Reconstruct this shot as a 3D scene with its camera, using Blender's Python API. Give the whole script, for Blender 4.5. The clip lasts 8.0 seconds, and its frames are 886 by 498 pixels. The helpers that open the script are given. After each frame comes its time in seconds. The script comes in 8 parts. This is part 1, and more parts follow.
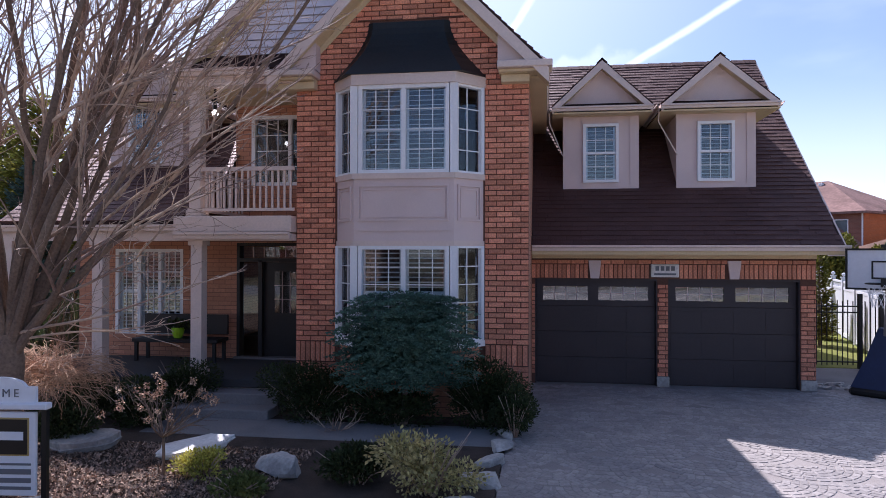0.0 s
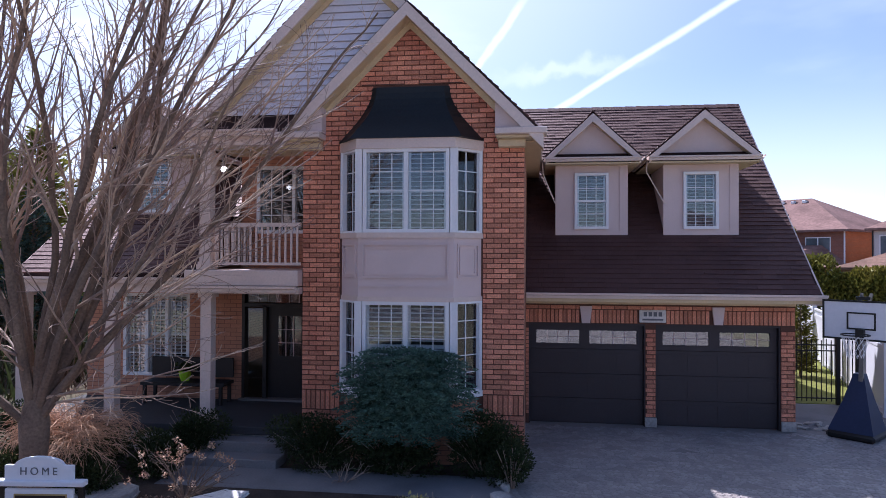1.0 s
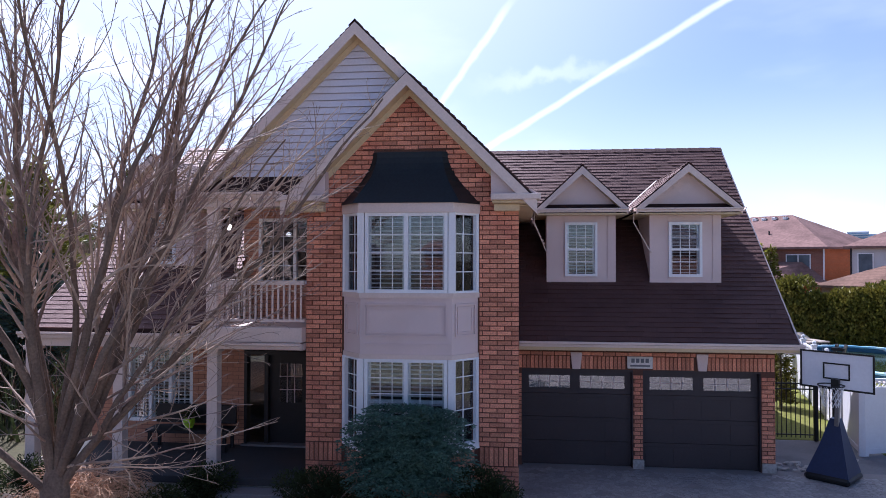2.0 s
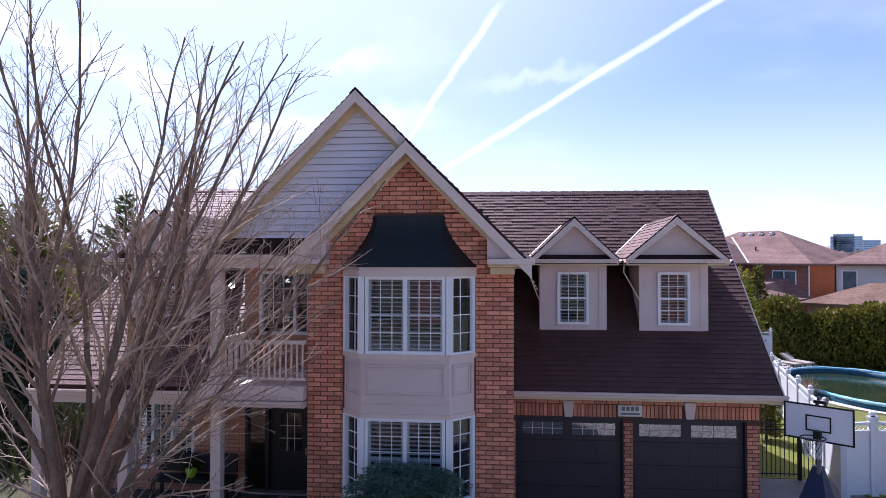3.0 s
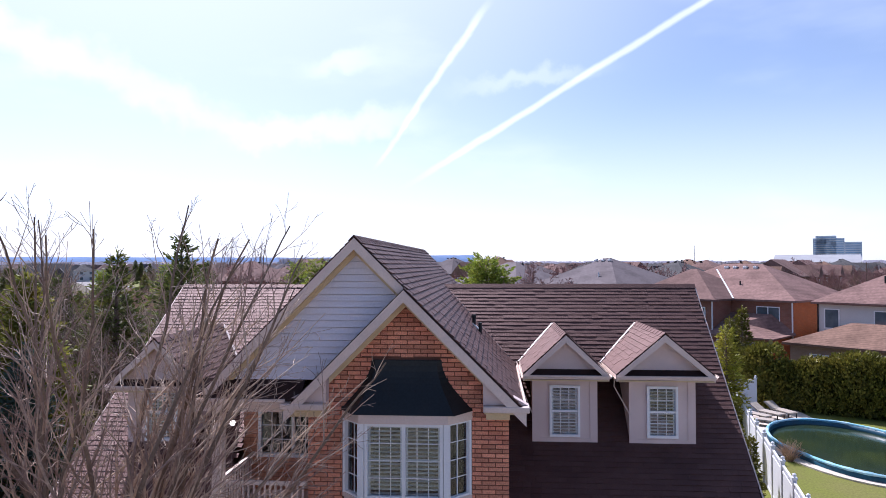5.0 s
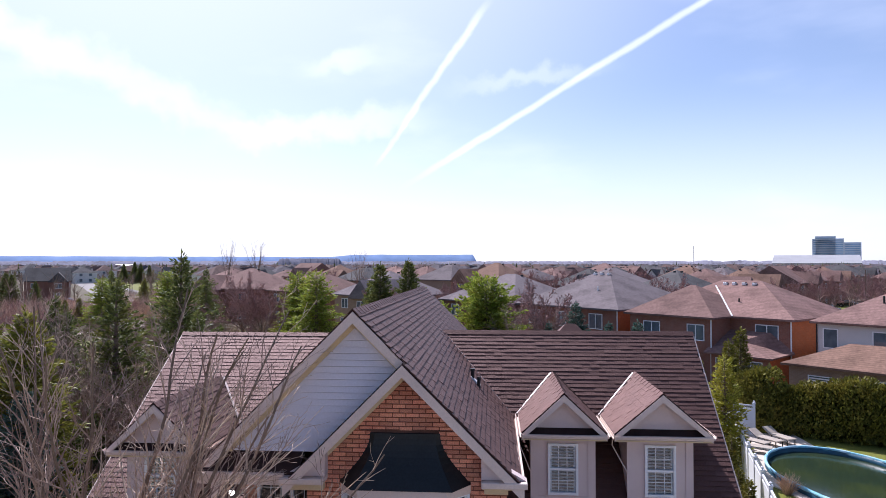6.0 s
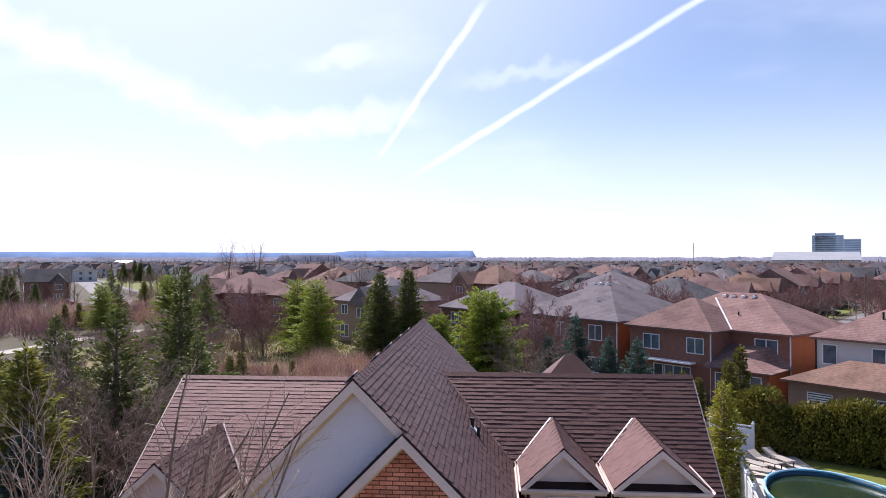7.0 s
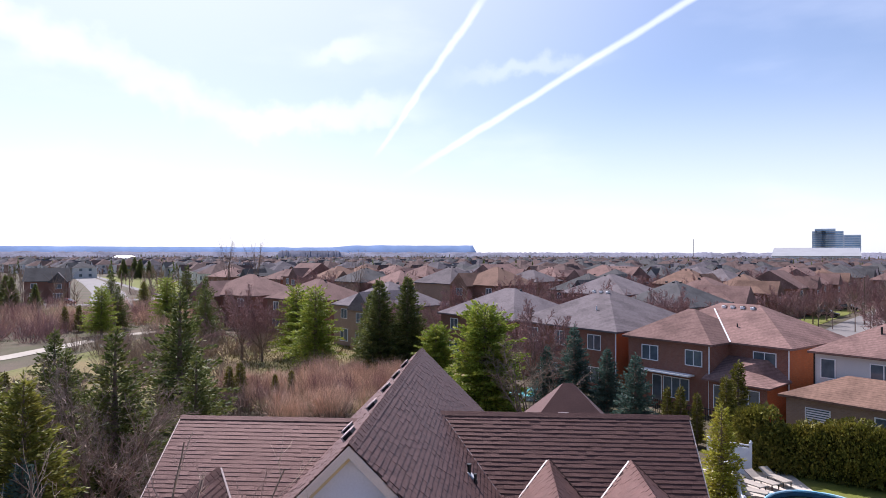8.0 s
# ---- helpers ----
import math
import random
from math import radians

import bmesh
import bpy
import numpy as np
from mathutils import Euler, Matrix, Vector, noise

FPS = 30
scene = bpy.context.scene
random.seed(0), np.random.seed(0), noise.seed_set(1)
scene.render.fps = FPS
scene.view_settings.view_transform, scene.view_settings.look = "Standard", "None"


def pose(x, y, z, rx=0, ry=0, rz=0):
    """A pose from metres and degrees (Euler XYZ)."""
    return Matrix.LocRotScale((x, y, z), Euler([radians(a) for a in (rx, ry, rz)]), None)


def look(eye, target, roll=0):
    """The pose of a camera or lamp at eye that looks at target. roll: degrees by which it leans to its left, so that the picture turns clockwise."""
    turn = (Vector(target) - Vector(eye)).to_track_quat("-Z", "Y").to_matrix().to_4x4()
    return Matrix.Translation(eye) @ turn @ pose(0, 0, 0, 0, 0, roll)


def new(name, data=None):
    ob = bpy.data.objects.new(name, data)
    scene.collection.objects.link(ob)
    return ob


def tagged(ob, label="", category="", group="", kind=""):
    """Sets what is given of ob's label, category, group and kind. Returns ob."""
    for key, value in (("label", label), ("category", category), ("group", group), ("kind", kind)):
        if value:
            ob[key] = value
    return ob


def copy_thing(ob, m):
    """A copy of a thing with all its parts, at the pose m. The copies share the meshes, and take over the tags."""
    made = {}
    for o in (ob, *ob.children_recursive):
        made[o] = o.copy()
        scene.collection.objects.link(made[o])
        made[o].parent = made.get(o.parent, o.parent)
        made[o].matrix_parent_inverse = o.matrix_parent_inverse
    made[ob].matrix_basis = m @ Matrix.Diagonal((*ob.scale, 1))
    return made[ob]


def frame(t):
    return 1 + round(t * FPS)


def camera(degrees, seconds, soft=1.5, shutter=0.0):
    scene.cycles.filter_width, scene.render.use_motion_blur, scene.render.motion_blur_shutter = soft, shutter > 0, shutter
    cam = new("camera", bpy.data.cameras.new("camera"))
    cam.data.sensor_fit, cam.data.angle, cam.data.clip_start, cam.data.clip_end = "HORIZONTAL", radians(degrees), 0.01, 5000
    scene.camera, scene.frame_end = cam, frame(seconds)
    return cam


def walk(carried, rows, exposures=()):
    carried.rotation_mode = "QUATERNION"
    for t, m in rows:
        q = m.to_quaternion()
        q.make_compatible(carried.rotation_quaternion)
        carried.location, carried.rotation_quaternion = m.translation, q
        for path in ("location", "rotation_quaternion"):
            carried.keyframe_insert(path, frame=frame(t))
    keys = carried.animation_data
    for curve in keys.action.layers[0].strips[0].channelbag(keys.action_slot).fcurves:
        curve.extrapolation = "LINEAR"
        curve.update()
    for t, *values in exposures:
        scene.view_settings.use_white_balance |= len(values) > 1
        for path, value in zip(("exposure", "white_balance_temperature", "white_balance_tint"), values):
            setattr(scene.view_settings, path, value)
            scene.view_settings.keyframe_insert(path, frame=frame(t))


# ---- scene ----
# ---- camera: a small drone that climbs in front of the house ----
cam = camera(66.0, 8.0, 0.6)
PATH = [
    (0, (0.369, 0.505, 2.649), (0.076, 2.483, 2.66), 0.1),
    (0.5, (0.279, 0.219, 3.066), (0.007, 2.2, 3.083), 0.3),
    (1, (0.26, -0.113, 3.515), (0.0, 1.87, 3.539), 0.2),
    (1.5, (0.185, -0.424, 3.992), (-0.054, 1.562, 4.023), 0.1),
    (3, (-0.006, -1.167, 5.615), (-0.193, 0.824, 5.655), 0.1),
    (3.5, (-0.034, -1.318, 6.261), (-0.211, 0.674, 6.301), 0.0),
    (4, (-0.101, -1.437, 6.984), (-0.266, 0.555, 7.021), 0.1),
    (4.5, (-0.159, -1.508, 7.703), (-0.312, 0.485, 7.738), 0.1),
    (5, (-0.162, -1.598, 8.365), (-0.31, 0.396, 8.41), -0.1),
    (6.5, (-0.128, -1.678, 10.556), (-0.274, 0.316, 10.594), 0.0),
    (7, (-0.139, -1.707, 11.255), (-0.285, 0.287, 11.285), 0.0),
    (7.5, (-0.112, -1.735, 11.95), (-0.258, 0.259, 11.971), 0.0),
    (8, (-0.063, -1.721, 12.648), (-0.209, 0.274, 12.662), 0.1),
]
EXPOSURES = [(0.0, 0.62, 5560, 22), (1.5, 0.59, 5350, 24), (3.5, 0.52, 5380, 24), (5.0, 0.46, 5540, 22), (8.0, 0.42, 5780, 21)]
walk(cam, [(t, look(eye, target, roll)) for t, eye, target, roll in PATH], EXPOSURES)

# ---- daylight: sun behind the house, clear sky with thin cloud and two vapour trails ----
SUN_WAY = Vector((-0.33, 0.571, 0.751)).normalized()
sun_data = bpy.data.lights.new("sun", "SUN")
sun_data.energy, sun_data.angle, sun_data.color = 5.0, radians(0.53), (1.0, 0.93, 0.84)
sun = new("sun", sun_data)
sun.matrix_world = look((-60, 100, 130), (-60 - SUN_WAY.x, 100 - SUN_WAY.y, 130 - SUN_WAY.z))

# bands of cloud: from and to (degrees right of +y, degrees up), half width, strength, soft ends, raggedness
TRAILS = [((40.9, 28.5), (-5.0, 8.0), 0.0068, 0.52, 0.06, 0.006),
          ((-0.9, 20.4), (-7.4, 11.7), 0.0072, 0.42, 0.03, 0.012), ((-6.9, 12.2), (-9.6, 8.6), 0.005, 0.3, 0.02, 0.012),
          ((-42.0, 17.5), (-20.0, 10.6), 0.035, 0.24, 0.08, 0.06), ((-21.0, 10.2), (-6.8, 12.1), 0.03, 0.30, 0.06, 0.06),
          ((-15.0, 15.8), (-11.0, 16.9), 0.018, 0.22, 0.04, 0.05), ((-2.0, 14.7), (8.0, 15.6), 0.016, 0.22, 0.06, 0.05)]

world = bpy.data.worlds.new("sky")
scene.world = world
world.use_nodes = True
wt = world.node_tree
wn, wl = wt.nodes, wt.links
wn.clear()


def wmath(op, a, b=None, c=None, clamp=False):
    n = wn.new("ShaderNodeMath")
    n.operation, n.use_clamp = op, clamp
    for i, v in enumerate((a, b, c)):
        if v is None:
            continue
        if isinstance(v, (int, float)):
            n.inputs[i].default_value = v
        else:
            wl.new(v, n.inputs[i])
    return n.outputs[0]


def wdot(vec_out, v):
    n = wn.new("ShaderNodeVectorMath")
    n.operation = "DOT_PRODUCT"
    wl.new(vec_out, n.inputs[0])
    n.inputs[1].default_value = v
    return n.outputs["Value"]


def wramp(value, lo, hi, a=0.0, b=1.0):
    n = wn.new("ShaderNodeMapRange")
    n.interpolation_type = "SMOOTHSTEP"
    wl.new(value, n.inputs["Value"])
    for k, v in (("From Min", lo), ("From Max", hi), ("To Min", a), ("To Max", b)):
        n.inputs[k].default_value = v
    return n.outputs["Result"]


sky = wn.new("ShaderNodeTexSky")
sky.sky_type, sky.sun_disc = "NISHITA", False
sky.sun_elevation, sky.sun_rotation = radians(48.7), radians(-30)
sky.altitude, sky.air_density, sky.dust_density, sky.ozone_density = 150, 1.0, 0.7, 1.3
coord = wn.new("ShaderNodeTexCoord")
way = coord.outputs["Generated"]
ragged = wn.new("ShaderNodeTexNoise")
ragged.inputs["Scale"].default_value, ragged.inputs["Detail"].default_value = 26, 4
wl.new(way, ragged.inputs["Vector"])
soft_noise = wn.new("ShaderNodeTexNoise")
soft_noise.inputs["Scale"].default_value, soft_noise.inputs["Detail"].default_value = 3.0, 5
stretch = wn.new("ShaderNodeMapping")
stretch.inputs["Scale"].default_value = (1.0, 1.0, 3.2)
wl.new(way, stretch.inputs["Vector"])
wl.new(stretch.outputs[0], soft_noise.inputs["Vector"])


def sky_way(az, el):
    """A direction: degrees right of the +y axis, degrees above the horizon."""
    a, e = radians(az), radians(el)
    return Vector((math.sin(a) * math.cos(e), math.cos(a) * math.cos(e), math.sin(e)))


def trail(p, q, width, strength, fade, wobble=0.008):
    """A band of cloud along the great circle from p to q."""
    n = p.cross(q).normalized()
    along = (q - p).normalized()
    d = wmath("ABSOLUTE", wmath("ADD", wdot(way, n), wmath("MULTIPLY", wmath("SUBTRACT", ragged.outputs[0], 0.5), wobble)))
    band = wramp(d, width, width * 0.15)
    a, b = along.dot(p), along.dot(q)
    s = wdot(way, along)
    ends = wmath("MULTIPLY", wramp(s, a - fade, a + fade), wramp(s, b + fade, b - fade))
    front = wramp(wdot(way, (p + q).normalized()), 0.5, 0.7)
    return wmath("MULTIPLY", wmath("MULTIPLY", wmath("MULTIPLY", band, ends), front), strength)


bands = [trail(sky_way(*p), sky_way(*q), w, s, f, wb) for p, q, w, s, f, wb in TRAILS]
total = bands[0]
for b in bands[1:]:
    total = wmath("ADD", total, b)
sunward = wramp(wdot(way, Vector((SUN_WAY.x, SUN_WAY.y, 0)).normalized()), -0.1, 0.6)
wisps = wmath("MULTIPLY", wramp(soft_noise.outputs[0], 0.5, 0.75), wmath("MULTIPLY", sunward, 0.16))
total = wmath("MINIMUM", wmath("ADD", total, wisps), 0.9)
# haze: whiter towards the horizon and towards the sun
height = wdot(way, (0, 0, 1))
haze = wmath("MULTIPLY", wramp(height, 0.26, 0.0), wramp(wdot(way, Vector((SUN_WAY.x, SUN_WAY.y, 0)).normalized()), -0.2, 0.6, 0.12, 0.5))
glow = wmath("MULTIPLY", wramp(wdot(way, SUN_WAY), 0.62, 0.98), 0.55)
veil = wmath("MINIMUM", wmath("ADD", wmath("ADD", wmath("ADD", haze, glow), total), wmath("MULTIPLY", sunward, 0.10)), 0.97)
mixed = wn.new("ShaderNodeMix")
mixed.data_type = "RGBA"
wl.new(veil, mixed.inputs["Factor"])
wl.new(sky.outputs[0], mixed.inputs["A"])
mixed.inputs["B"].default_value = (10.5, 10.75, 11.1, 1)
background = wn.new("ShaderNodeBackground")
background.inputs["Strength"].default_value = 0.088
wl.new(mixed.outputs["Result"], background.inputs["Color"])
wl.new(background.outputs[0], wn.new("ShaderNodeOutputWorld").inputs["Surface"])

# ---- materials ----
def material(name, color, rough=0.8, metal=0.0, spread=0.25, scale=3.0, fine=40.0, bump=0.15, second=None, mix=(0.45, 0.65), random_by="", random_amount=0.3, gloss=0.4):
    """A surface with grain and stains: color varies at two scales; second is the colour of the stains; random_by: object or island."""
    m = bpy.data.materials.new(name)
    m.use_nodes = True
    nt = m.node_tree
    n, l = nt.nodes, nt.links
    p = n["Principled BSDF"]
    p.inputs["Roughness"].default_value, p.inputs["Metallic"].default_value = rough, metal
    p.inputs["Specular IOR Level"].default_value = gloss
    tc = n.new("ShaderNodeTexCoord")
    big, small = n.new("ShaderNodeTexNoise"), n.new("ShaderNodeTexNoise")
    for t, sc in ((big, scale), (small, fine)):
        t.inputs["Scale"].default_value, t.inputs["Detail"].default_value = sc, 5
        l.new(tc.outputs["Object"], t.inputs["Vector"])
    base = n.new("ShaderNodeMix")
    base.data_type = "RGBA"
    base.inputs["A"].default_value = (*color, 1)
    base.inputs["B"].default_value = (*(second or [c * (1 - spread) for c in color]), 1)
    r = n.new("ShaderNodeMapRange")
    r.inputs["From Min"].default_value, r.inputs["From Max"].default_value = mix
    l.new(big.outputs[0], r.inputs["Value"])
    l.new(r.outputs[0], base.inputs["Factor"])
    hsv = n.new("ShaderNodeHueSaturation")
    l.new(base.outputs["Result"], hsv.inputs["Color"])
    v = n.new("ShaderNodeMapRange")
    v.inputs["From Min"].default_value, v.inputs["From Max"].default_value = 0.3, 0.7
    v.inputs["To Min"].default_value, v.inputs["To Max"].default_value = 1 - spread * 0.7, 1 + spread * 0.7
    l.new(small.outputs[0], v.inputs["Value"])
    value = v.outputs[0]
    if random_by:
        src = n.new("ShaderNodeObjectInfo" if random_by == "object" else "ShaderNodeNewGeometry")
        rr = n.new("ShaderNodeMapRange")
        rr.inputs["To Min"].default_value, rr.inputs["To Max"].default_value = 1 - random_amount, 1 + random_amount
        l.new(src.outputs["Random" if random_by == "object" else "Random Per Island"], rr.inputs["Value"])
        mul = n.new("ShaderNodeMath")
        mul.operation = "MULTIPLY"
        l.new(value, mul.inputs[0])
        l.new(rr.outputs[0], mul.inputs[1])
        value = mul.outputs[0]
    l.new(value, hsv.inputs["Value"])
    l.new(hsv.outputs[0], p.inputs["Base Color"])
    if bump:
        b = n.new("ShaderNodeBump")
        b.inputs["Strength"].default_value, b.inputs["Distance"].default_value = bump, 0.02
        l.new(small.outputs[0], b.inputs["Height"])
        l.new(b.outputs[0], p.inputs["Normal"])
    return m


def leaf_material(name, color, second, amount=0.45, through_light=0.33):
    m = material(name, color, 0.6, spread=0.3, scale=1.2, fine=9, bump=0, second=second, random_by="island", random_amount=amount, gloss=0.25)
    p = m.node_tree.nodes["Principled BSDF"]
    t = m.node_tree.nodes.new("ShaderNodeBsdfTranslucent")
    a = m.node_tree.nodes.new("ShaderNodeMixShader")
    a.inputs[0].default_value = through_light
    src = p.inputs["Base Color"].links[0].from_socket
    m.node_tree.links.new(src, t.inputs["Color"])
    m.node_tree.links.new(p.outputs[0], a.inputs[1])
    m.node_tree.links.new(t.outputs[0], a.inputs[2])
    m.node_tree.links.new(a.outputs[0], m.node_tree.nodes["Material Output"].inputs["Surface"])
    return m


def glass_material(name, tint, mirror):
    m = bpy.data.materials.new(name)
    m.use_nodes = True
    nt = m.node_tree
    n, l = nt.nodes, nt.links
    n.clear()
    clear, shine, mix_, fres = n.new("ShaderNodeBsdfTransparent"), n.new("ShaderNodeBsdfGlossy"), n.new("ShaderNodeMixShader"), n.new("ShaderNodeFresnel")
    clear.inputs[0].default_value = (*tint, 1)
    shine.inputs["Roughness"].default_value = 0.015
    shine.inputs["Color"].default_value = (0.95, 0.97, 1, 1)
    fres.inputs["IOR"].default_value = mirror
    wave, bmp = n.new("ShaderNodeTexNoise"), n.new("ShaderNodeBump")
    wave.inputs["Scale"].default_value = 1.3
    bmp.inputs["Strength"].default_value, bmp.inputs["Distance"].default_value = 0.12, 0.02
    l.new(wave.outputs[0], bmp.inputs["Height"])
    l.new(bmp.outputs[0], shine.inputs["Normal"])
    l.new(fres.outputs[0], mix_.inputs[0])
    l.new(clear.outputs[0], mix_.inputs[1])
    l.new(shine.outputs[0], mix_.inputs[2])
    l.new(mix_.outputs[0], n.new("ShaderNodeOutputMaterial").inputs["Surface"])
    return m


def shingle_far(name, color, course=0.16):
    """Roof shingles seen from far off: courses that run level round the house, and tabs."""
    m = material(name, color, 0.92, spread=0.28, scale=0.5, fine=5, bump=0.1, random_by="object", random_amount=0.18, gloss=0.15)
    n, l = m.node_tree.nodes, m.node_tree.links
    tc = n.new("ShaderNodeTexCoord")
    sep = n.new("ShaderNodeSeparateXYZ")
    l.new(tc.outputs["Object"], sep.inputs[0])
    mult, frac, ramp = n.new("ShaderNodeMath"), n.new("ShaderNodeMath"), n.new("ShaderNodeMapRange")
    mult.operation, frac.operation = "MULTIPLY", "FRACT"
    mult.inputs[1].default_value = 1 / (course * 0.62)
    l.new(sep.outputs[2], mult.inputs[0])
    l.new(mult.outputs[0], frac.inputs[0])
    l.new(frac.outputs[0], ramp.inputs["Value"])
    ramp.inputs["From Min"].default_value, ramp.inputs["From Max"].default_value = 0.0, 0.3
    ramp.inputs["To Min"].default_value, ramp.inputs["To Max"].default_value = 0.6, 1.0
    p = n["Principled BSDF"]
    src = p.inputs["Base Color"].links[0].from_socket
    mul = n.new("ShaderNodeVectorMath")
    mul.operation = "SCALE"
    l.new(src, mul.inputs[0])
    l.new(ramp.outputs[0], mul.inputs["Scale"])
    l.new(mul.outputs[0], p.inputs["Base Color"])
    return m


def brick_far(name, color, mortar):
    m = material(name, color, 0.9, spread=0.2, scale=0.8, fine=20, bump=0.05)
    n, l = m.node_tree.nodes, m.node_tree.links
    tc, sep, add, com = n.new("ShaderNodeTexCoord"), n.new("ShaderNodeSeparateXYZ"), n.new("ShaderNodeMath"), n.new("ShaderNodeCombineXYZ")
    l.new(tc.outputs["Object"], sep.inputs[0])
    l.new(sep.outputs[0], add.inputs[0])
    l.new(sep.outputs[1], add.inputs[1])
    l.new(add.outputs[0], com.inputs[0])
    l.new(sep.outputs[2], com.inputs[1])
    b = n.new("ShaderNodeTexBrick")
    b.inputs["Scale"].default_value, b.inputs["Brick Width"].default_value, b.inputs["Row Height"].default_value = 1.0, 0.261, 0.087
    b.inputs["Mortar Size"].default_value = 0.005
    l.new(com.outputs[0], b.inputs["Vector"])
    p = n["Principled BSDF"]
    src = p.inputs["Base Color"].links[0].from_socket
    l.new(src, b.inputs["Color1"])
    b.inputs["Color2"].default_value = (*[c * 0.8 for c in color], 1)
    b.inputs["Mortar"].default_value = (*mortar, 1)
    l.new(b.outputs[0], p.inputs["Base Color"])
    return m


BRICK = material("brick", (0.66, 0.285, 0.175), 0.9, spread=0.35, scale=1.7, fine=40, bump=0.4, second=(0.57, 0.22, 0.14), random_by="object", random_amount=0.28, gloss=0.2)
BRICK_JOINED = material("brick_joined", (0.66, 0.285, 0.175), 0.9, spread=0.35, scale=1.7, fine=40, bump=0.4, second=(0.57, 0.22, 0.14), random_by="island", random_amount=0.28, gloss=0.2)
MORTAR = material("mortar", (0.15, 0.078, 0.058), 0.95, spread=0.2, scale=2, fine=60, gloss=0.1)
SHINGLE = material("shingle", (0.072, 0.041, 0.036), 0.62, spread=0.35, scale=1.5, fine=45, bump=0.5, second=(0.056, 0.033, 0.030), random_by="object", random_amount=0.14, gloss=0.8)
SHINGLE_JOINED = material("shingle_joined", (0.072, 0.041, 0.036), 0.62, spread=0.35, scale=1.5, fine=45, bump=0.5, second=(0.056, 0.033, 0.030), random_by="island", random_amount=0.14, gloss=0.8)
for shingle_mat in (SHINGLE, SHINGLE_JOINED):
    shingle_mat.node_tree.nodes["Principled BSDF"].inputs["Specular Tint"].default_value = (0.95, 0.47, 0.40, 1)
ROOF_BASE = material("roof_base", (0.045, 0.027, 0.024), 0.95, spread=0.3, scale=2, fine=40, gloss=0.1)
STUCCO = material("stucco", (0.72, 0.585, 0.55), 0.92, spread=0.08, scale=0.9, fine=90, bump=0.25, gloss=0.15)
SIDING = material("siding", (0.76, 0.73, 0.78), 0.55, spread=0.06, scale=0.7, fine=25, bump=0.04)
TRIM = material("trim", (0.74, 0.60, 0.52), 0.55, spread=0.08, scale=1.1, fine=30, bump=0.04)
SOFFIT = material("soffit", (0.68, 0.54, 0.33), 0.6, spread=0.08, scale=1.1, fine=30, bump=0.04)
WHITE = material("white_paint", (0.87, 0.87, 0.87), 0.45, spread=0.05, scale=1.3, fine=30, bump=0.03)
BLACK_METAL = material("black_metal", (0.012, 0.016, 0.018), 0.5, metal=0.0, spread=0.3, scale=1.2, fine=25, bump=0.06, gloss=0.35)
GARAGE_DOOR = material("garage_door", (0.05, 0.04, 0.042), 0.55, spread=0.15, scale=1.0, fine=40, bump=0.06)
DARK_DOOR = material("dark_door", (0.022, 0.02, 0.022), 0.4, spread=0.15, scale=1.0, fine=30, bump=0.03)
# near-black: the darkness of unlit interiors is put into this colour
ROOM_SHADE = material("room_shade", (0.025, 0.023, 0.022), 0.9, spread=0.2, scale=0.6, fine=10, bump=0)
STONE = material("stone", (0.50, 0.46, 0.41), 0.85, spread=0.25, scale=2.2, fine=22, bump=0.5, second=(0.30, 0.28, 0.26), gloss=0.25)
CONCRETE = material("concrete", (0.23, 0.215, 0.21), 0.85, spread=0.15, scale=1.0, fine=35, bump=0.2, second=(0.17, 0.16, 0.16))
FLASHING = material("flashing", (0.50, 0.40, 0.36), 0.45, spread=0.15, scale=2, fine=20, bump=0.03)
PALE_STONE = material("pale_stone", (0.78, 0.75, 0.70), 0.8, spread=0.15, scale=2.2, fine=22, bump=0.4, second=(0.62, 0.58, 0.53), gloss=0.25)
PAVER = material("paver", (0.36, 0.315, 0.285), 0.6, spread=0.22, scale=0.6, fine=30, bump=0.25, second=(0.28, 0.25, 0.235), random_by="object", random_amount=0.15, gloss=0.3)
PAVER_JOINED = material("paver_joined", (0.36, 0.315, 0.285), 0.6, spread=0.22, scale=0.6, fine=30, bump=0.25, second=(0.28, 0.25, 0.235), random_by="island", random_amount=0.15, gloss=0.3)
PAVER_JOINT = material("paver_joint", (0.31, 0.27, 0.245), 0.8, spread=0.2, scale=1.0, fine=50, bump=0.2)
# albedo raised so the unseen street bounces light onto the facade
BOUNCE_ASPHALT = material("bounce_asphalt", (0.20, 0.19, 0.185), 0.9, spread=0.2, scale=0.4, fine=60, bump=0.3)
ASPHALT = material("asphalt", (0.06, 0.06, 0.062), 0.9, spread=0.25, scale=0.4, fine=60, bump=0.3)
MULCH_BED = material("mulch_bed", (0.075, 0.052, 0.038), 0.95, spread=0.4, scale=3, fine=70, bump=0.8)
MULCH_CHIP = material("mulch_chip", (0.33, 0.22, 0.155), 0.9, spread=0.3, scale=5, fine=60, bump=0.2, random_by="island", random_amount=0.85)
GRASS_GROUND = material("grass_ground", (0.07, 0.066, 0.024), 0.95, spread=0.3, scale=0.15, fine=6, bump=0.3, second=(0.11, 0.08, 0.05), mix=(0.35, 0.6))
# unseen lawn, made pale as a reflector for the front of the house
BOUNCE_LAWN = material("bounce_lawn", (0.31, 0.29, 0.19), 0.95, spread=0.3, scale=0.3, fine=8, bump=0.4, second=(0.29, 0.24, 0.15))
LAWN = material("lawn", (0.145, 0.158, 0.018), 0.95, spread=0.35, scale=0.5, fine=12, bump=0.6, second=(0.155, 0.15, 0.03))
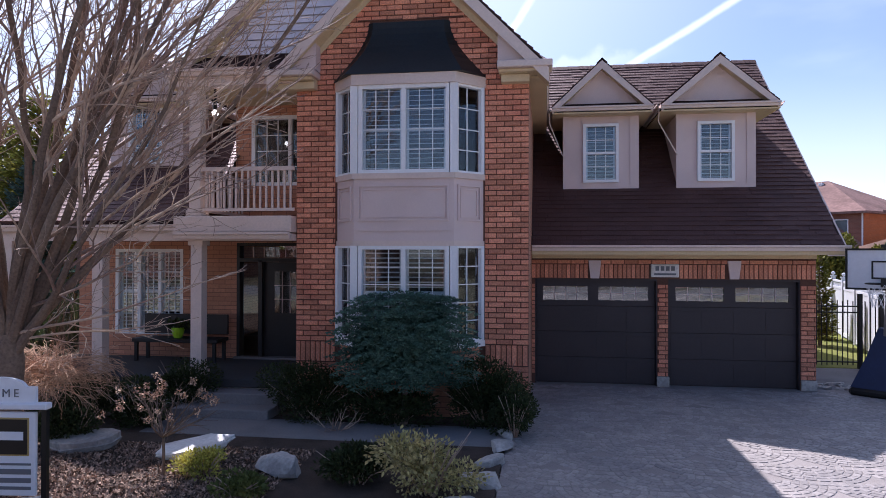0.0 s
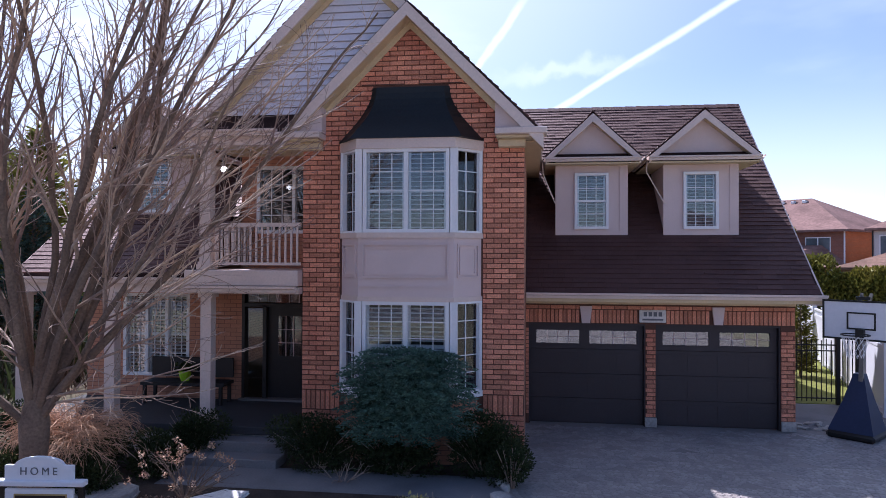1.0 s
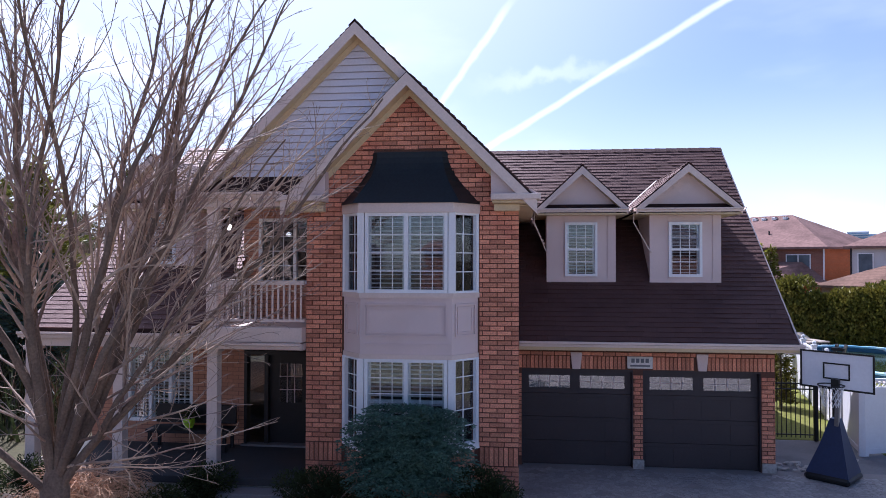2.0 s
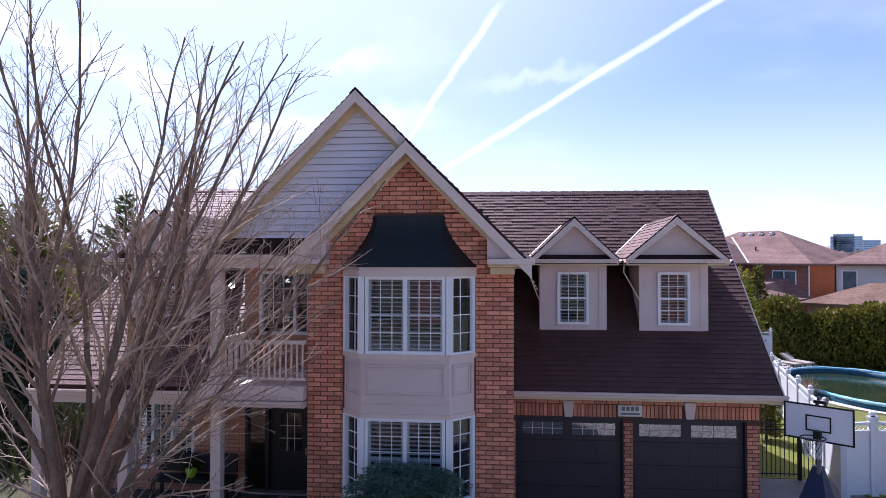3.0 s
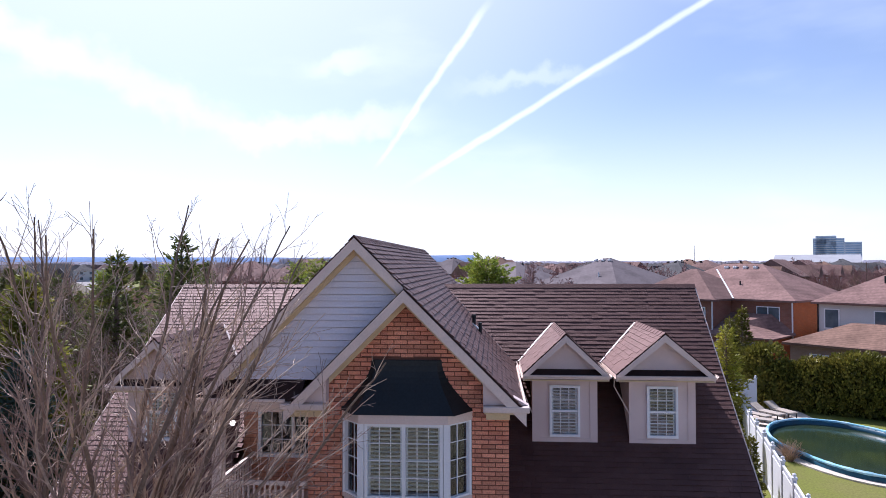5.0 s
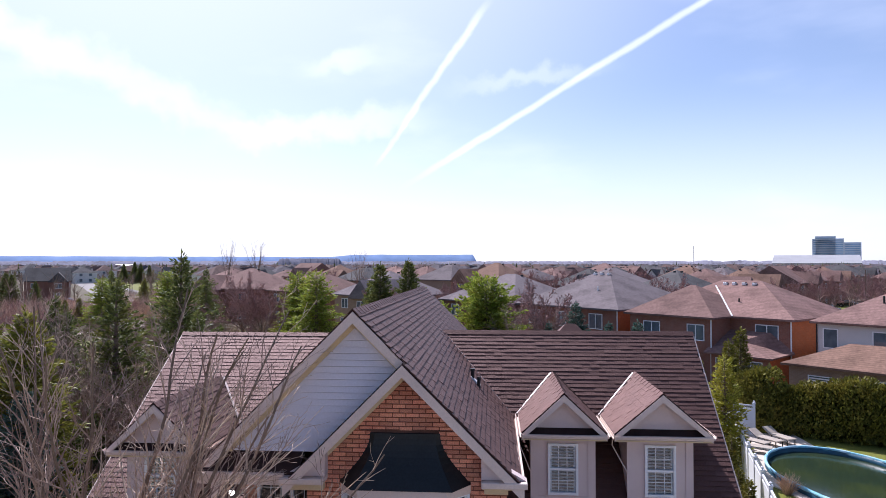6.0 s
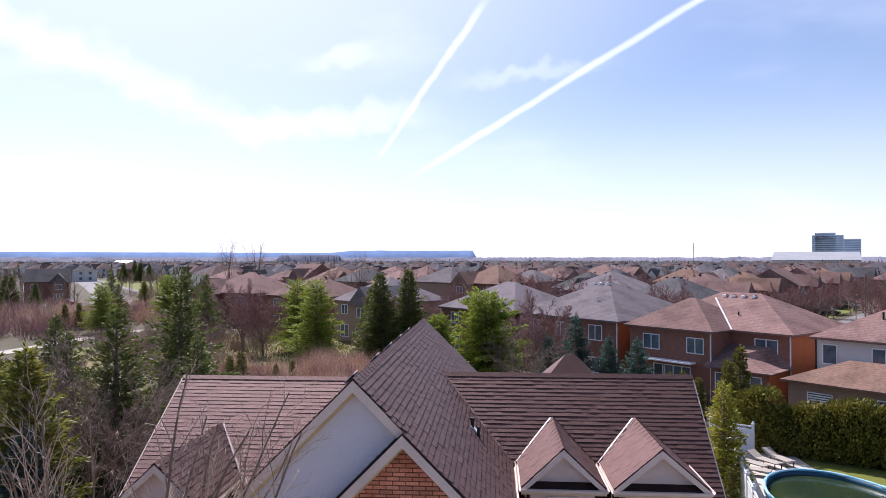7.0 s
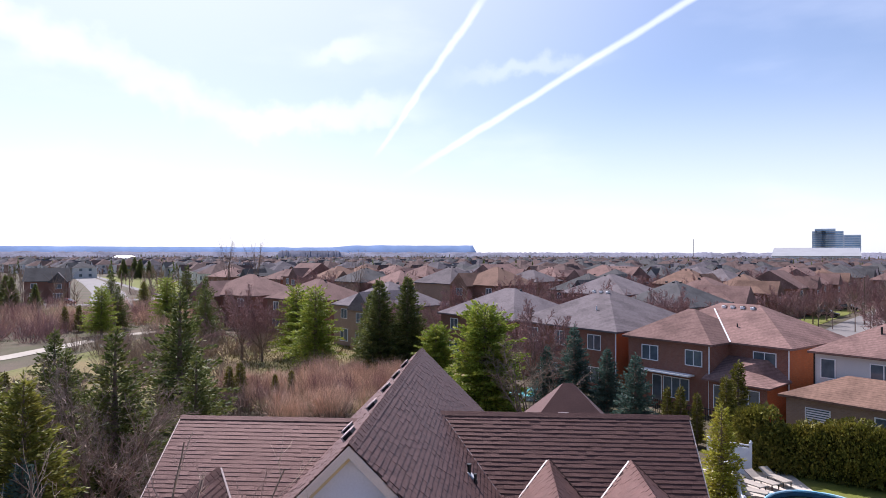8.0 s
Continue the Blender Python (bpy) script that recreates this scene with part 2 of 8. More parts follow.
DRY_GRASS = material("dry_grass", (0.20, 0.15, 0.055), 0.95, spread=0.35, scale=0.12, fine=3, bump=0.6, second=(0.14, 0.14, 0.03), mix=(0.4, 0.6))
BARK = material("bark", (0.17, 0.12, 0.088), 0.92, spread=0.35, scale=2.0, fine=30, bump=0.7, second=(0.24, 0.17, 0.12))
# pale and dark patches stand for sunlit and shaded twigs
TWIG = material("twig", (0.54, 0.40, 0.29), 0.7, spread=0.3, scale=1.0, fine=20, bump=0.1, second=(0.24, 0.16, 0.13), mix=(0.4, 0.6), gloss=0.35)
BRUSH = material("brush", (0.29, 0.21, 0.165), 0.9, spread=0.35, scale=0.5, fine=4, bump=0, second=(0.30, 0.22, 0.15), random_by="island", random_amount=0.4)
DARK_BRUSH = material("dark_brush", (0.15, 0.105, 0.085), 0.9, spread=0.35, scale=0.5, fine=4, bump=0, second=(0.10, 0.085, 0.05), random_by="island", random_amount=0.5)
PINK_BRUSH = material("pink_brush", (0.66, 0.47, 0.34), 0.9, spread=0.3, scale=0.3, fine=4, bump=0, second=(0.42, 0.27, 0.21), random_by="island", random_amount=0.5)
MAUVE_TWIG = material("mauve_twig", (0.33, 0.19, 0.17), 0.9, spread=0.3, scale=0.5, fine=4, bump=0, second=(0.25, 0.15, 0.14), random_by="island", random_amount=0.4)
CAR_RED = material("car_red", (0.20, 0.015, 0.015), 0.25, spread=0.05, scale=1, fine=10, bump=0)
CAR_DARK = material("car_dark", (0.02, 0.022, 0.028), 0.25, spread=0.05, scale=1, fine=10, bump=0)
RUBBER = material("rubber", (0.015, 0.015, 0.015), 0.8, spread=0.1, scale=4, fine=20, bump=0.05)
TEAL = material("teal_cover", (0.06, 0.42, 0.42), 0.5, spread=0.15, scale=1, fine=5, bump=0.05)
RED_CLOTH = material("red_cloth", (0.45, 0.02, 0.03), 0.8, spread=0.12, scale=2, fine=20, bump=0.1)
SPRUCE = leaf_material("spruce_needles", (0.125, 0.15, 0.042), (0.19, 0.185, 0.05))
PINE_LIGHT = leaf_material("light_pine_needles", (0.25, 0.31, 0.045), (0.33, 0.33, 0.05))
SPRUCE_BLUE = leaf_material("blue_needles", (0.10, 0.16, 0.125), (0.055, 0.095, 0.07))
GLOBE_BLUE = leaf_material("globe_needles", (0.125, 0.215, 0.155), (0.065, 0.12, 0.09), through_light=0.2)
SPRUCE_MID = leaf_material("green_needles", (0.19, 0.20, 0.038), (0.26, 0.235, 0.045))
CEDAR_LIGHT = leaf_material("light_cedar_leaves", (0.36, 0.35, 0.045), (0.42, 0.36, 0.06))
CEDAR = leaf_material("cedar_leaves", (0.15, 0.145, 0.022), (0.22, 0.185, 0.03), through_light=0.22)
BOXWOOD = leaf_material("boxwood_leaves", (0.045, 0.06, 0.022), (0.06, 0.07, 0.025))
YELLOW_LEAF = leaf_material("yellow_leaves", (0.58, 0.52, 0.11), (0.42, 0.42, 0.10))
TAN_TWIG = material("tan_twig", (0.56, 0.37, 0.235), 0.75, spread=0.3, scale=2, fine=15, bump=0, second=(0.38, 0.21, 0.13), random_by="island", random_amount=0.4)
PALE_LEAF = leaf_material("pale_leaves", (0.50, 0.43, 0.19), (0.34, 0.32, 0.12))
BLUE_PAINT = material("basketball_blue", (0.025, 0.036, 0.09), 0.5, spread=0.12, scale=1.5, fine=20, bump=0.05)
IRON = material("iron", (0.012, 0.012, 0.013), 0.5, spread=0.2, scale=2, fine=30, bump=0.05)
VINYL = material("white_vinyl", (0.74, 0.74, 0.77), 0.4, spread=0.04, scale=0.8, fine=15, bump=0.02)
POOL_COVER = material("pool_water", (0.02, 0.035, 0.02), 0.12, spread=0.3, scale=0.35, fine=4, bump=0.08, second=(0.035, 0.05, 0.018), gloss=0.5)
POOL_RIM = material("pool_rim", (0.22, 0.52, 0.66), 0.5, spread=0.15, scale=1.4, fine=10, bump=0.1, second=(0.45, 0.62, 0.70))
POOL_LINER = material("pool_liner", (0.02, 0.09, 0.14), 0.4, spread=0.2, scale=1.4, fine=10, bump=0.1)
BRICK_WALL = brick_far("brick_wall", (0.59, 0.285, 0.175), (0.20, 0.105, 0.08))
POOL_DECK = material("pool_deck", (0.60, 0.52, 0.43), 0.85, spread=0.1, scale=0.6, fine=20, bump=0.1)
GLASS = glass_material("window_glass", (0.88, 0.91, 0.93), 1.65)
GARAGE_GLASS = glass_material("garage_glass", (0.80, 0.82, 0.80), 2.3)
# bluish-grey base holds some of the sky that far panes reflect
GLASS_FAR = material("far_glass_sky", (0.13, 0.16, 0.19), 0.08, spread=0.3, scale=0.4, fine=2, bump=0, gloss=0.9)
BLIND = material("shutter_slat", (0.88, 0.87, 0.86), 0.5, spread=0.05, scale=2, fine=20, bump=0.02)
SIGN_WHITE = material("sign_white", (0.8, 0.8, 0.82), 0.4, spread=0.04, scale=1, fine=20, bump=0.02)
SIGN_BLACK = material("sign_black", (0.012, 0.012, 0.012), 0.35, spread=0.1, scale=1, fine=20, bump=0)
SIGN_GOLD = material("sign_gold", (0.45, 0.33, 0.12), 0.4, spread=0.1, scale=3, fine=20, bump=0)
GREY_INK = material("grey_ink", (0.16, 0.16, 0.17), 0.6, spread=0.05, scale=3, fine=20, bump=0)
FABRIC = material("sling_fabric", (0.42, 0.36, 0.30), 0.8, spread=0.15, scale=3, fine=40, bump=0.1)
LIME_POT = material("lime_pot", (0.35, 0.6, 0.02), 0.4, spread=0.05, scale=3, fine=20, bump=0)

# ---- builders ----
def linked(name, bm, mat, parent=None, label="", smooth=False):
    me = bpy.data.meshes.new(name)
    bmesh.ops.recalc_face_normals(bm, faces=bm.faces)
    bm.to_mesh(me)
    bm.free()
    me.materials.append(mat)
    if smooth:
        me.polygons.foreach_set("use_smooth", [True] * len(me.polygons))
    ob = new(name, me)
    if parent:
        ob.parent = parent
    return tagged(ob, label)


def part(name, bm, mat, parent, label="", smooth=False):
    return linked(name, bm, mat, parent, label, smooth)


def pydata(name, verts, faces, mat, parent=None, label=""):
    me = bpy.data.meshes.new(name)
    me.from_pydata(verts, [], faces)
    me.materials.append(mat)
    ob = new(name, me)
    if parent:
        ob.parent = parent
    return tagged(ob, label)


def thing(name, at, label, category, group="", kind=""):
    """An Empty at the base of a thing."""
    ob = new(name)
    ob.empty_display_size = 0.1
    ob.matrix_basis = at if isinstance(at, Matrix) else Matrix.Translation(at)
    return tagged(ob, label, category, group, kind)


def box(bm, x0, x1, y0, y1, z0, z1, bevel=0.0):
    vs = [bm.verts.new(p) for p in ((x0, y0, z0), (x1, y0, z0), (x1, y1, z0), (x0, y1, z0), (x0, y0, z1), (x1, y0, z1), (x1, y1, z1), (x0, y1, z1))]
    fs = [bm.faces.new([vs[i] for i in q]) for q in ((3, 2, 1, 0), (4, 5, 6, 7), (0, 1, 5, 4), (1, 2, 6, 5), (2, 3, 7, 6), (3, 0, 4, 7))]
    if bevel:
        es = {e for f in fs for e in f.edges}
        bmesh.ops.bevel(bm, geom=list(es), offset=bevel, segments=1, affect="EDGES")
    return bm


def boxes(*rows, bevel=0.0):
    bm = bmesh.new()
    for r in rows:
        box(bm, *r, bevel=bevel)
    return bm


def prism(bm, points, way):
    """A polygon pushed along way into a solid."""
    way = Vector(way)
    a = [bm.verts.new(p) for p in points]
    b = [bm.verts.new(Vector(p) + way) for p in points]
    bm.faces.new(a[::-1])
    bm.faces.new(b)
    n = len(a)
    for i in range(n):
        bm.faces.new((a[i], a[(i + 1) % n], b[(i + 1) % n], b[i]))
    return bm


def bar(bm, p, q, w, h, up=(0, 0, 1)):
    """A straight bar from p to q, w wide and h high."""
    p, q = Vector(p), Vector(q)
    d = (q - p).normalized()
    side = d.cross(Vector(up)).normalized() * (w / 2)
    top = side.cross(d).normalized() * (h / 2)
    prism(bm, [p - side - top, p + side - top, p + side + top, p - side + top], q - p)
    return bm


def tube(bm, pts, radii, n=6, cap=False):
    """A tapered tube through pts."""
    rings = []
    ref = Vector((0.31, 0.9, 0.3)).normalized()
    for i, p in enumerate(pts):
        d = (Vector(pts[min(i + 1, len(pts) - 1)]) - Vector(pts[max(i - 1, 0)])).normalized()
        u = d.cross(ref)
        if u.length < 0.05:
            u = d.cross(Vector((1, 0, 0)))
        u.normalize()
        v = d.cross(u)
        rings.append([bm.verts.new(Vector(p) + (u * math.cos(2 * math.pi * k / n) + v * math.sin(2 * math.pi * k / n)) * radii[i]) for k in range(n)])
    for a, b in zip(rings, rings[1:]):
        for k in range(n):
            bm.faces.new((a[k], a[(k + 1) % n], b[(k + 1) % n], b[k]))
    if cap:
        bm.faces.new(rings[0][::-1])
        bm.faces.new(rings[-1])
    return bm


class Heap:
    """Vertices and faces gathered fast for joined meshes."""

    def __init__(self):
        self.v, self.f = [], []

    def quad(self, a, b, c, d):
        i = len(self.v)
        self.v += [tuple(a), tuple(b), tuple(c), tuple(d)]
        self.f.append((i, i + 1, i + 2, i + 3))

    def tri(self, a, b, c):
        i = len(self.v)
        self.v += [tuple(a), tuple(b), tuple(c)]
        self.f.append((i, i + 1, i + 2))

    def stick(self, pts, radii, n=3):
        ref = Vector((0.31, 0.9, 0.3))
        start = len(self.v)
        for i, p in enumerate(pts):
            d = Vector(pts[min(i + 1, len(pts) - 1)]) - Vector(pts[max(i - 1, 0)])
            u = d.cross(ref)
            if u.length < 1e-6:
                u = Vector((1, 0, 0))
            u.normalize()
            w = d.cross(u).normalized()
            for k in range(n):
                a = 2 * math.pi * k / n
                self.v.append(tuple(Vector(p) + (u * math.cos(a) + w * math.sin(a)) * radii[i]))
        for i in range(len(pts) - 1):
            for k in range(n):
                a, b = start + i * n + k, start + i * n + (k + 1) % n
                self.f.append((a, b, b + n, a + n))

    def leaf(self, p, d, up, length, width):
        """A pointed leaf of two triangles, slightly folded."""
        d = Vector(d).normalized()
        s = d.cross(Vector(up))
        if s.length < 1e-4:
            s = d.cross(Vector((1, 0, 0)))
        s = s.normalized() * width * 0.5
        p = Vector(p)
        mid = p + d * length * 0.45
        i = len(self.v)
        self.v += [tuple(p), tuple(mid + s), tuple(p + d * length), tuple(mid - s)]
        self.f.append((i, i + 1, i + 2, i + 3))

    def make(self, name, mat, parent=None, label=""):
        return pydata(name, self.v, self.f, mat, parent, label)


def rnd_dir(rng, flat=1.0):
    v = Vector((rng.gauss(0, 1), rng.gauss(0, 1), rng.gauss(0, 1) * flat))
    return v.normalized() if v.length > 1e-6 else Vector((1, 0, 0))

# ---- ground ----
def sheet(name, x0, x1, y0, y1, z, mat, label, category, kind="structure", thick=0.0, parent=None):
    bm = bmesh.new()
    if thick:
        box(bm, x0, x1, y0, y1, z - thick, z, bevel=0.008)
    else:
        bm.faces.new([bm.verts.new(p) for p in ((x0, y0, z), (x1, y0, z), (x1, y1, z), (x0, y1, z))])
    ob = linked(name, bm, mat, parent)
    return tagged(ob, label, category, kind=kind)


sheet("ground", -4500, 4500, -300, 4600, -0.06, GRASS_GROUND, "rough grass and brown early spring earth", "ground")

# ---- the house ----
house = thing("house", (0, 0, 0), "two-storey red brick house with brown shingle roofs and beige trim", "house")
WALL_Y, BAY_Y, GAR_Y, PORCH_Y = 11.69, 11.25, 14.56, 13.65
APEX1, APEX2 = Vector((-2.87, 11.5, 8.91)), Vector((-1.88, 11.31, 7.90))


def plate_xz(bm, outline, y0, y1, holes=()):
    """An upright wall in the xz plane, y0 to y1 thick, with rectangular holes (x0, x1, z0, z1); outline is a list of (x, z), cut into strips."""
    xs = sorted({p[0] for p in outline} | {h[0] for h in holes} | {h[1] for h in holes})

    def span(x):
        zs = []
        n = len(outline)
        for i in range(n):
            (xa, za), (xb, zb) = outline[i], outline[(i + 1) % n]
            if (xa - x) * (xb - x) < 0:
                zs.append(za + (zb - za) * (x - xa) / (xb - xa))
        return min(zs), max(zs)
    for xa, xb in zip(xs, xs[1:]):
        if xb - xa < 1e-4:
            continue
        e = 1e-5
        la, ha = span(xa + e)
        lb, hb = span(xb - e)
        mid = (xa + xb) / 2
        cuts = sorted((h[2], h[3]) for h in holes if h[0] < mid < h[1])
        lows = [(la, lb)] + [(c[1], c[1]) for c in cuts]
        highs = [(c[0], c[0]) for c in cuts] + [(ha, hb)]
        for (l0, l1), (h0, h1) in zip(lows, highs):
            if h0 - l0 < 1e-4 and h1 - l1 < 1e-4:
                continue
            prism(bm, [(xa, y0, l0), (xb, y0, l1), (xb, y0, h1), (xa, y0, h0)], (0, y1 - y0, 0))
    bmesh.ops.remove_doubles(bm, verts=bm.verts, dist=1e-4)
    return bm


# front block: mortar wall behind the bricks, open where the bay stands
bm = bmesh.new()
plate_xz(bm, [(-3.82, 0), (0.12, 0), (0.12, 5.72), (-1.85, 7.66), (-3.82, 5.72)], WALL_Y, WALL_Y + 0.25, [(-2.95, -0.78, 1.25, 5.4)])
part("side_wall", boxes((-0.13, 0.12, WALL_Y + 0.25, 17.2, 0, 5.62)), BRICK_WALL, house, "red brick side wall")
part("side_wall", boxes((-3.82, -3.57, WALL_Y + 0.25, PORCH_Y, 0, 5.62)), BRICK_WALL, house)
front_wall = part("front_wall", bm, MORTAR, house, "red brick front wall with pale joints")

# garage front
bm = bmesh.new()
DOORS = [(0.19, 2.60), (2.81, 5.27)]
plate_xz(bm, [(0.12, 0), (5.55, 0), (5.55, 2.78), (0.12, 2.78)], GAR_Y, GAR_Y + 0.25, [(a, b, 0.0, 2.13) for a, b in DOORS])
part("side_wall", boxes((5.30, 5.55, GAR_Y + 0.25, 24.6, 0, 2.75)), BRICK_WALL, house)
part("gable_wall", prism(bmesh.new(), [(5.45, GAR_Y + 0.1, 2.75), (5.45, 24.6, 2.75), (5.45, 19.55, 7.55)], (0.1, 0, 0)), STUCCO, house)
garage_wall = part("garage_wall", bm, MORTAR, house, "red brick garage front with soldier course")
for x0, x1 in ((2.585, 2.825), (5.27, 5.56)):
    part("plinth", boxes((x0, x1, GAR_Y - 0.05, GAR_Y, 0, 0.2), bevel=0.01), STONE, house, "grey stone plinth of garage piers")
for cx in (1.38, 4.05):
    bm = prism(bmesh.new(), [(cx - 0.085, GAR_Y - 0.055, 2.14), (cx + 0.085, GAR_Y - 0.055, 2.14), (cx + 0.125, GAR_Y - 0.055, 2.50), (cx - 0.125, GAR_Y - 0.055, 2.50)], (0, 0.055, 0))
    part("keystone", bm, STUCCO, house, "pale cast stone keystone")
bm = boxes((2.47, 3.01, GAR_Y - 0.05, GAR_Y, 2.17, 2.43), bevel=0.012)
plaque = part("house_plaque", bm, PALE_STONE, house, "pale stone house plaque with dark marks")
for i, (dx, w) in enumerate(((-0.15, 0.07), (-0.05, 0.07), (0.05, 0.07), (0.15, 0.07))):
    part("mark", boxes((2.74 + dx - w / 2, 2.74 + dx + w / 2, GAR_Y - 0.056, GAR_Y - 0.05, 2.30, 2.39)), GREY_INK, plaque)
part("mark", boxes((2.53, 2.95, GAR_Y - 0.056, GAR_Y - 0.05, 2.215, 2.25)), GREY_INK, plaque)

# garage doors: four panels high, two windows on top
for a, b in DOORS:
    gd = part("garage_door", boxes((a - 0.02, b + 0.02, GAR_Y + 0.17, GAR_Y + 0.2, 0.0, 2.13)), GARAGE_DOOR, house, "dark brown panelled garage door with two top windows")
    w = (b - a - 0.06)
    for r in range(4):
        bm = bmesh.new()
        z0, z1 = 0.02 + r * 0.52, 0.02 + r * 0.52 + 0.51
        holes = []
        if r == 3:
            holes = [(a + 0.03 + w * 0.055, a + 0.03 + w * 0.44, z0 + 0.11, z1 - 0.12), (a + 0.03 + w * 0.53, a + 0.03 + w * 0.945, z0 + 0.11, z1 - 0.12)]
        plate_xz(bm, [(a + 0.03, z0), (b - 0.03, z0), (b - 0.03, z1), (a + 0.03, z1)], GAR_Y + 0.13, GAR_Y + 0.168, holes)
        if r < 3:
            for k in range(4):
                xa = a + 0.03 + w * (k + 0.06) / 4
                part("raised_field", boxes((xa, xa + w * 0.88 / 4, GAR_Y + 0.122, GAR_Y + 0.1295, z0 + 0.08, z1 - 0.08)), GARAGE_DOOR, gd)
        part("panel", bm, GARAGE_DOOR, gd)
    for x0, x1, z0, z1 in holes:
        part("pane", boxes((x0, x1, GAR_Y + 0.152, GAR_Y + 0.158, z0, z1)), GARAGE_GLASS, gd)
        for k in range(1, 4):
            x = x0 + (x1 - x0) * k / 4
            part("glazing_bar", boxes((x - 0.008, x + 0.008, GAR_Y + 0.139, GAR_Y + 0.151, z0, z1)), STUCCO, gd)
        part("glazing_bar", boxes((x0, x1, GAR_Y + 0.14, GAR_Y + 0.15, (z0 + z1) / 2 - 0.006, (z0 + z1) / 2 + 0.006)), STUCCO, gd)
    part("door_frame", boxes((a - 0.001, a + 0.025, GAR_Y + 0.02, GAR_Y + 0.17, 0, 2.13), (b - 0.025, b + 0.001, GAR_Y + 0.02, GAR_Y + 0.17, 0, 2.13), (a + 0.025, b - 0.025, GAR_Y + 0.02, GAR_Y + 0.17, 2.09, 2.13)), GARAGE_DOOR, gd)

# porch walls, upper recess wall and left wing walls
bm = bmesh.new()
PORCH_WIN = (-8.52, -7.0, 0.95, 2.72)
plate_xz(bm, [(-9.35, 0.3), (-3.57, 0.3), (-3.57, 3.0), (-9.35, 3.0)], PORCH_Y, PORCH_Y + 0.25, [PORCH_WIN, (-5.8, -4.32, 0.5, 2.82)])
plate_xz(bm, [(-5.85, 3.0), (-3.57, 3.0), (-3.57, 5.8), (-5.85, 5.8)], PORCH_Y, PORCH_Y + 0.25, [(-5.52, -3.9, 4.0, 5.42)])
box(bm, -9.35, -9.1, PORCH_Y + 0.25, 24.0, 0, 3.9)
prism(bm, [(-9.3, 13.7, 3.9), (-9.3, 24.0, 3.9), (-9.3, 18.24, 7.55)], (0.1, 0, 0))
box(bm, -5.85, -5.7, PORCH_Y + 0.25, 15.6, 3.2, 5.75)
porch_wall = part("porch_wall", bm, BRICK_WALL, house, "shaded red brick wall behind the porch")
part("rear_wall", boxes((-9.35, 5.55, 24.6, 24.85, 0, 2.75), (-6.0, 0.3, 24.85, 25.0, 0, 5.7)), MORTAR, house)

# gable siding boards
bm = bmesh.new()
z = 6.08
while z < 8.75:
    half = 8.66 - z
    h = 0.13
    h = min(h, max(0.02, half))
    prism(bm, [(-2.87 - half, 11.732, z + 0.009), (-2.87 + half, 11.732, z + 0.009), (-2.87 + half - h, 11.768, z + h), (-2.87 - half + h, 11.768, z + h)], (0, 0.024, 0))
    z += 0.13
part("gable_backing", prism(bmesh.new(), [(-5.45, 11.80, 6.08), (-0.29, 11.80, 6.08), (-2.87, 11.80, 8.66)], (0, 0.05, 0)), SIDING, house)
part("gable_siding", bm, SIDING, house, "pale grey horizontal siding boards")


# roofs: solid slabs under the shingles
def ridge_caps(parent, p, q, half, slope, lift=0.03, piece=0.3):
    """Bent cap shingles over a ridge from p to q, each lapping the next."""
    p, q = Vector(p), Vector(q)
    d = (q - p).normalized()
    side = Vector((0, 0, 1)).cross(d)
    n = max(1, int((q - p).length / piece))
    for i in range(n):
        a, b = p + (q - p) * (i / n), p + (q - p) * min(1.0, (i + 1.04) / n)
        rows = []
        for c, h in ((a, lift + 0.006), (b, lift - 0.006)):
            rows.append([c + side * half + Vector((0, 0, h - half * slope)), c + Vector((0, 0, h)), c - side * half + Vector((0, 0, h - half * slope))])
        bm = bmesh.new()
        V = [bm.verts.new(c) for r in (rows[0], rows[1], [c - Vector((0, 0, 0.012)) for c in rows[0]]) for c in r]
        for f in ((0, 1, 4, 3), (1, 2, 5, 4), (6, 7, 1, 0), (7, 8, 2, 1)):
            bm.faces.new([V[j] for j in f])
        part("ridge_cap", bm, SHINGLE, parent)


def metal_strip(bm, p, q, w, up=(0, 0, 1)):
    """A thin metal strip laid from p to q."""
    bar(bm, p, q, w, 0.012, up)
    return bm


def slab(name, outline, plane, thick=0.12, mat=ROOF_BASE, label=""):
    """outline in plan (x, y); plane gives z."""
    bm = bmesh.new()
    prism(bm, [(x, y, plane(x, y)) for x, y in outline], (0, 0, -thick))
    return part(name, bm, mat, house, label)


RIGHT = lambda x, y: 6.04 - x
LEFT1 = lambda x, y: 11.78 + x
LEFT2 = lambda x, y: 9.78 + x
GARAGE = lambda x, y: 2.80 + 0.90 * (y - 14.02)
GARAGE_B = lambda x, y: 7.732 - 0.90 * (y - 19.5)
WEST = lambda x, y: 3.20 + 0.68 * (y - 11.55)
WEST_B = lambda x, y: 7.75 - 0.68 * (y - 18.24)
O_RIGHT = [(-2.87, 11.5), (-1.88, 11.5), (-1.88, 11.31), (0.38, 11.31), (0.38, 25.25), (-2.87, 25.25)]
O_LEFT1 = [(-2.87, 25.25), (-6.06, 25.25), (-6.06, 21.0), (-4.03, 18.24), (-6.06, 15.3), (-6.06, 11.5), (-2.87, 11.5)]
O_LEFT2 = [(-1.88, 11.76), (-4.18, 11.76), (-4.18, 11.31), (-1.88, 11.31)]
O_GARAGE = [(0.13, 14.02), (5.85, 14.02), (5.85, 19.5), (-1.69, 19.5), (0.40, 17.2), (0.13, 17.2)]
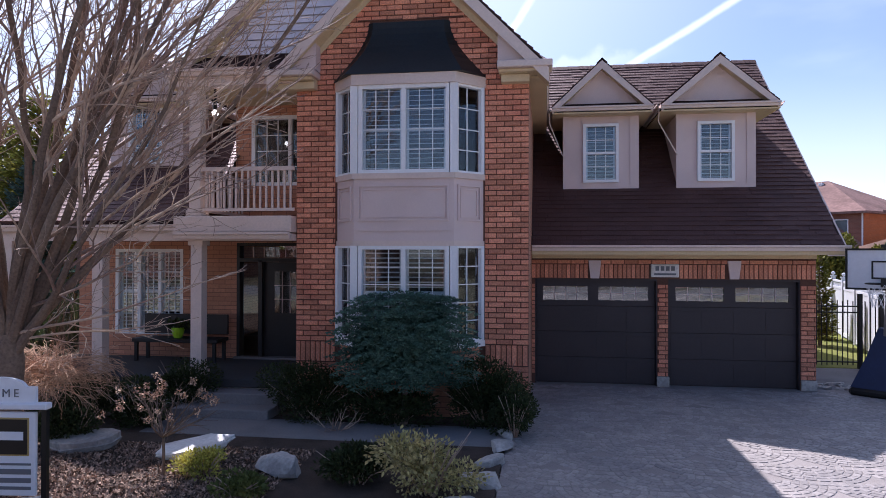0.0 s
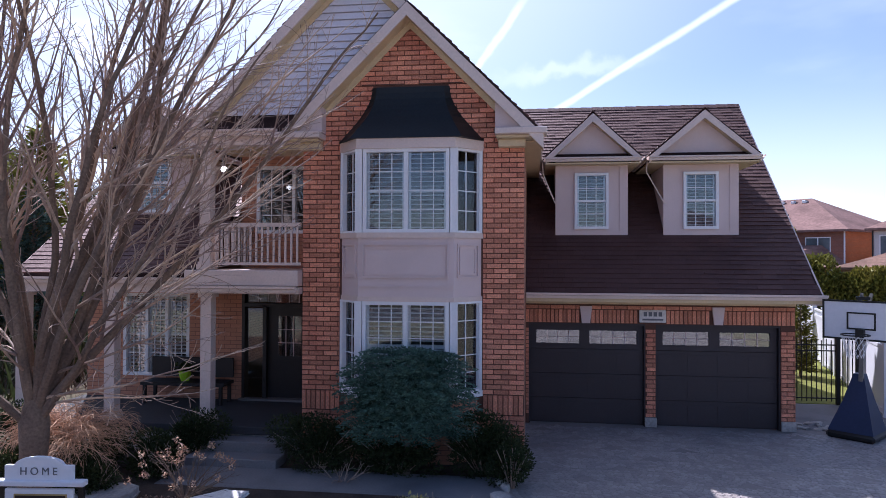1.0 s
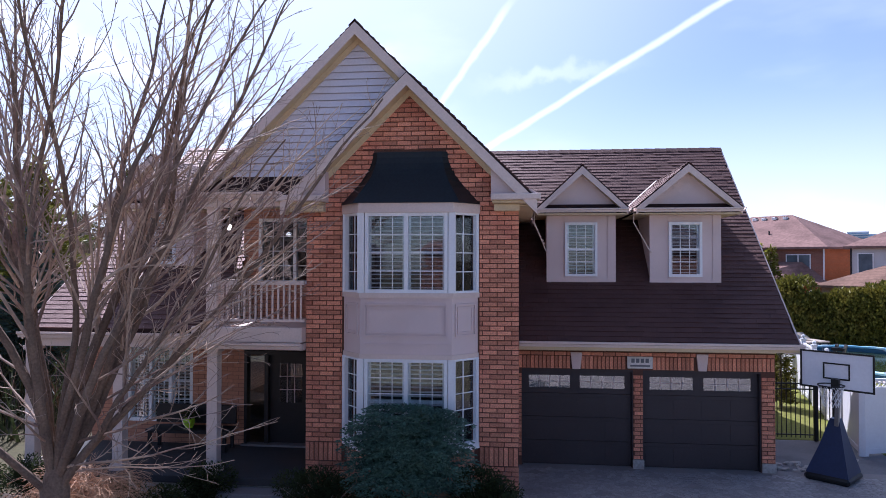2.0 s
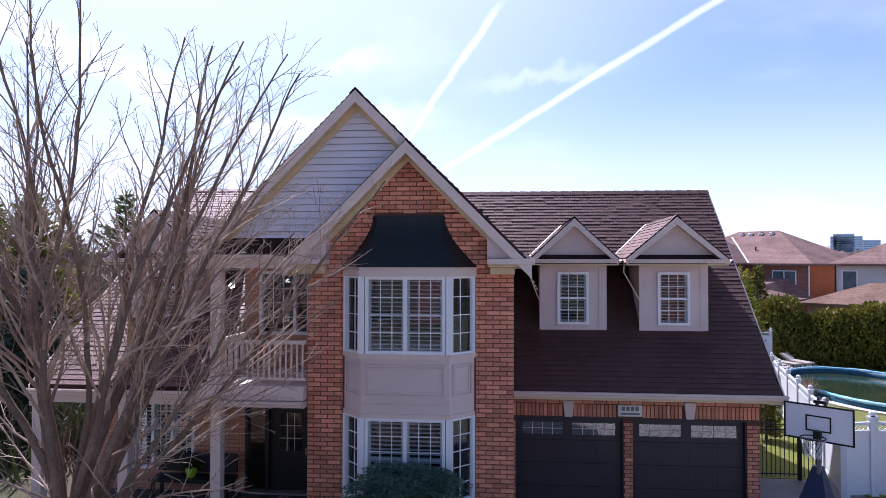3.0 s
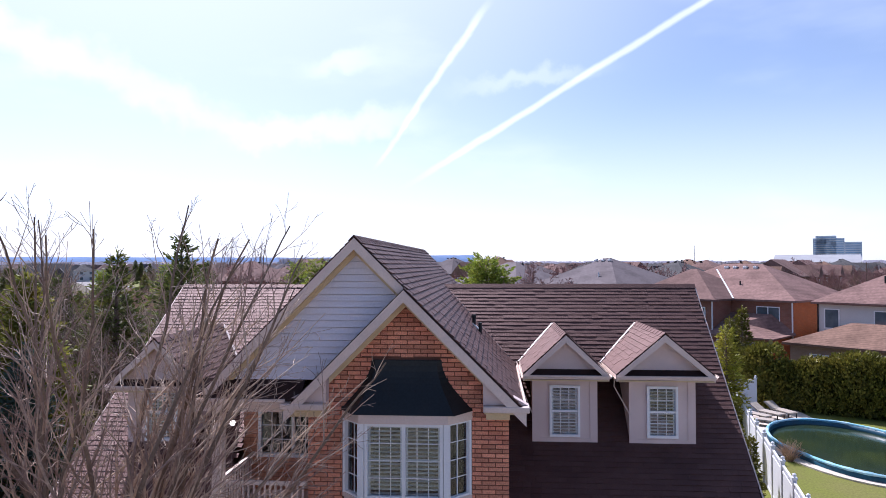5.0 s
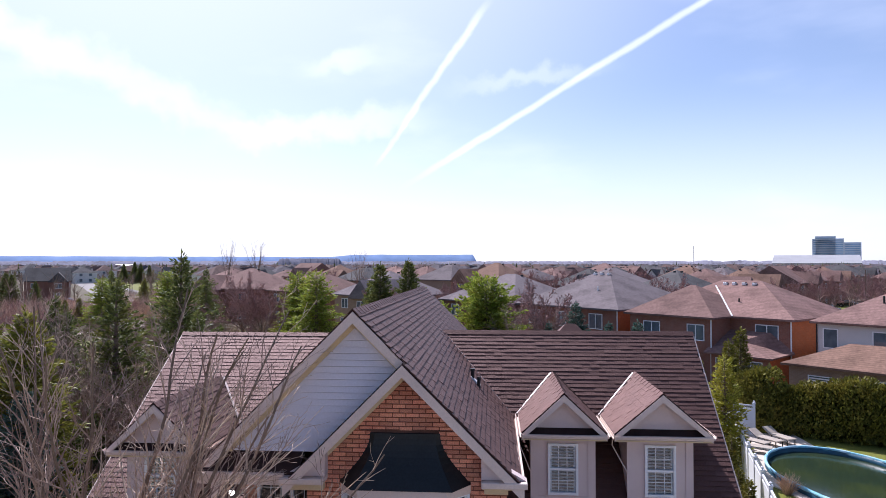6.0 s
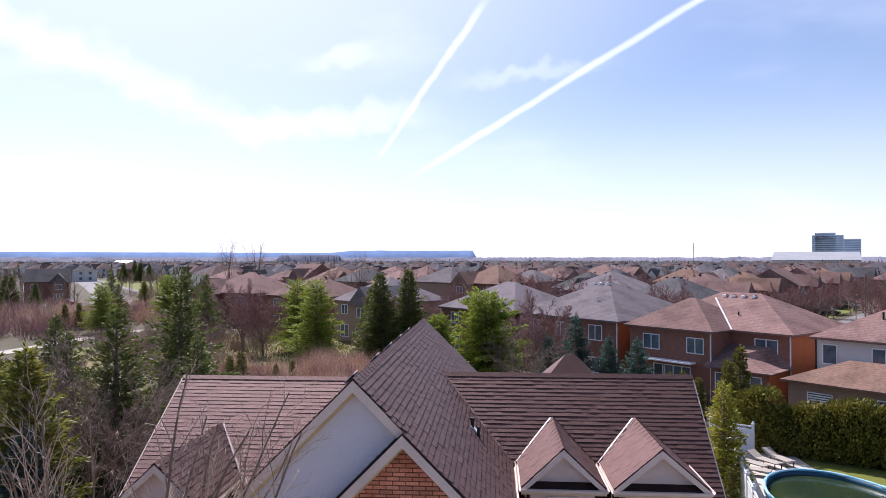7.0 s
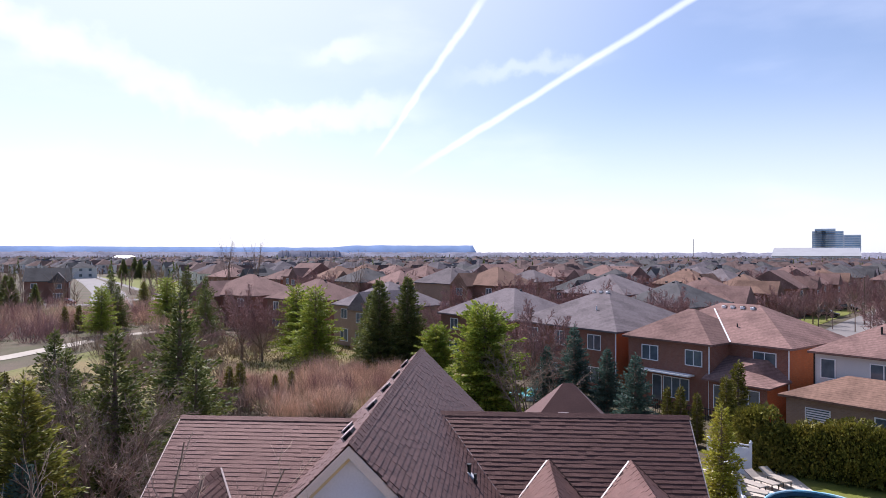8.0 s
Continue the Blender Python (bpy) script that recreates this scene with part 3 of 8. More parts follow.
O_WEST = [(-9.40, 11.55), (-5.88, 11.55), (-5.88, 15.5), (-4.03, 18.24), (-9.40, 18.24)]
roof_right = slab("roof", O_RIGHT, RIGHT, label="brown asphalt shingle gable slope")
roof_left = slab("roof", O_LEFT1, LEFT1, label="brown asphalt shingle gable slope")
roof_small = slab("roof", O_LEFT2, LEFT2)
roof_garage = slab("roof", O_GARAGE, GARAGE, label="brown asphalt shingle garage roof")
roof_west = slab("roof", O_WEST, WEST, label="brown asphalt shingle roof over the porch wing")
slab("roof", [(5.85, 19.5), (5.85, 25.0), (0.4, 25.0), (-1.69, 19.5)], GARAGE_B)
slab("roof", [(-4.03, 18.24), (-6.06, 21.0), (-6.06, 24.9), (-9.40, 24.9), (-9.40, 18.24)], WEST_B)
ridge_caps(house, (-1.75, 19.5, 7.735), (5.88, 19.5, 7.735), 0.13, 0.9)
ridge_caps(house, (-9.42, 18.24, 7.75), (-4.05, 18.24, 7.75), 0.13, 0.68)
ridge_caps(house, (-2.87, 11.47, 8.91), (-2.87, 25.27, 8.91), 0.12, 1.0)

# rake boards and soffits of the two front gables
for ax, az, y0, yw, run_l, run_r in ((-1.88, 7.90, 11.285, WALL_Y, 2.32, 2.32), (-2.87, 8.91, 11.46, 11.75, 3.19, 1.6)):
    for s, run in ((-1, run_l), (1, run_r)):
        bm = bmesh.new()
        p = [(ax, y0, az - 0.025), (ax + s * run, y0, az - run - 0.025), (ax + s * run, y0, az - run - 0.255), (ax, y0, az - 0.255)]
        prism(bm, p, (0, 0.035, 0))
        part("rake_board", bm, TRIM, house, "beige rake board")
        bm = bmesh.new()
        p = [(ax, y0 + 0.035, az - 0.20), (ax + s * run, y0 + 0.035, az - run - 0.20), (ax + s * run, yw + 0.02, az - run - 0.20), (ax, yw + 0.02, az - 0.20)]
        prism(bm, p, (0, 0, -0.03))
        part("soffit", bm, SOFFIT, house)
        bm = bmesh.new()
        p = [(ax, yw - 0.03, az - 0.23), (ax + s * (run - 0.3), yw - 0.03, az - run + 0.07), (ax + s * (run - 0.3), yw - 0.03, az - run - 0.06), (ax, yw - 0.03, az - 0.36)]
        prism(bm, p, (0, 0.028, 0))
        part("frieze_board", bm, SOFFIT, house)
# eave returns of the brick gable
for x0, x1, s in ((-0.37, 0.50, 1), (-4.27, -3.40, -1)):
    part("eave_return", boxes((x0, x1, 11.26, WALL_Y - 0.002, 5.58, 5.69), bevel=0.012), TRIM, house, "beige boxed eave return")
    part("return_cornice", boxes((x0 + 0.02, x1 - 0.05, 11.36, WALL_Y - 0.002, 5.53, 5.579), (x0 + 0.05, x1 - 0.36 if s > 0 else x1 - 0.05, 11.50, WALL_Y - 0.002, 5.40, 5.529), bevel=0.01), SOFFIT, house, "yellowish cornice under the eave return")
    xi, xo = (x0, x1) if s > 0 else (x1, x0)
    top = RIGHT(xi, 0) - 0.24 if s > 0 else LEFT2(xi, 0) - 0.24
    bm = prism(bmesh.new(), [(xi, 11.42, 5.70), (xo - s * 0.03, 11.42, 5.70), (xi, 11.42, top)], (0, 0.26, 0))
    part("return_panel", bm, STUCCO, house)
# side eave of the front block with soffit and gutter
part("soffit", boxes((0.12, 0.42, 11.7, 17.0, 5.50, 5.53)), SOFFIT, house)


def gutter(p, q, name="gutter", mat=TRIM, parent=house, size=0.11):
    """A K-shaped gutter from p to q along its outer top edge; the open side faces up."""
    p, q = Vector(p), Vector(q)
    d = (q - p).normalized()
    out = d.cross(Vector((0, 0, 1)))
    prof = [(0, 0), (0, -size), (size * 0.55, -size), (size * 0.7, -size * 0.5), (size, -size * 0.35), (size, 0), (size - 0.012, 0), (size - 0.012, -size * 0.3), (size * 0.6, -size * 0.5), (size * 0.5, -size + 0.012), (0.012, -size + 0.012), (0.012, 0)]
    bm = bmesh.new()
    prism(bm, [p + out * u + Vector((0, 0, 1)) * v for u, v in prof], q - p)
    return part(name, bm, mat, parent, "beige metal gutter")


gutter((0.38, 11.31, 5.68), (0.38, 16.9, 5.68), size=0.08)
gutter((0.14, 13.99, 2.80), (5.92, 13.99, 2.80))
gutter((-9.45, 11.52, 3.13), (-5.9, 11.52, 3.13))
gutter((-6.05, 11.40, 5.76), (-4.2, 11.40, 5.76))
gutter((-5.9, 11.42, 2.99), (-3.84, 11.42, 2.99))
part("fascia", boxes((0.13, 5.86, 14.0, 14.03, 2.62, 2.79), (0.13, 5.80, 14.03, GAR_Y - 0.001, 2.62, 2.65)), SOFFIT, house)
part("frieze_board", boxes((0.13, 5.56, GAR_Y - 0.03, GAR_Y - 0.001, 2.54, 2.62)), SOFFIT, house)
for x in (5.85, -9.44):
    bm = bmesh.new()
    if x > 0:
        prism(bm, [(x, 14.0, 2.78), (x, 19.5, 7.73), (x, 19.5, 7.53), (x, 14.0, 2.58)], (0.035, 0, 0))
        prism(bm, [(x, 25.0, 2.78), (x, 19.5, 7.73), (x, 19.5, 7.53), (x, 25.0, 2.58)], (0.035, 0, 0))
        prism(bm, [(5.55, 14.0, 2.60), (5.85, 14.0, 2.60), (5.85, 19.5, 7.55), (5.55, 19.5, 7.55)], (0, 0, 0.03))
    else:
        prism(bm, [(x, 11.55, 3.18), (x, 18.24, 7.73), (x, 18.24, 7.53), (x, 11.55, 2.98)], (0.035, 0, 0))
        prism(bm, [(x, 24.9, 3.18), (x, 18.24, 7.73), (x, 18.24, 7.53), (x, 24.9, 2.98)], (0.035, 0, 0))
    part("rake_board", bm, TRIM, house)


# ---- windows ----
def window_parts(parent, m, w, h, cols, rows, halves=1, casing=0.07, depth=0.10, slats=True, double_hung=False, mat=WHITE, open_slats=0.4):
    """Frame, glazing bars, panes and plantation shutters under parent; m puts the window's lower left corner, x along the wall, y into it."""
    def put(bm):
        bmesh.ops.transform(bm, matrix=m, verts=bm.verts)
        return bm
    bm = boxes((0, casing, -0.03, depth, 0, h), (w - casing, w, -0.03, depth, 0, h), (casing, w - casing, -0.03, depth, 0, casing), (casing, w - casing, -0.03, depth, h - casing, h))
    pw = (w - 2 * casing) / halves
    for i in range(1, halves):
        x = casing + pw * i
        box(bm, x - 0.035, x + 0.035, -0.02, depth, casing, h - casing)
    if double_hung:
        box(bm, casing, w - casing, -0.015, depth - 0.02, h * 0.5 - 0.025, h * 0.5 + 0.025)
    part("window_frame", put(bm), mat, parent, "white painted window frame")
    for i in range(halves):
        x0, x1 = casing + pw * i + (0.035 if i else 0), casing + pw * (i + 1) - (0.035 if i < halves - 1 else 0)
        part("pane", put(boxes((x0, x1, 0.045, 0.051, casing, h - casing))), GLASS, parent).visible_shadow = False
        for c in range(1, cols):
            x = x0 + (x1 - x0) * c / cols
            part("glazing_bar", put(boxes((x - 0.008, x + 0.008, 0.028, 0.043, casing, h - casing))), mat, parent)
        for r in range(1, rows):
            z = casing + (h - 2 * casing) * r / rows
            part("glazing_bar", put(boxes((x0, x1, 0.030, 0.041, z - 0.008, z + 0.008))), mat, parent)
        if slats:
            bm = boxes((x0, x0 + 0.04, 0.065, 0.10, casing, h - casing), (x1 - 0.04, x1, 0.065, 0.10, casing, h - casing), (x0 + 0.04, x1 - 0.04, 0.065, 0.10, h * 0.48, h * 0.52))
            part("shutter_frame", put(bm), BLIND, parent, "white plantation shutter frame")
            z = casing + 0.03
            first = None
            while z < h - casing - 0.02:
                if first is None:
                    k = 0.016 * open_slats
                    bm = prism(bmesh.new(), [(x0 + 0.04, 0.062, z - k), (x1 - 0.04, 0.062, z - k), (x1 - 0.04, 0.107, z + k), (x0 + 0.04, 0.107, z + k)], (0, 0, 0.008))
                    first, z_first = part("slat", put(bm), BLIND, parent), z
                else:
                    o = new("slat", first.data)
                    o.parent, o.location = parent, (0, 0, z - z_first)
                z += 0.078


def window(m, w, h, cols, rows, label, **k):
    # sheet behind the glass, interior shade in its colour
    win = part("window", boxes((0.0, w, 0.30, 0.32, 0.0, h)), ROOM_SHADE, house, label)
    win.data.transform(m)
    window_parts(win, m, w, h, cols, rows, **k)
    return win


# bay window: two storeys of glass, panelled body, flared black roof
BAY = [(-3.10, WALL_Y), (-2.69, BAY_Y), (-1.05, BAY_Y), (-0.62, WALL_Y)]


def bay_ring(z0, z1, grow=0.0, inner=None, y_back=WALL_Y):
    """A band that follows the bay's three faces."""
    bm = bmesh.new()
    g = grow
    pts = [(-3.10 - g, y_back), (-2.69 - g * 0.6, BAY_Y - g), (-1.05 + g * 0.6, BAY_Y - g), (-0.62 + g, y_back)]
    prism(bm, [(x, y, z0) for x, y in pts], (0, 0, z1 - z0))
    return bm


part("bay_body", bay_ring(2.84, 3.84), STUCCO, house, "beige panelled stucco body between bay windows")
part("bay_sill", bay_ring(3.84, 3.93, 0.035), TRIM, house)
part("bay_head", bay_ring(2.76, 2.84, 0.02), TRIM, house)
part("bay_cornice", bay_ring(5.36, 5.53, 0.05), TRIM, house, "beige cornice under bay roof")
part("bay_sill", bay_ring(1.12, 1.22, 0.035), WHITE, house)
part("bay_base", bay_ring(0.0, 1.12, -0.06), BRICK_WALL, house)
def panel_moulding(m, width):
    """A picked-out rectangle of moulding with a groove inside it, on the face that m stands on."""
    bm = bmesh.new()
    for inset, out in ((0.0, 0.030), (0.055, 0.016)):
        x0, x1, z0, z1 = inset, width - inset, 3.16 + inset, 3.74 - inset
        for a, b, c, d in ((x0, x1, z0, z0 + 0.028), (x0, x1, z1 - 0.028, z1), (x0, x0 + 0.028, z0 + 0.028, z1 - 0.028), (x1 - 0.028, x1, z0 + 0.028, z1 - 0.028)):
            box(bm, a, b, -out, 0.001, c, d)
    bmesh.ops.transform(bm, matrix=m, verts=bm.verts)
    part("panel_moulding", bm, STUCCO, house)


panel_moulding(pose(-2.62, BAY_Y, 0), 1.49)
for (xa, ya), (xb, yb) in ((BAY[0], BAY[1]), (BAY[2], BAY[3])):
    panel_moulding(pose(xa, ya, 0, 0, 0, math.degrees(math.atan2(yb - ya, xb - xa))) @ pose(0.07, 0, 0), math.hypot(xb - xa, yb - ya) - 0.14)
part("panel_rail", boxes((-2.68, -1.06, BAY_Y - 0.022, BAY_Y + 0.001, 3.00, 3.03)), STUCCO, house)
for z0, h, lab in ((1.22, 1.54, "lower bay window with white bars and half-open shutters"), (3.93, 1.43, "upper bay window with white bars and open shutters")):
    for x, y in BAY[1:3]:
        part("bay_post", boxes((x - 0.062, x + 0.062, y - 0.012, y + 0.12, z0, z0 + h)), WHITE, house, "white corner post of the bay")
    for x, s in ((-3.10, 1), (-0.62, -1)):
        part("bay_post", boxes((x - 0.02, x + 0.02, WALL_Y - 0.05, WALL_Y + 0.1, z0, z0 + h)), WHITE, house)
    window(pose(-2.615, BAY_Y + 0.02, z0), 1.49, h, 3, 5 if h > 1.5 else 4, lab, halves=2, casing=0.06)
    for (xa, ya), (xb, yb) in ((BAY[0], BAY[1]), (BAY[2], BAY[3])):
        ln = math.hypot(xb - xa, yb - ya)
        ang = math.degrees(math.atan2(yb - ya, xb - xa))
        window(pose(xa, ya, z0, 0, 0, ang) @ pose(0.022, 0.015, 0), ln - 0.044, h, 2, 5 if h > 1.5 else 4, "narrow side light of the bay with white bars", casing=0.036, slats=xa > -2)
# floors and wall behind the bay, their shade painted near black
part("bay_floor", boxes((-3.05, -0.7, BAY_Y + 0.4, 15.5, 3.05, 3.1), (-3.05, -0.7, BAY_Y + 0.4, 15.5, 5.45, 5.5)), ROOM_SHADE, house)
part("room_wall", boxes((-3.5, -0.2, 14.9, 15.0, 0.3, 5.5)), ROOM_SHADE, house)

bm = bmesh.new()
rings = []
for i in range(9):
    u = i / 8
    k = (1 - u) ** 2.1
    z = 5.53 + 0.97 * u ** 0.86
    hw = 0.725 + (0.585) * k
    hf = 0.60 + (0.36) * k
    y = WALL_Y - 0.06 - 0.46 * k
    c = -1.87
    rings.append([bm.verts.new(p) for p in ((c - hw, WALL_Y + 0.0, z), (c - hf * (1.0), y, z), (c + hf * 1.0, y, z), (c + hw, WALL_Y + 0.0, z))])
for a, b in zip(rings, rings[1:]):
    for k in range(3):
        bm.faces.new((a[k], a[k + 1], b[k + 1], b[k]))
bm.faces.new(rings[0][::-1])
bm.faces.new(rings[-1])
part("bay_roof", bm, BLACK_METAL, house, "flared black metal roof over the bay")


# ---- dormers ----
DORMER_ROOFS = []


def dormer(cx, y, z0, zg, half, plane_back, label, pitch=0.93):
    """Boxed dormer: front wall at y from z0 to zg, gutter line at zg, gable roof above, all running back into the slope."""
    hw = 0.77
    bm = plate_xz(bmesh.new(), [(cx - hw, z0), (cx + hw, z0), (cx + hw, zg), (cx - hw, zg)], y, y + 0.08, [(cx - 0.36, cx + 0.36, z0 + 0.19, z0 + 1.42)])
    for wall in ((cx - hw, cx - hw + 0.08, y + 0.08, plane_back(zg), z0 + 0.2, zg), (cx + hw - 0.08, cx + hw, y + 0.08, plane_back(zg), z0 + 0.2, zg)):
        box(bm, *wall)
    d = part("dormer", bm, STUCCO, house, label)
    bm = boxes((cx - hw - 0.02, cx - hw + 0.16, y - 0.02, y - 0.001, z0, zg - 0.02), (cx + hw - 0.16, cx + hw + 0.02, y - 0.02, y - 0.001, z0, zg - 0.02), (cx - hw + 0.16, cx + hw - 0.16, y - 0.02, y - 0.001, z0, z0 + 0.14))
    part("corner_board", bm, STUCCO, d)
    window_parts(d, pose(cx - 0.37, y - 0.03, z0 + 0.18), 0.74, 1.25, 3, 4, casing=0.06, double_hung=True)
    # near-black sheet that stands for the dormer's unlit inside
    part("room", boxes((cx - 0.6, cx + 0.6, y + 0.5, y + 0.55, z0 + 0.1, zg)), ROOM_SHADE, d)
    za = zg + half * pitch
    yf = y - 0.38
    yb = plane_back(za)
    ybg = plane_back(zg)
    for s in (-1, 1):
        bm = bmesh.new()
        prism(bm, [(cx, yf, za), (cx + s * half, yf, zg - 0.01), (cx + s * half, ybg, zg - 0.01), (cx, yb, za)], (0, 0, 0.05))
        rf = part("dormer_roof", bm, ROOF_BASE, d)
        DORMER_ROOFS.append((rf, [(cx, yf), (cx + s * half, yf), (cx + s * half, ybg), (cx, yb)], cx, za + 0.05, pitch, s))
        bm = bmesh.new()
        prism(bm, [(cx, yf - 0.025, za + 0.03), (cx + s * half, yf - 0.025, zg + 0.02), (cx + s * half, yf - 0.025, zg - 0.12), (cx, yf - 0.025, za - 0.15)], (0, 0.03, 0))
        part("rake_board", bm, TRIM, d)
        bm = bmesh.new()
        prism(bm, [(cx, yf + 0.006, za - 0.10), (cx + s * (half - 0.06), yf + 0.006, zg - 0.05), (cx + s * (half - 0.06), y - 0.142, zg - 0.05), (cx, y - 0.142, za - 0.10)], (0, 0, -0.02))
        part("soffit", bm, SOFFIT, d)
        bm = bmesh.new()
        metal_strip(bm, (cx + s * (half + 0.05), ybg + 0.02, zg + 0.03), (cx + s * 0.05, yb, za + 0.04), 0.05)
        part("valley_flashing", bm, FLASHING if (s < 0) == (cx > 0) else ROOF_BASE, d, "thin metal valley flashing")
        if s < 0:
            gutter((cx - half, ybg, zg + 0.03), (cx - half, yf, zg + 0.03), parent=d, size=0.09)
        else:
            gutter((cx + half, yf, zg + 0.03), (cx + half, ybg, zg + 0.03), parent=d, size=0.09)
    part("gable_panel", prism(bmesh.new(), [(cx - half + 0.06, y - 0.14, zg - 0.02), (cx + half - 0.06, y - 0.14, zg - 0.02), (cx, y - 0.14, za - 0.03)], (0, 0.05, 0)), STUCCO, d)
    part("skirt", prism(bmesh.new(), [(cx - half + 0.05, yf + 0.03, zg + 0.01), (cx + half - 0.05, yf + 0.03, zg + 0.01), (cx + half - 0.25, y - 0.14, zg + 0.13), (cx - half + 0.25, y - 0.14, zg + 0.13)], (0, 0, -0.03)), ROOF_BASE, d)
    gutter((cx - half, yf, zg + 0.02), (cx + half, yf, zg + 0.02), parent=d, size=0.09)
    part("soffit", boxes((cx - half, cx + half, yf, y - 0.002, zg - 0.12, zg - 0.09), (cx - half, cx - hw, y - 0.002, ybg - 0.2, zg - 0.12, zg - 0.09), (cx + hw, cx + half, y - 0.002, ybg - 0.2, zg - 0.12, zg - 0.09)), SOFFIT, d)
    ridge_caps(d, (cx, yf - 0.02, za + 0.05), (cx, yb, za + 0.05), 0.11, pitch)
    return d


on_garage = lambda z: 14.02 + (z - 2.80) / 0.90
on_west = lambda z: 11.55 + (z - 3.20) / 0.68
dormer(1.56, 15.38, 3.97, 5.68, 1.02, on_garage, "beige boxed dormer with a white sash window")
dormer(3.90, 15.38, 3.97, 5.68, 1.15, on_garage, "beige boxed dormer with a white sash window, at the roof end", 0.845)
dormer(-7.6, 13.3, 4.25, 5.68, 1.08, on_west, "beige boxed dormer over the porch roof")
# downpipes from the dormer gutters across the roof
for x0, x1 in ((0.47, 0.75), (2.72, 3.1)):
    bm = bmesh.new()
    tube(bm, [(x0, 15.1, 5.62), (x0 + 0.02, 15.3, 5.4), (x1, 15.32, 4.75), (x1 + 0.04, 15.30, 4.70)], [0.013] * 4, 6, True)
    part("downpipe", bm, TRIM, house)

# ---- porch, balcony and entrance ----
# dark grey stands for the shade that lies on the porch floor
part("porch_floor", boxes((-9.4, -3.83, 11.45, PORCH_Y, 0.36, 0.5), bevel=0.01), ASPHALT, house, "porch floor with its shade put into dark grey")
part("porch_base", boxes((-9.35, -3.83, 11.52, 13.6, 0.0, 0.36)), STONE, house)
part("step", boxes((-5.4, -3.9, 11.05, 11.45, 0.0, 0.34), bevel=0.012), CONCRETE, house)
part("step", boxes((-5.5, -3.9, 10.65, 11.05, 0.0, 0.17), bevel=0.012), CONCRETE, house)


def column(x, y, z0, z1, label="square beige porch column"):
    bm = boxes((x - 0.10, x + 0.10, y - 0.10, y + 0.10, z0, z1), (x - 0.14, x + 0.14, y - 0.14, y + 0.14, z0, z0 + 0.09), (x - 0.12, x + 0.12, y - 0.12, y + 0.12, z0 + 0.09, z0 + 0.14), (x - 0.135, x + 0.135, y - 0.135, y + 0.135, z1 - 0.08, z1))
    return part("column", bm, TRIM, house, label)


for x in (-5.62, -7.5, -9.3):
    column(x, 11.72, 0.5, 2.85)
column(-5.60, 11.62, 3.28, 5.55)
part("porch_beam", boxes((-9.4, -5.9, 11.60, 11.85, 2.85, 3.08), (-5.9, -3.83, 11.5, 11.75, 2.85, 2.97)), TRIM, house)
part("porch_ceiling", boxes((-9.35, -5.9, 11.85, PORCH_Y, 3.0, 3.05), (-5.9, -3.83, 11.75, PORCH_Y, 2.9, 2.95)), SOFFIT, house)
part("balcony_floor", boxes((-5.95, -3.83, 11.44, PORCH_Y, 2.99, 3.27), bevel=0.012), TRIM, house, "beige balcony floor with broad fascia")
part("balcony_ceiling", boxes((-6.0, -3.83, 11.52, PORCH_Y, 5.62, 5.66)), SOFFIT, house)
part("balcony_beam", boxes((-5.98, -3.83, 11.45, 11.70, 5.50, 5.62), (-6.0, -4.2, 11.42, 11.46, 5.62, 5.78)), TRIM, house)
part("balcony_roof", prism(bmesh.new(), [(-6.05, 11.40, 5.76), (-3.9, 11.40, 5.76), (-3.9, 11.76, 6.10), (-6.05, 11.76, 6.10)], (0, 0.02, -0.05)), ROOF_BASE, house)
railing = part("railing", boxes((-5.5, -3.83, 11.56, 11.63, 4.05, 4.12), (-5.5, -3.83, 11.57, 11.62, 3.36, 3.41)), TRIM, house, "beige wooden balcony railing")
for i in range(15):
    x = -5.42 + i * 0.109
    part("baluster", boxes((x - 0.016, x + 0.016, 11.58, 11.612, 3.41, 4.05)), TRIM, railing)
for i in range(12):
    y = 11.75 + i * 0.15
    part("baluster", boxes((-5.62, -5.59, y, y + 0.03, 3.41, 4.05)), TRIM, railing)
part("side_rail", boxes((-5.64, -5.57, 11.7, PORCH_Y, 4.05, 4.12), (-5.63, -5.58, 11.7, PORCH_Y, 3.36, 3.41)), TRIM, railing)

# front door with side light and transom
door = part("front_door", boxes((-5.28, -4.34, PORCH_Y + 0.10, PORCH_Y + 0.15, 0.52, 2.45)), DARK_DOOR, house, "dark front door with a barred glass light")
bm = boxes((-5.82, -5.76, PORCH_Y - 0.02, PORCH_Y + 0.2, 0.5, 2.82), (-5.36, -5.28, PORCH_Y - 0.02, PORCH_Y + 0.2, 0.5, 2.5), (-4.34, -4.28, PORCH_Y - 0.02, PORCH_Y + 0.2, 0.5, 2.82), (-5.76, -4.34, PORCH_Y - 0.02, PORCH_Y + 0.2, 2.46, 2.53), (-5.82, -4.28, PORCH_Y - 0.02, PORCH_Y + 0.2, 2.78, 2.84))
part("door_frame", bm, DARK_DOOR, door)
part("pane", boxes((-5.05, -4.55, PORCH_Y + 0.085, PORCH_Y + 0.095, 1.42, 2.26)), GLASS, door)
part("pane", boxes((-5.72, -5.40, PORCH_Y + 0.08, PORCH_Y + 0.09, 0.95, 2.42)), GLASS, door)
part("pane", boxes((-5.72, -4.36, PORCH_Y + 0.08, PORCH_Y + 0.09, 2.55, 2.76)), GLASS, door)
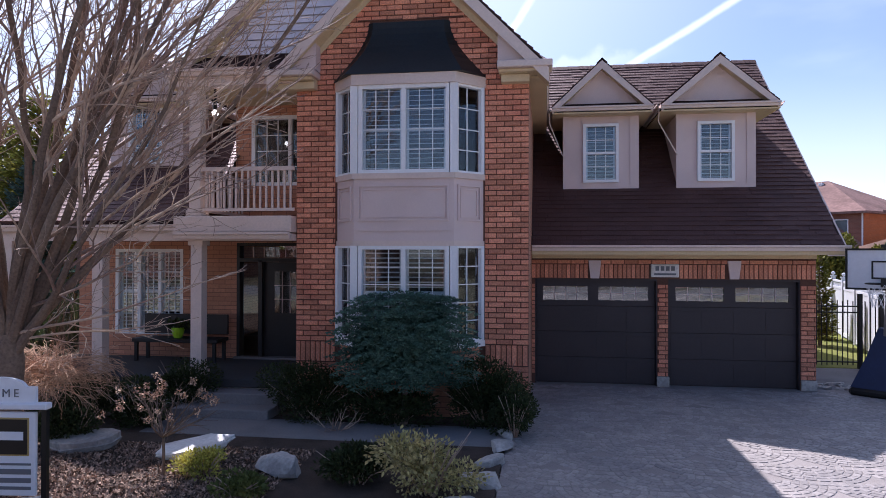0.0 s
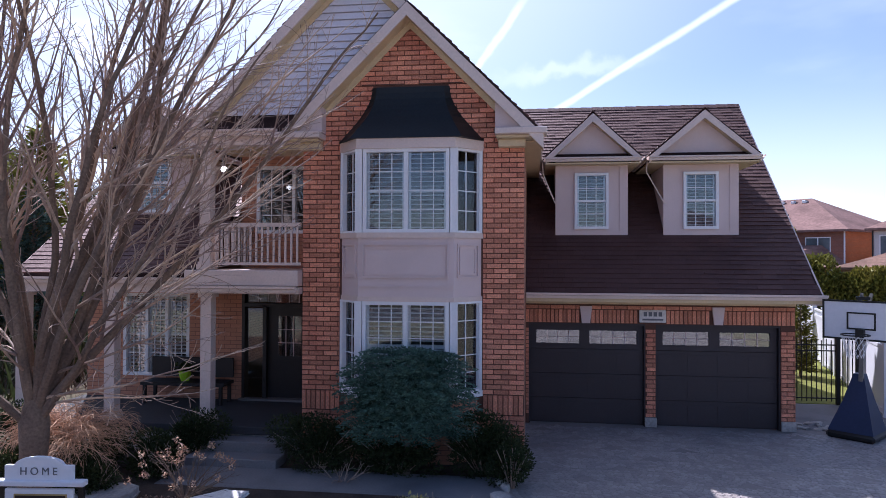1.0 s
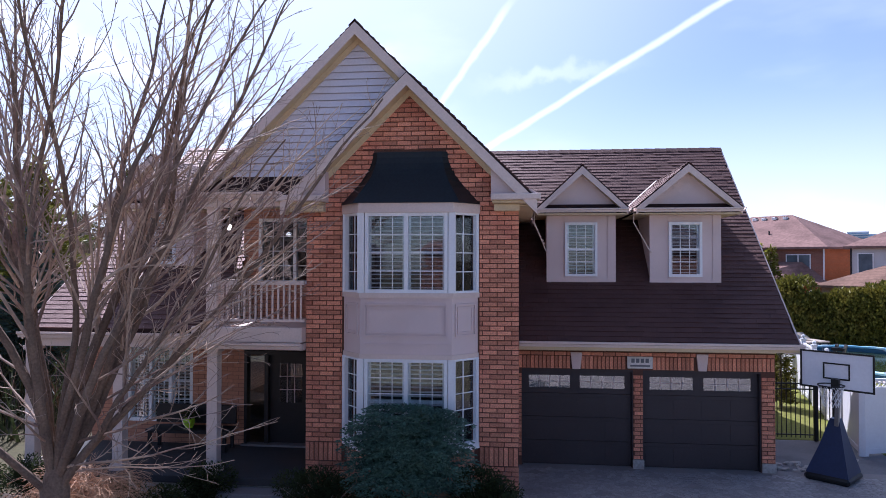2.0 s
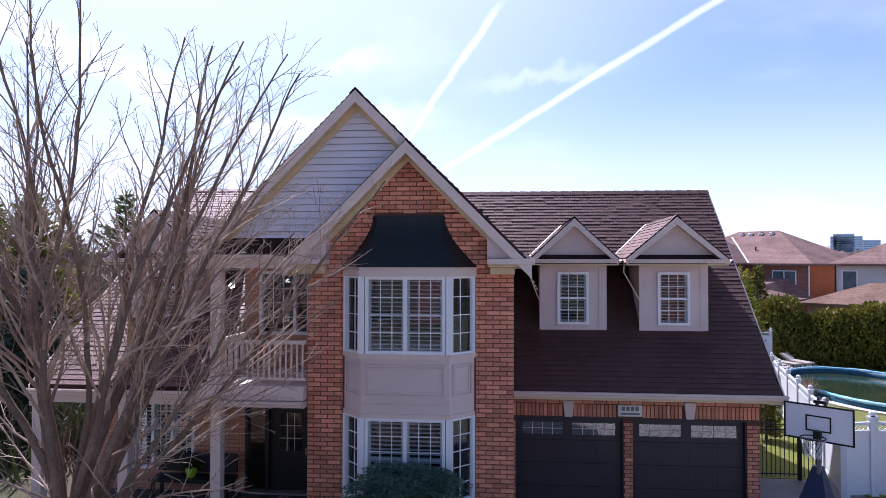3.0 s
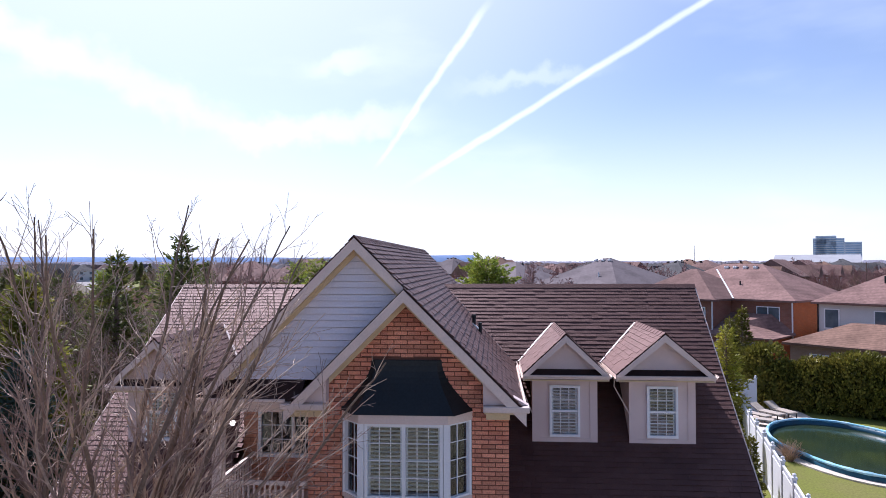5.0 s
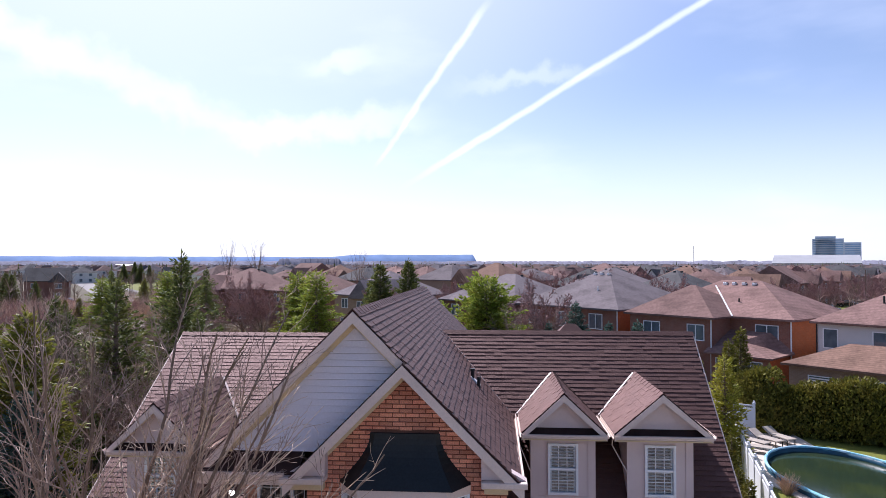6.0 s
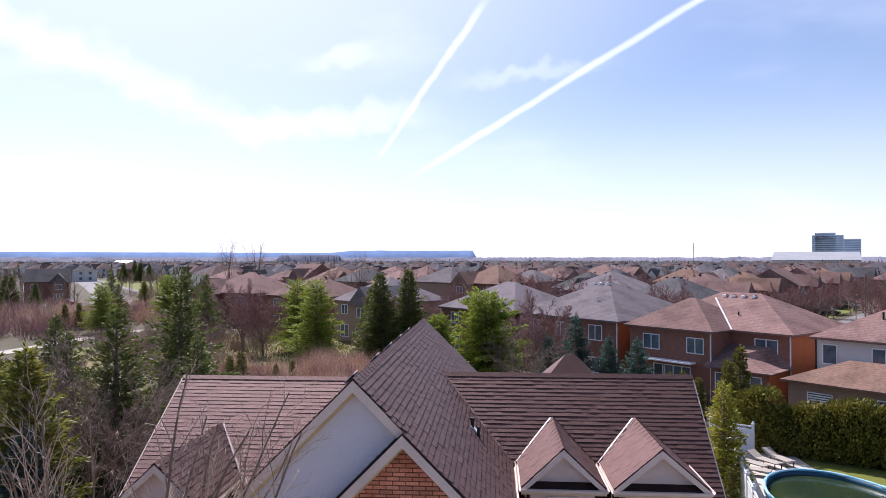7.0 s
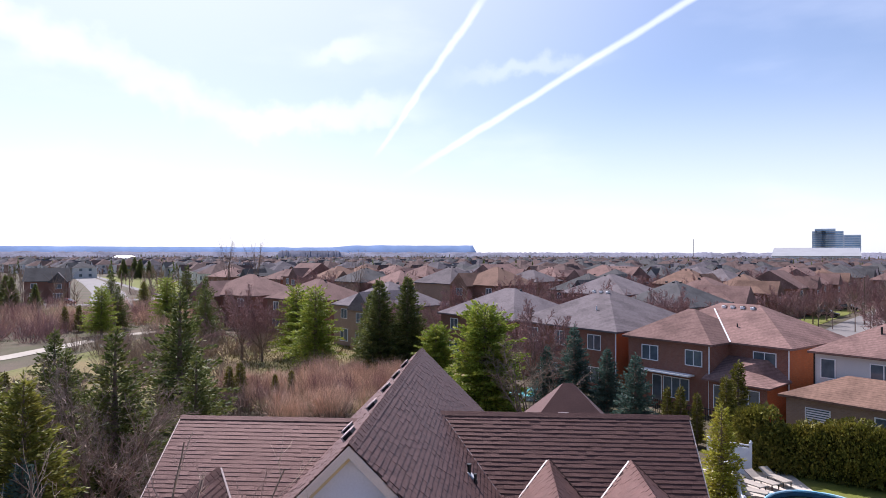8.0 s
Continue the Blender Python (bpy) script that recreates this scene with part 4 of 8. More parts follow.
for k in range(1, 3):
    part("glazing_bar", boxes((-5.05 + k * 0.1667 - 0.008, -5.05 + k * 0.1667 + 0.008, PORCH_Y + 0.068, PORCH_Y + 0.084, 1.42, 2.26)), STUCCO, door)
    part("glazing_bar", boxes((-5.05, -4.55, PORCH_Y + 0.070, PORCH_Y + 0.082, 1.42 + k * 0.28 - 0.008, 1.42 + k * 0.28 + 0.008)), STUCCO, door)
for k in range(1, 6):
    part("glazing_bar", boxes((-5.72 + k * 0.227 - 0.008, -5.72 + k * 0.227 + 0.008, PORCH_Y + 0.06, PORCH_Y + 0.075, 2.55, 2.76)), STUCCO, door)
part("threshold", boxes((-5.85, -4.25, PORCH_Y - 0.12, PORCH_Y + 0.1, 0.5, 0.54)), CONCRETE, door)
part("door_handle", tube(bmesh.new(), [(-4.44, PORCH_Y + 0.04, 1.35), (-4.44, PORCH_Y + 0.03, 1.5)], [0.015, 0.015], 6, True), SIGN_GOLD, door)
window(pose(-8.52, PORCH_Y + 0.03, 0.95), 1.52, 1.77, 3, 4, "porch window with white bars and closed blinds", halves=3, casing=0.07)
window(pose(-5.52, PORCH_Y + 0.03, 4.0), 1.62, 1.42, 3, 4, "balcony window with white bars", halves=2, casing=0.07, slats=False)
part("porch_lamp", tube(bmesh.new(), [(-5.47, 12.0, 5.20), (-5.47, 12.0, 5.62)], [0.035, 0.02], 8, True), SIGN_BLACK, house, "small black lantern with a bright bulb")
LAMP_GLOW = bpy.data.materials.new("lamp_glow")
LAMP_GLOW.use_nodes = True
LAMP_GLOW.node_tree.nodes["Principled BSDF"].inputs["Emission Color"].default_value = (1, 0.93, 0.8, 1)
LAMP_GLOW.node_tree.nodes["Principled BSDF"].inputs["Emission Strength"].default_value = 5
bm = bmesh.new()
bmesh.ops.create_icosphere(bm, subdivisions=2, radius=0.06, matrix=pose(-5.47, 12.0, 5.15))
part("bulb", bm, LAMP_GLOW, house, "glowing lamp globe", smooth=True)

# roof vents
def roof_vent(m):
    # pale hood: the vent's sunlit top and one sunlit side put into colour
    v = part("roof_vent", boxes((-0.12, 0.12, -0.2, 0.2, 0.0, 0.10)), BLACK_METAL, house, "low box vent near the ridge, sunlit top and side in a pale hood")
    part("hood", boxes((-0.15, 0.15, -0.23, 0.23, 0.10, 0.125), (-0.15, -0.125, -0.23, 0.23, 0.0, 0.10)), STUCCO, v)
    v.matrix_basis = m


for x, y in ((-3.27, 13.6), (-3.27, 16.6), (-4.0, 16.9), (-3.27, 19.0), (-3.27, 21.2), (-3.27, 23.4)):
    roof_vent(pose(x, y, LEFT1(x, y) + 0.01, 0, -45, 0))
for x in (-7.8, -6.0):
    roof_vent(pose(x, 18.75, WEST_B(x, 18.75) + 0.02, -34, 0, 0))
bm = tube(bmesh.new(), [(-0.69, 16.6, 6.6), (-0.69, 16.6, 6.98)], [0.05, 0.05], 10, True)
tube(bm, [(-0.69, 16.6, 6.95), (-0.69, 16.6, 7.02)], [0.065, 0.065], 10, True)
part("roof_pipe", bm, BLACK_METAL, house, "short black plumbing vent pipes")
bm = tube(bmesh.new(), [(-0.52, 16.35, 6.4), (-0.52, 16.35, 6.84)], [0.045, 0.045], 10, True)
part("roof_pipe", bm, BLACK_METAL, house)
part("pipe_flashing", prism(bmesh.new(), [(-0.74, 16.5, 6.80), (-0.5, 16.5, 6.56), (-0.5, 16.78, 6.56), (-0.74, 16.78, 6.80)], (0.02, 0, 0.02)), WHITE, house)
bm = bmesh.new()
metal_strip(bm, (0.34, 17.27, 5.73), (-1.66, 19.47, 7.72), 0.045)
part("valley_flashing", bm, FLASHING, house, "pale metal valley flashing between two roofs")

# ---- plant builders ----
def limb(heap, rng, p, d, length, r, level, last, up, kids, droop=0.0, wig=0.16, sides=(7, 5, 4, 3), fan=(0.40, 0.85), reach=(0.32, 0.52)):
    """A branch that bends as it goes and carries smaller ones."""
    n = (7, 5, 4, 3)[min(level, 3)]
    pts, radii = [Vector(p)], [r]
    d = Vector(d).normalized()
    for i in range(n):
        d = (d + Vector((rng.gauss(0, wig), rng.gauss(0, wig), rng.gauss(0, wig * 0.6) + up - droop * (i / n)))).normalized()
        pts.append(pts[-1] + d * (length / n))
        radii.append(max(0.0022, r * (1 - 0.80 * (i + 1) / n)))
    heap.stick(pts, radii, sides[min(level, 3)])
    if level >= last:
        return
    count = kids[level]
    for k in range(count):
        u = (0.22 if level == 0 else 0.12) + (0.95 - 0.15) * (k + rng.random()) / count
        u = min(u, 0.97)
        i = min(int(u * n), n - 1)
        q = pts[i].lerp(pts[i + 1], u * n - i)
        ahead = (pts[i + 1] - pts[i]).normalized()
        side = rnd_dir(rng)
        side = (side - ahead * side.dot(ahead)).normalized()
        ang = rng.uniform(*fan)
        nd = ahead * math.cos(ang) + side * math.sin(ang)
        rr = radii[i] * rng.uniform(0.34, 0.55)
        ll = length * rng.uniform(*reach) * (1.1 - 0.55 * u)
        limb(heap, rng, q, nd, ll, max(rr, 0.003), level + 1, last, up * 0.9, kids, droop, wig * 1.15, sides, fan, reach)


def bare_tree(name, at, seed, height, limbs, spread, fork, trunk_r, kids, label, last=3, up=0.05, bark=BARK, group="", low=(), twig=TWIG, wig=0.16, fan=(0.40, 0.85), reach=(0.32, 0.52), floor=0.0):
    rng = random.Random(seed)
    t = thing(name, at, label, "tree", group)
    bm = bmesh.new()
    pts = [(0, 0, -0.1), (0.02, 0, fork * 0.3), (-0.02, 0.02, fork * 0.7), (0.03, 0, fork * 1.08)]
    tube(bm, pts, [trunk_r * 1.25, trunk_r * 1.0, trunk_r * 0.95, trunk_r * 0.8], 12)
    part("trunk", bm, bark, t, smooth=True)
    big, fine = Heap(), Heap()

    class Split:
        def stick(self, p, r, n=3):
            (big if r[0] > 0.03 else fine).stick(p, [max(q, floor) for q in r], n)
    h = Split()
    for k in range(limbs):
        a = 2 * math.pi * (k + rng.uniform(-0.3, 0.3)) / limbs
        tilt = spread * rng.uniform(0.35, 1.0) if k else 0.1
        d = Vector((math.cos(a) * math.sin(tilt), math.sin(a) * math.sin(tilt), math.cos(tilt)))
        z = fork * rng.uniform(0.72, 1.05)
        limb(h, rng, (0, 0, z), d, (height - z) * rng.uniform(0.82, 1.03), trunk_r * rng.uniform(0.28, 0.46), 0, last, up, kids, 0.0, wig, fan=fan, reach=reach)
    for (a, tilt, z, ln, r) in low:
        d = Vector((math.cos(a) * math.sin(tilt), math.sin(a) * math.sin(tilt), math.cos(tilt)))
        limb(h, rng, (0, 0, z), d, ln, r, 1, last, 0.02, kids, 0.05)
    big.make("limb", bark, t)
    fine.make("fine_branching", twig, t)
    tagged(t.children[-1], kind="stuff")
    return t


def spruce(name, at, seed, height, radius, mat, label, tiers=22, per=9, leaf=0.16, group="", loose=0.25, base=0.06, cone=0.85, cat="tree", dense=7):
    """A conifer: trunk, drooping boughs in tiers, each a flat spray of short needle tufts."""
    rng = random.Random(seed)
    t = thing(name, at, label, cat, group)
    part("trunk", tube(bmesh.new(), [(0, 0, -0.1), (0, 0, height * 0.5), (0, 0, height * 0.98)], [radius * 0.07 + 0.04, radius * 0.05 + 0.02, 0.012], 7), BARK, t)
    wood, needles = Heap(), Heap()
    total = int(tiers * per * 0.72)
    for i in range(total):
        u = min(0.985, 1 - (1 - (i + rng.random()) / total) ** 0.72)
        z = height * (base + (0.97 - base) * u)
        reach = radius * ((1 - u) ** cone) * rng.uniform(0.8, 1.12) + 0.05 * radius
        a = i * 2.39996 + rng.uniform(-0.5, 0.5)
        if reach > 0:
            ln = reach * rng.uniform(1 - loose, 1 + loose * 0.7)
            d = Vector((math.cos(a), math.sin(a), rng.uniform(0.0, 0.4) + 0.5 * u))
            p = Vector((0, 0, z))
            steps = max(3, int(ln / (leaf * 0.95)))
            pts = [p]
            for s in range(steps):
                d = (d + Vector((rng.gauss(0, 0.05), rng.gauss(0, 0.05), -0.07 + 0.09 * s / steps))).normalized()
                pts.append(pts[-1] + d * ln / steps)
            wood.stick([pts[0], pts[steps // 2], pts[-1]], [0.02 + ln * 0.006, 0.012, 0.004], 3)
            side = d.cross(Vector((0, 0, 1))).normalized()
            for s in range(1, steps + 1):
                w = math.sin(math.pi * min(0.97, 0.2 + 0.75 * s / steps)) * ln * 0.30 + leaf * 0.5
                for j in range(dense):
                    off = rng.uniform(-1, 1)
                    q = pts[s] + side * (w * off) * 0.75 + d * rng.uniform(-0.5, 0.5) * leaf + Vector((0, 0, -abs(off) * w * 0.16 + rng.gauss(0, leaf * 0.22)))
                    nd = (d * rng.uniform(0.4, 1.0) + side * off * 0.9 + Vector((0, 0, rng.uniform(-0.25, 0.45)))).normalized()
                    needles.leaf(q, nd, rnd_dir(rng), leaf * rng.uniform(0.8, 1.5), leaf * rng.uniform(0.35, 0.6))
    for j in range(10):
        needles.leaf(Vector((0, 0, height * 0.93 + j * height * 0.008)), Vector((rng.gauss(0, 0.4), rng.gauss(0, 0.4), 1)), rnd_dir(rng), leaf * 1.3, leaf * 0.35)
    wood.make("branch", BARK, t)
    tagged(t.children[-1], kind="stuff")
    needles.make("crown", mat, t)
    tagged(t.children[-1], kind="stuff")
    return t


def leafy(heap, rng, centre, size, count, leaf, lumps=9, squash=1.0, shell=0.75):
    """Leaves round lumps that fill an uneven ellipsoid."""
    cs = []
    for i in range(lumps):
        v = rnd_dir(rng) * rng.uniform(0.25, 0.72)
        cs.append((Vector((centre[0] + v.x * size[0], centre[1] + v.y * size[1], centre[2] + v.z * size[2])), rng.uniform(0.38, 0.6)))
    for i in range(count):
        c, s = cs[rng.randrange(lumps)]
        v = rnd_dir(rng)
        k = rng.uniform(shell, 1.05) * s
        p = c + Vector((v.x * size[0] * k, v.y * size[1] * k, v.z * size[2] * k))
        heap.leaf(p, (v + rnd_dir(rng) * 0.7 + Vector((0, 0, 0.2))).normalized(), rnd_dir(rng), leaf * rng.uniform(0.7, 1.4), leaf * rng.uniform(0.4, 0.75))


def leaf_bush(name, at, seed, size, count, leaf, mat, label, stems=14, lumps=9, cat="shrub", group="", z0=0.0, shell=0.6):
    rng = random.Random(seed)
    t = thing(name, at, label, cat, group)
    wood, lv = Heap(), Heap()
    for i in range(stems):
        v = Vector((rng.uniform(-1, 1) * size[0] * 0.8, rng.uniform(-1, 1) * size[1] * 0.8, z0 + size[2] * rng.uniform(1.0, 1.8)))
        wood.stick([(v.x * 0.08, v.y * 0.08, -0.05), (v.x * 0.5, v.y * 0.5, v.z * 0.55), tuple(v)], [0.014, 0.009, 0.004], 3)
    leafy(lv, rng, (0, 0, z0 + size[2]), size, count, leaf, lumps, shell=shell)
    wood.make("woody_base", TWIG, t)
    tagged(t.children[-1], kind="stuff")
    lv.make("leaves", mat, t)
    tagged(t.children[-1], kind="stuff")
    return t


def twig_bush(name, at, seed, size, stems, mat, label, kids=(6, 5, 3), arch=0.0, cat="shrub", last=2, r=0.012, group="", lean=0.9):
    rng = random.Random(seed)
    t = thing(name, at, label, cat, group)
    h = Heap()
    for i in range(stems):
        a = rng.random() * 6.283
        tilt = rng.uniform(0.1, lean)
        d = Vector((math.cos(a) * math.sin(tilt) * size[0], math.sin(a) * math.sin(tilt) * size[1], math.cos(tilt) * size[2]))
        ln = d.length
        limb(h, rng, (rng.gauss(0, 0.12) * size[0], rng.gauss(0, 0.12) * size[1], -0.03), d, ln * rng.uniform(0.75, 1.15), r, 1, 1 + last, 0.03, (0, *kids), arch, 0.2, (5, 4, 3, 3))
    h.make("fine_branching", mat, t)
    tagged(t.children[-1], kind="stuff")
    return t


def boulder(name, at, seed, size, label, mat=STONE, category="rock", group="garden rocks"):
    rng = random.Random(seed)
    bm = bmesh.new()
    bmesh.ops.create_icosphere(bm, subdivisions=3, radius=1)
    off = Vector((rng.random() * 9, rng.random() * 9, rng.random() * 9))
    cuts = [(rnd_dir(rng), rng.uniform(0.48, 0.82)) for _ in range(15)] + [(Vector((0.05, 0.1, 1)).normalized(), 0.6)]
    for v in bm.verts:
        for n, dd in cuts:
            k = v.co.dot(n)
            if k > dd:
                v.co -= n * (k - dd)
        v.co *= 1 + 0.10 * noise.noise(v.co * 1.7 + off) + 0.03 * noise.noise(v.co * 6 + off)
        v.co = Vector((v.co.x * size[0], v.co.y * size[1], v.co.z * size[2]))
    ob = linked(name, bm, mat)
    ob.matrix_basis = at if isinstance(at, Matrix) else Matrix.Translation(at)
    return tagged(ob, label, category, group)

# ---- front yard ----
driveway = sheet("driveway", -0.15, 9.0, -14, GAR_Y + 0.17, 0.0, PAVER_JOINT, "grey stamped concrete driveway with fan pattern", "driveway", thick=0.15)
part("apron", boxes((5.56, 9.0, GAR_Y + 0.17, 17.5, -0.15, -0.012)), CONCRETE, driveway)
sheet("pavement", -5.5, -0.15, 9.75, 10.75, 0.03, CONCRETE, "grey concrete front walk in the shade", "path", thick=0.12)
sheet("garden_bed", -14, -0.16, -1.0, 9.75, 0.02, MULCH_BED, "dark mulched garden bed", "garden bed", thick=0.1)
sheet("garden_bed", -14, -5.5, 9.75, 11.5, 0.025, MULCH_BED, "dark planting bed along the porch", "garden bed", thick=0.1)
sheet("garden_bed", -3.9, -0.16, 10.75, 11.7, 0.025, MULCH_BED, "dark planting bed under the bay", "garden bed", thick=0.1)
sheet("front_lawn", -40, -9.6, -6, 30, -0.02, GRASS_GROUND, "rough grass beside the house", "lawn")
sheet("road", -200, 200, -24, -14, -0.01, BOUNCE_ASPHALT, "unseen grey asphalt street, paled to bounce light", "road")
sheet("lawn", -40, -0.15, -14, -1.0, 0.0, BOUNCE_LAWN, "unseen front lawn, paled to bounce light onto the house", "lawn", thick=0.05)
sheet("lawn", 9.0, 60, -14, 15.9, 0.0, BOUNCE_LAWN, "unseen front lawn, paled to bounce light onto the house", "lawn", thick=0.05)

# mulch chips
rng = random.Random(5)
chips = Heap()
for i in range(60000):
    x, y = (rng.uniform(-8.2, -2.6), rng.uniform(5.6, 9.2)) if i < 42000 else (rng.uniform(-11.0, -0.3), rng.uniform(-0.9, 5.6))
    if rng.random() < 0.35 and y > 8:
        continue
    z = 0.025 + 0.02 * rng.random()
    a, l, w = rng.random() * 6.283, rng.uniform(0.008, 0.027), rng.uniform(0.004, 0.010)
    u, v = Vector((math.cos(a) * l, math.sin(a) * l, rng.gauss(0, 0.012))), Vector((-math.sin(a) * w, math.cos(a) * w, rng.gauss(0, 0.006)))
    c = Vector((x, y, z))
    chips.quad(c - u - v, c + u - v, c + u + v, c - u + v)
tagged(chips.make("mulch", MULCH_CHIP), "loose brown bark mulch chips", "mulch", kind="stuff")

# rocks
boulder("rock", pose(-2.72, 8.3, 0.10, 0, 0, -30), 12, (0.36, 0.28, 0.24), "rounded grey boulder in shade")
boulder("rock", pose(-4.75, 6.7, 0.05, 0, 0, 10), 15, (0.33, 0.26, 0.20), "pale boulder beside the sale sign")
boulder("rock", pose(-0.32, 8.2, 0.06, 0, 0, 15), 17, (0.32, 0.24, 0.16), "grey boulder at the driveway edge")
for i, (x, y, r) in enumerate(((-0.30, 9.0, 60), (-0.22, 9.7, 80), (-0.18, 10.4, 95), (-0.55, 7.5, 40), (-0.75, 6.8, 50))):
    boulder("edging_stone", pose(x, y, 0.05, 0, 0, r), 21 + i, (0.36, 0.17, 0.10), "long grey edging stone of the planting bed", group="edging stones")
for i in range(34):
    rr = random.Random(i + 900)
    boulder("pebble", pose(rr.uniform(5.7, 6.5) if i < 20 else rr.uniform(7.6, 8.8), rr.uniform(14.5, 15.4) if i < 20 else rr.uniform(12.2, 16.0), 0.0, 0, 0, rr.random() * 180), 50 + i % 6, (rr.uniform(0.07, 0.17), rr.uniform(0.06, 0.12), rr.uniform(0.05, 0.09)), "small grey landscaping stone", group="landscaping stones")



def slab_rock(at, seed, size, thick, label, mat=STONE):
    """A flat split stone: ragged outline, stepped edge, slightly uneven top."""
    rng = random.Random(seed)
    bm = bmesh.new()
    n = 14
    rows = []
    for z, g in ((0.0, 0.90), (thick * 0.45, 1.0), (thick * 0.5, 0.96), (thick * 0.92, 0.98), (thick, 0.93)):
        rng2 = random.Random(seed)
        rows.append([bm.verts.new((math.cos(6.283 * k / n) * size[0] * g * (w := rng2.uniform(0.8, 1.08)), math.sin(6.283 * k / n) * size[1] * g * w, z + rng.gauss(0, 0.006))) for k in range(n)])
    for a, b in zip(rows, rows[1:]):
        for k in range(n):
            bm.faces.new((a[k], a[(k + 1) % n], b[(k + 1) % n], b[k]))
    bm.faces.new(rows[-1])
    bm.faces.new(rows[0][::-1])
    ob = linked("rock", bm, mat)
    ob.matrix_basis = at
    return tagged(ob, label, "rock", "garden rocks")


slab_rock(pose(-5.75, 8.9, 0.02, 4, -5, 6), 3, (0.54, 0.32), 0.17, "flat layered grey boulder on mulch")
slab_rock(pose(-4.08, 8.75, 0.10, 5, -9, 6), 8, (0.52, 0.34), 0.09, "flat near-white flagstone rock lit by sun", PALE_STONE)
leaf_bush("evergreen_shrub", (-6.0, 9.0, 0.0), 46, (0.72, 0.32, 0.36), 5600, 0.045, BOXWOOD, "dark evergreen shrub below the weeping maple", group="porch shrubs")
leaf_bush("evergreen_shrub", (-5.55, 11.15, 0.0), 47, (0.60, 0.3, 0.48), 5200, 0.045, BOXWOOD, "dark evergreen shrub beside the steps", group="porch shrubs")

# the large bare tree in front of the porch
def shoot(heap, rng, p, d, length, r, level, up, bare=0.15, wig=0.13):
    """A stem with side shoots all along it, closer and finer towards the tips; heap takes level 1 and above."""
    n = max(3, int(length / (0.30 if level < 2 else 0.16)))
    pts, radii = [Vector(p)], [r]
    d = Vector(d).normalized()
    for i in range(n):
        d = (d + Vector((rng.gauss(0, wig), rng.gauss(0, wig), rng.gauss(0, wig * 0.7) + up))).normalized()
        pts.append(pts[-1] + d * (length / n))
        radii.append(max(0.0036, r * (1 - 0.84 * ((i + 1) / n) ** 0.9)))
    heap.stick(pts, radii, (9, 5, 3, 3, 3)[level])
    if level >= 3 or length < 0.25:
        return
    s = length * bare + rng.uniform(0, 0.15)
    turn = rng.random() * 6.283
    while s < length * 0.98:
        u = s / length * n
        i = min(int(u), n - 1)
        q = pts[i].lerp(pts[i + 1], u - i)
        ahead = (pts[i + 1] - pts[i]).normalized()
        e1 = ahead.cross(Vector((0.3, 0.2, 0.93))).normalized()
        e2 = ahead.cross(e1)
        turn += 2.4 + rng.uniform(-0.5, 0.5)
        ang = rng.uniform(0.35, 0.75) if level else rng.uniform(0.28, 0.62)
        nd = ahead * math.cos(ang) + (e1 * math.cos(turn) + e2 * math.sin(turn)) * math.sin(ang)
        left = length - s
        ll = min(left * rng.uniform(0.26, 0.56) + (0.65, 0.20, 0.11)[level] * rng.uniform(0.5, 1.2), (9, 2.8, 1.2, 0.5)[level + 1])
        loc = radii[i] + (radii[i + 1] - radii[i]) * (u - i)
        shoot(heap, rng, q, nd, ll, max(0.0036, min(loc * 0.62, 0.0042 + ll * 0.0088)), level + 1, 0.022, 0.12, max(0.11, wig * 1.35))
        s += (0.38, 0.31, 0.24)[level] * rng.uniform(0.6, 1.4)


tree = thing("tree", (-6.35, 8.2, 0.0), "leafless maple with many upright stems in mulch", "tree")
bm = tube(bmesh.new(), [(0.02, 0, -0.1), (0.0, 0, 0.12), (0.01, 0, 0.45), (0.04, 0.01, 0.9), (0.05, 0.0, 1.3), (0.06, 0, 1.62)], [0.25, 0.195, 0.165, 0.17, 0.19, 0.12], 14)
part("trunk", bm, BARK, tree, smooth=True)
rng = random.Random(29)
twigs = Heap()


class Stem:
    """Sends the stem itself to a mesh of its own, its shoots to the joined rest."""

    def __init__(self):
        self.own = Heap()

    def stick(self, p, r, n=3):
        (self.own if n == 9 else twigs).stick(p, r, n)


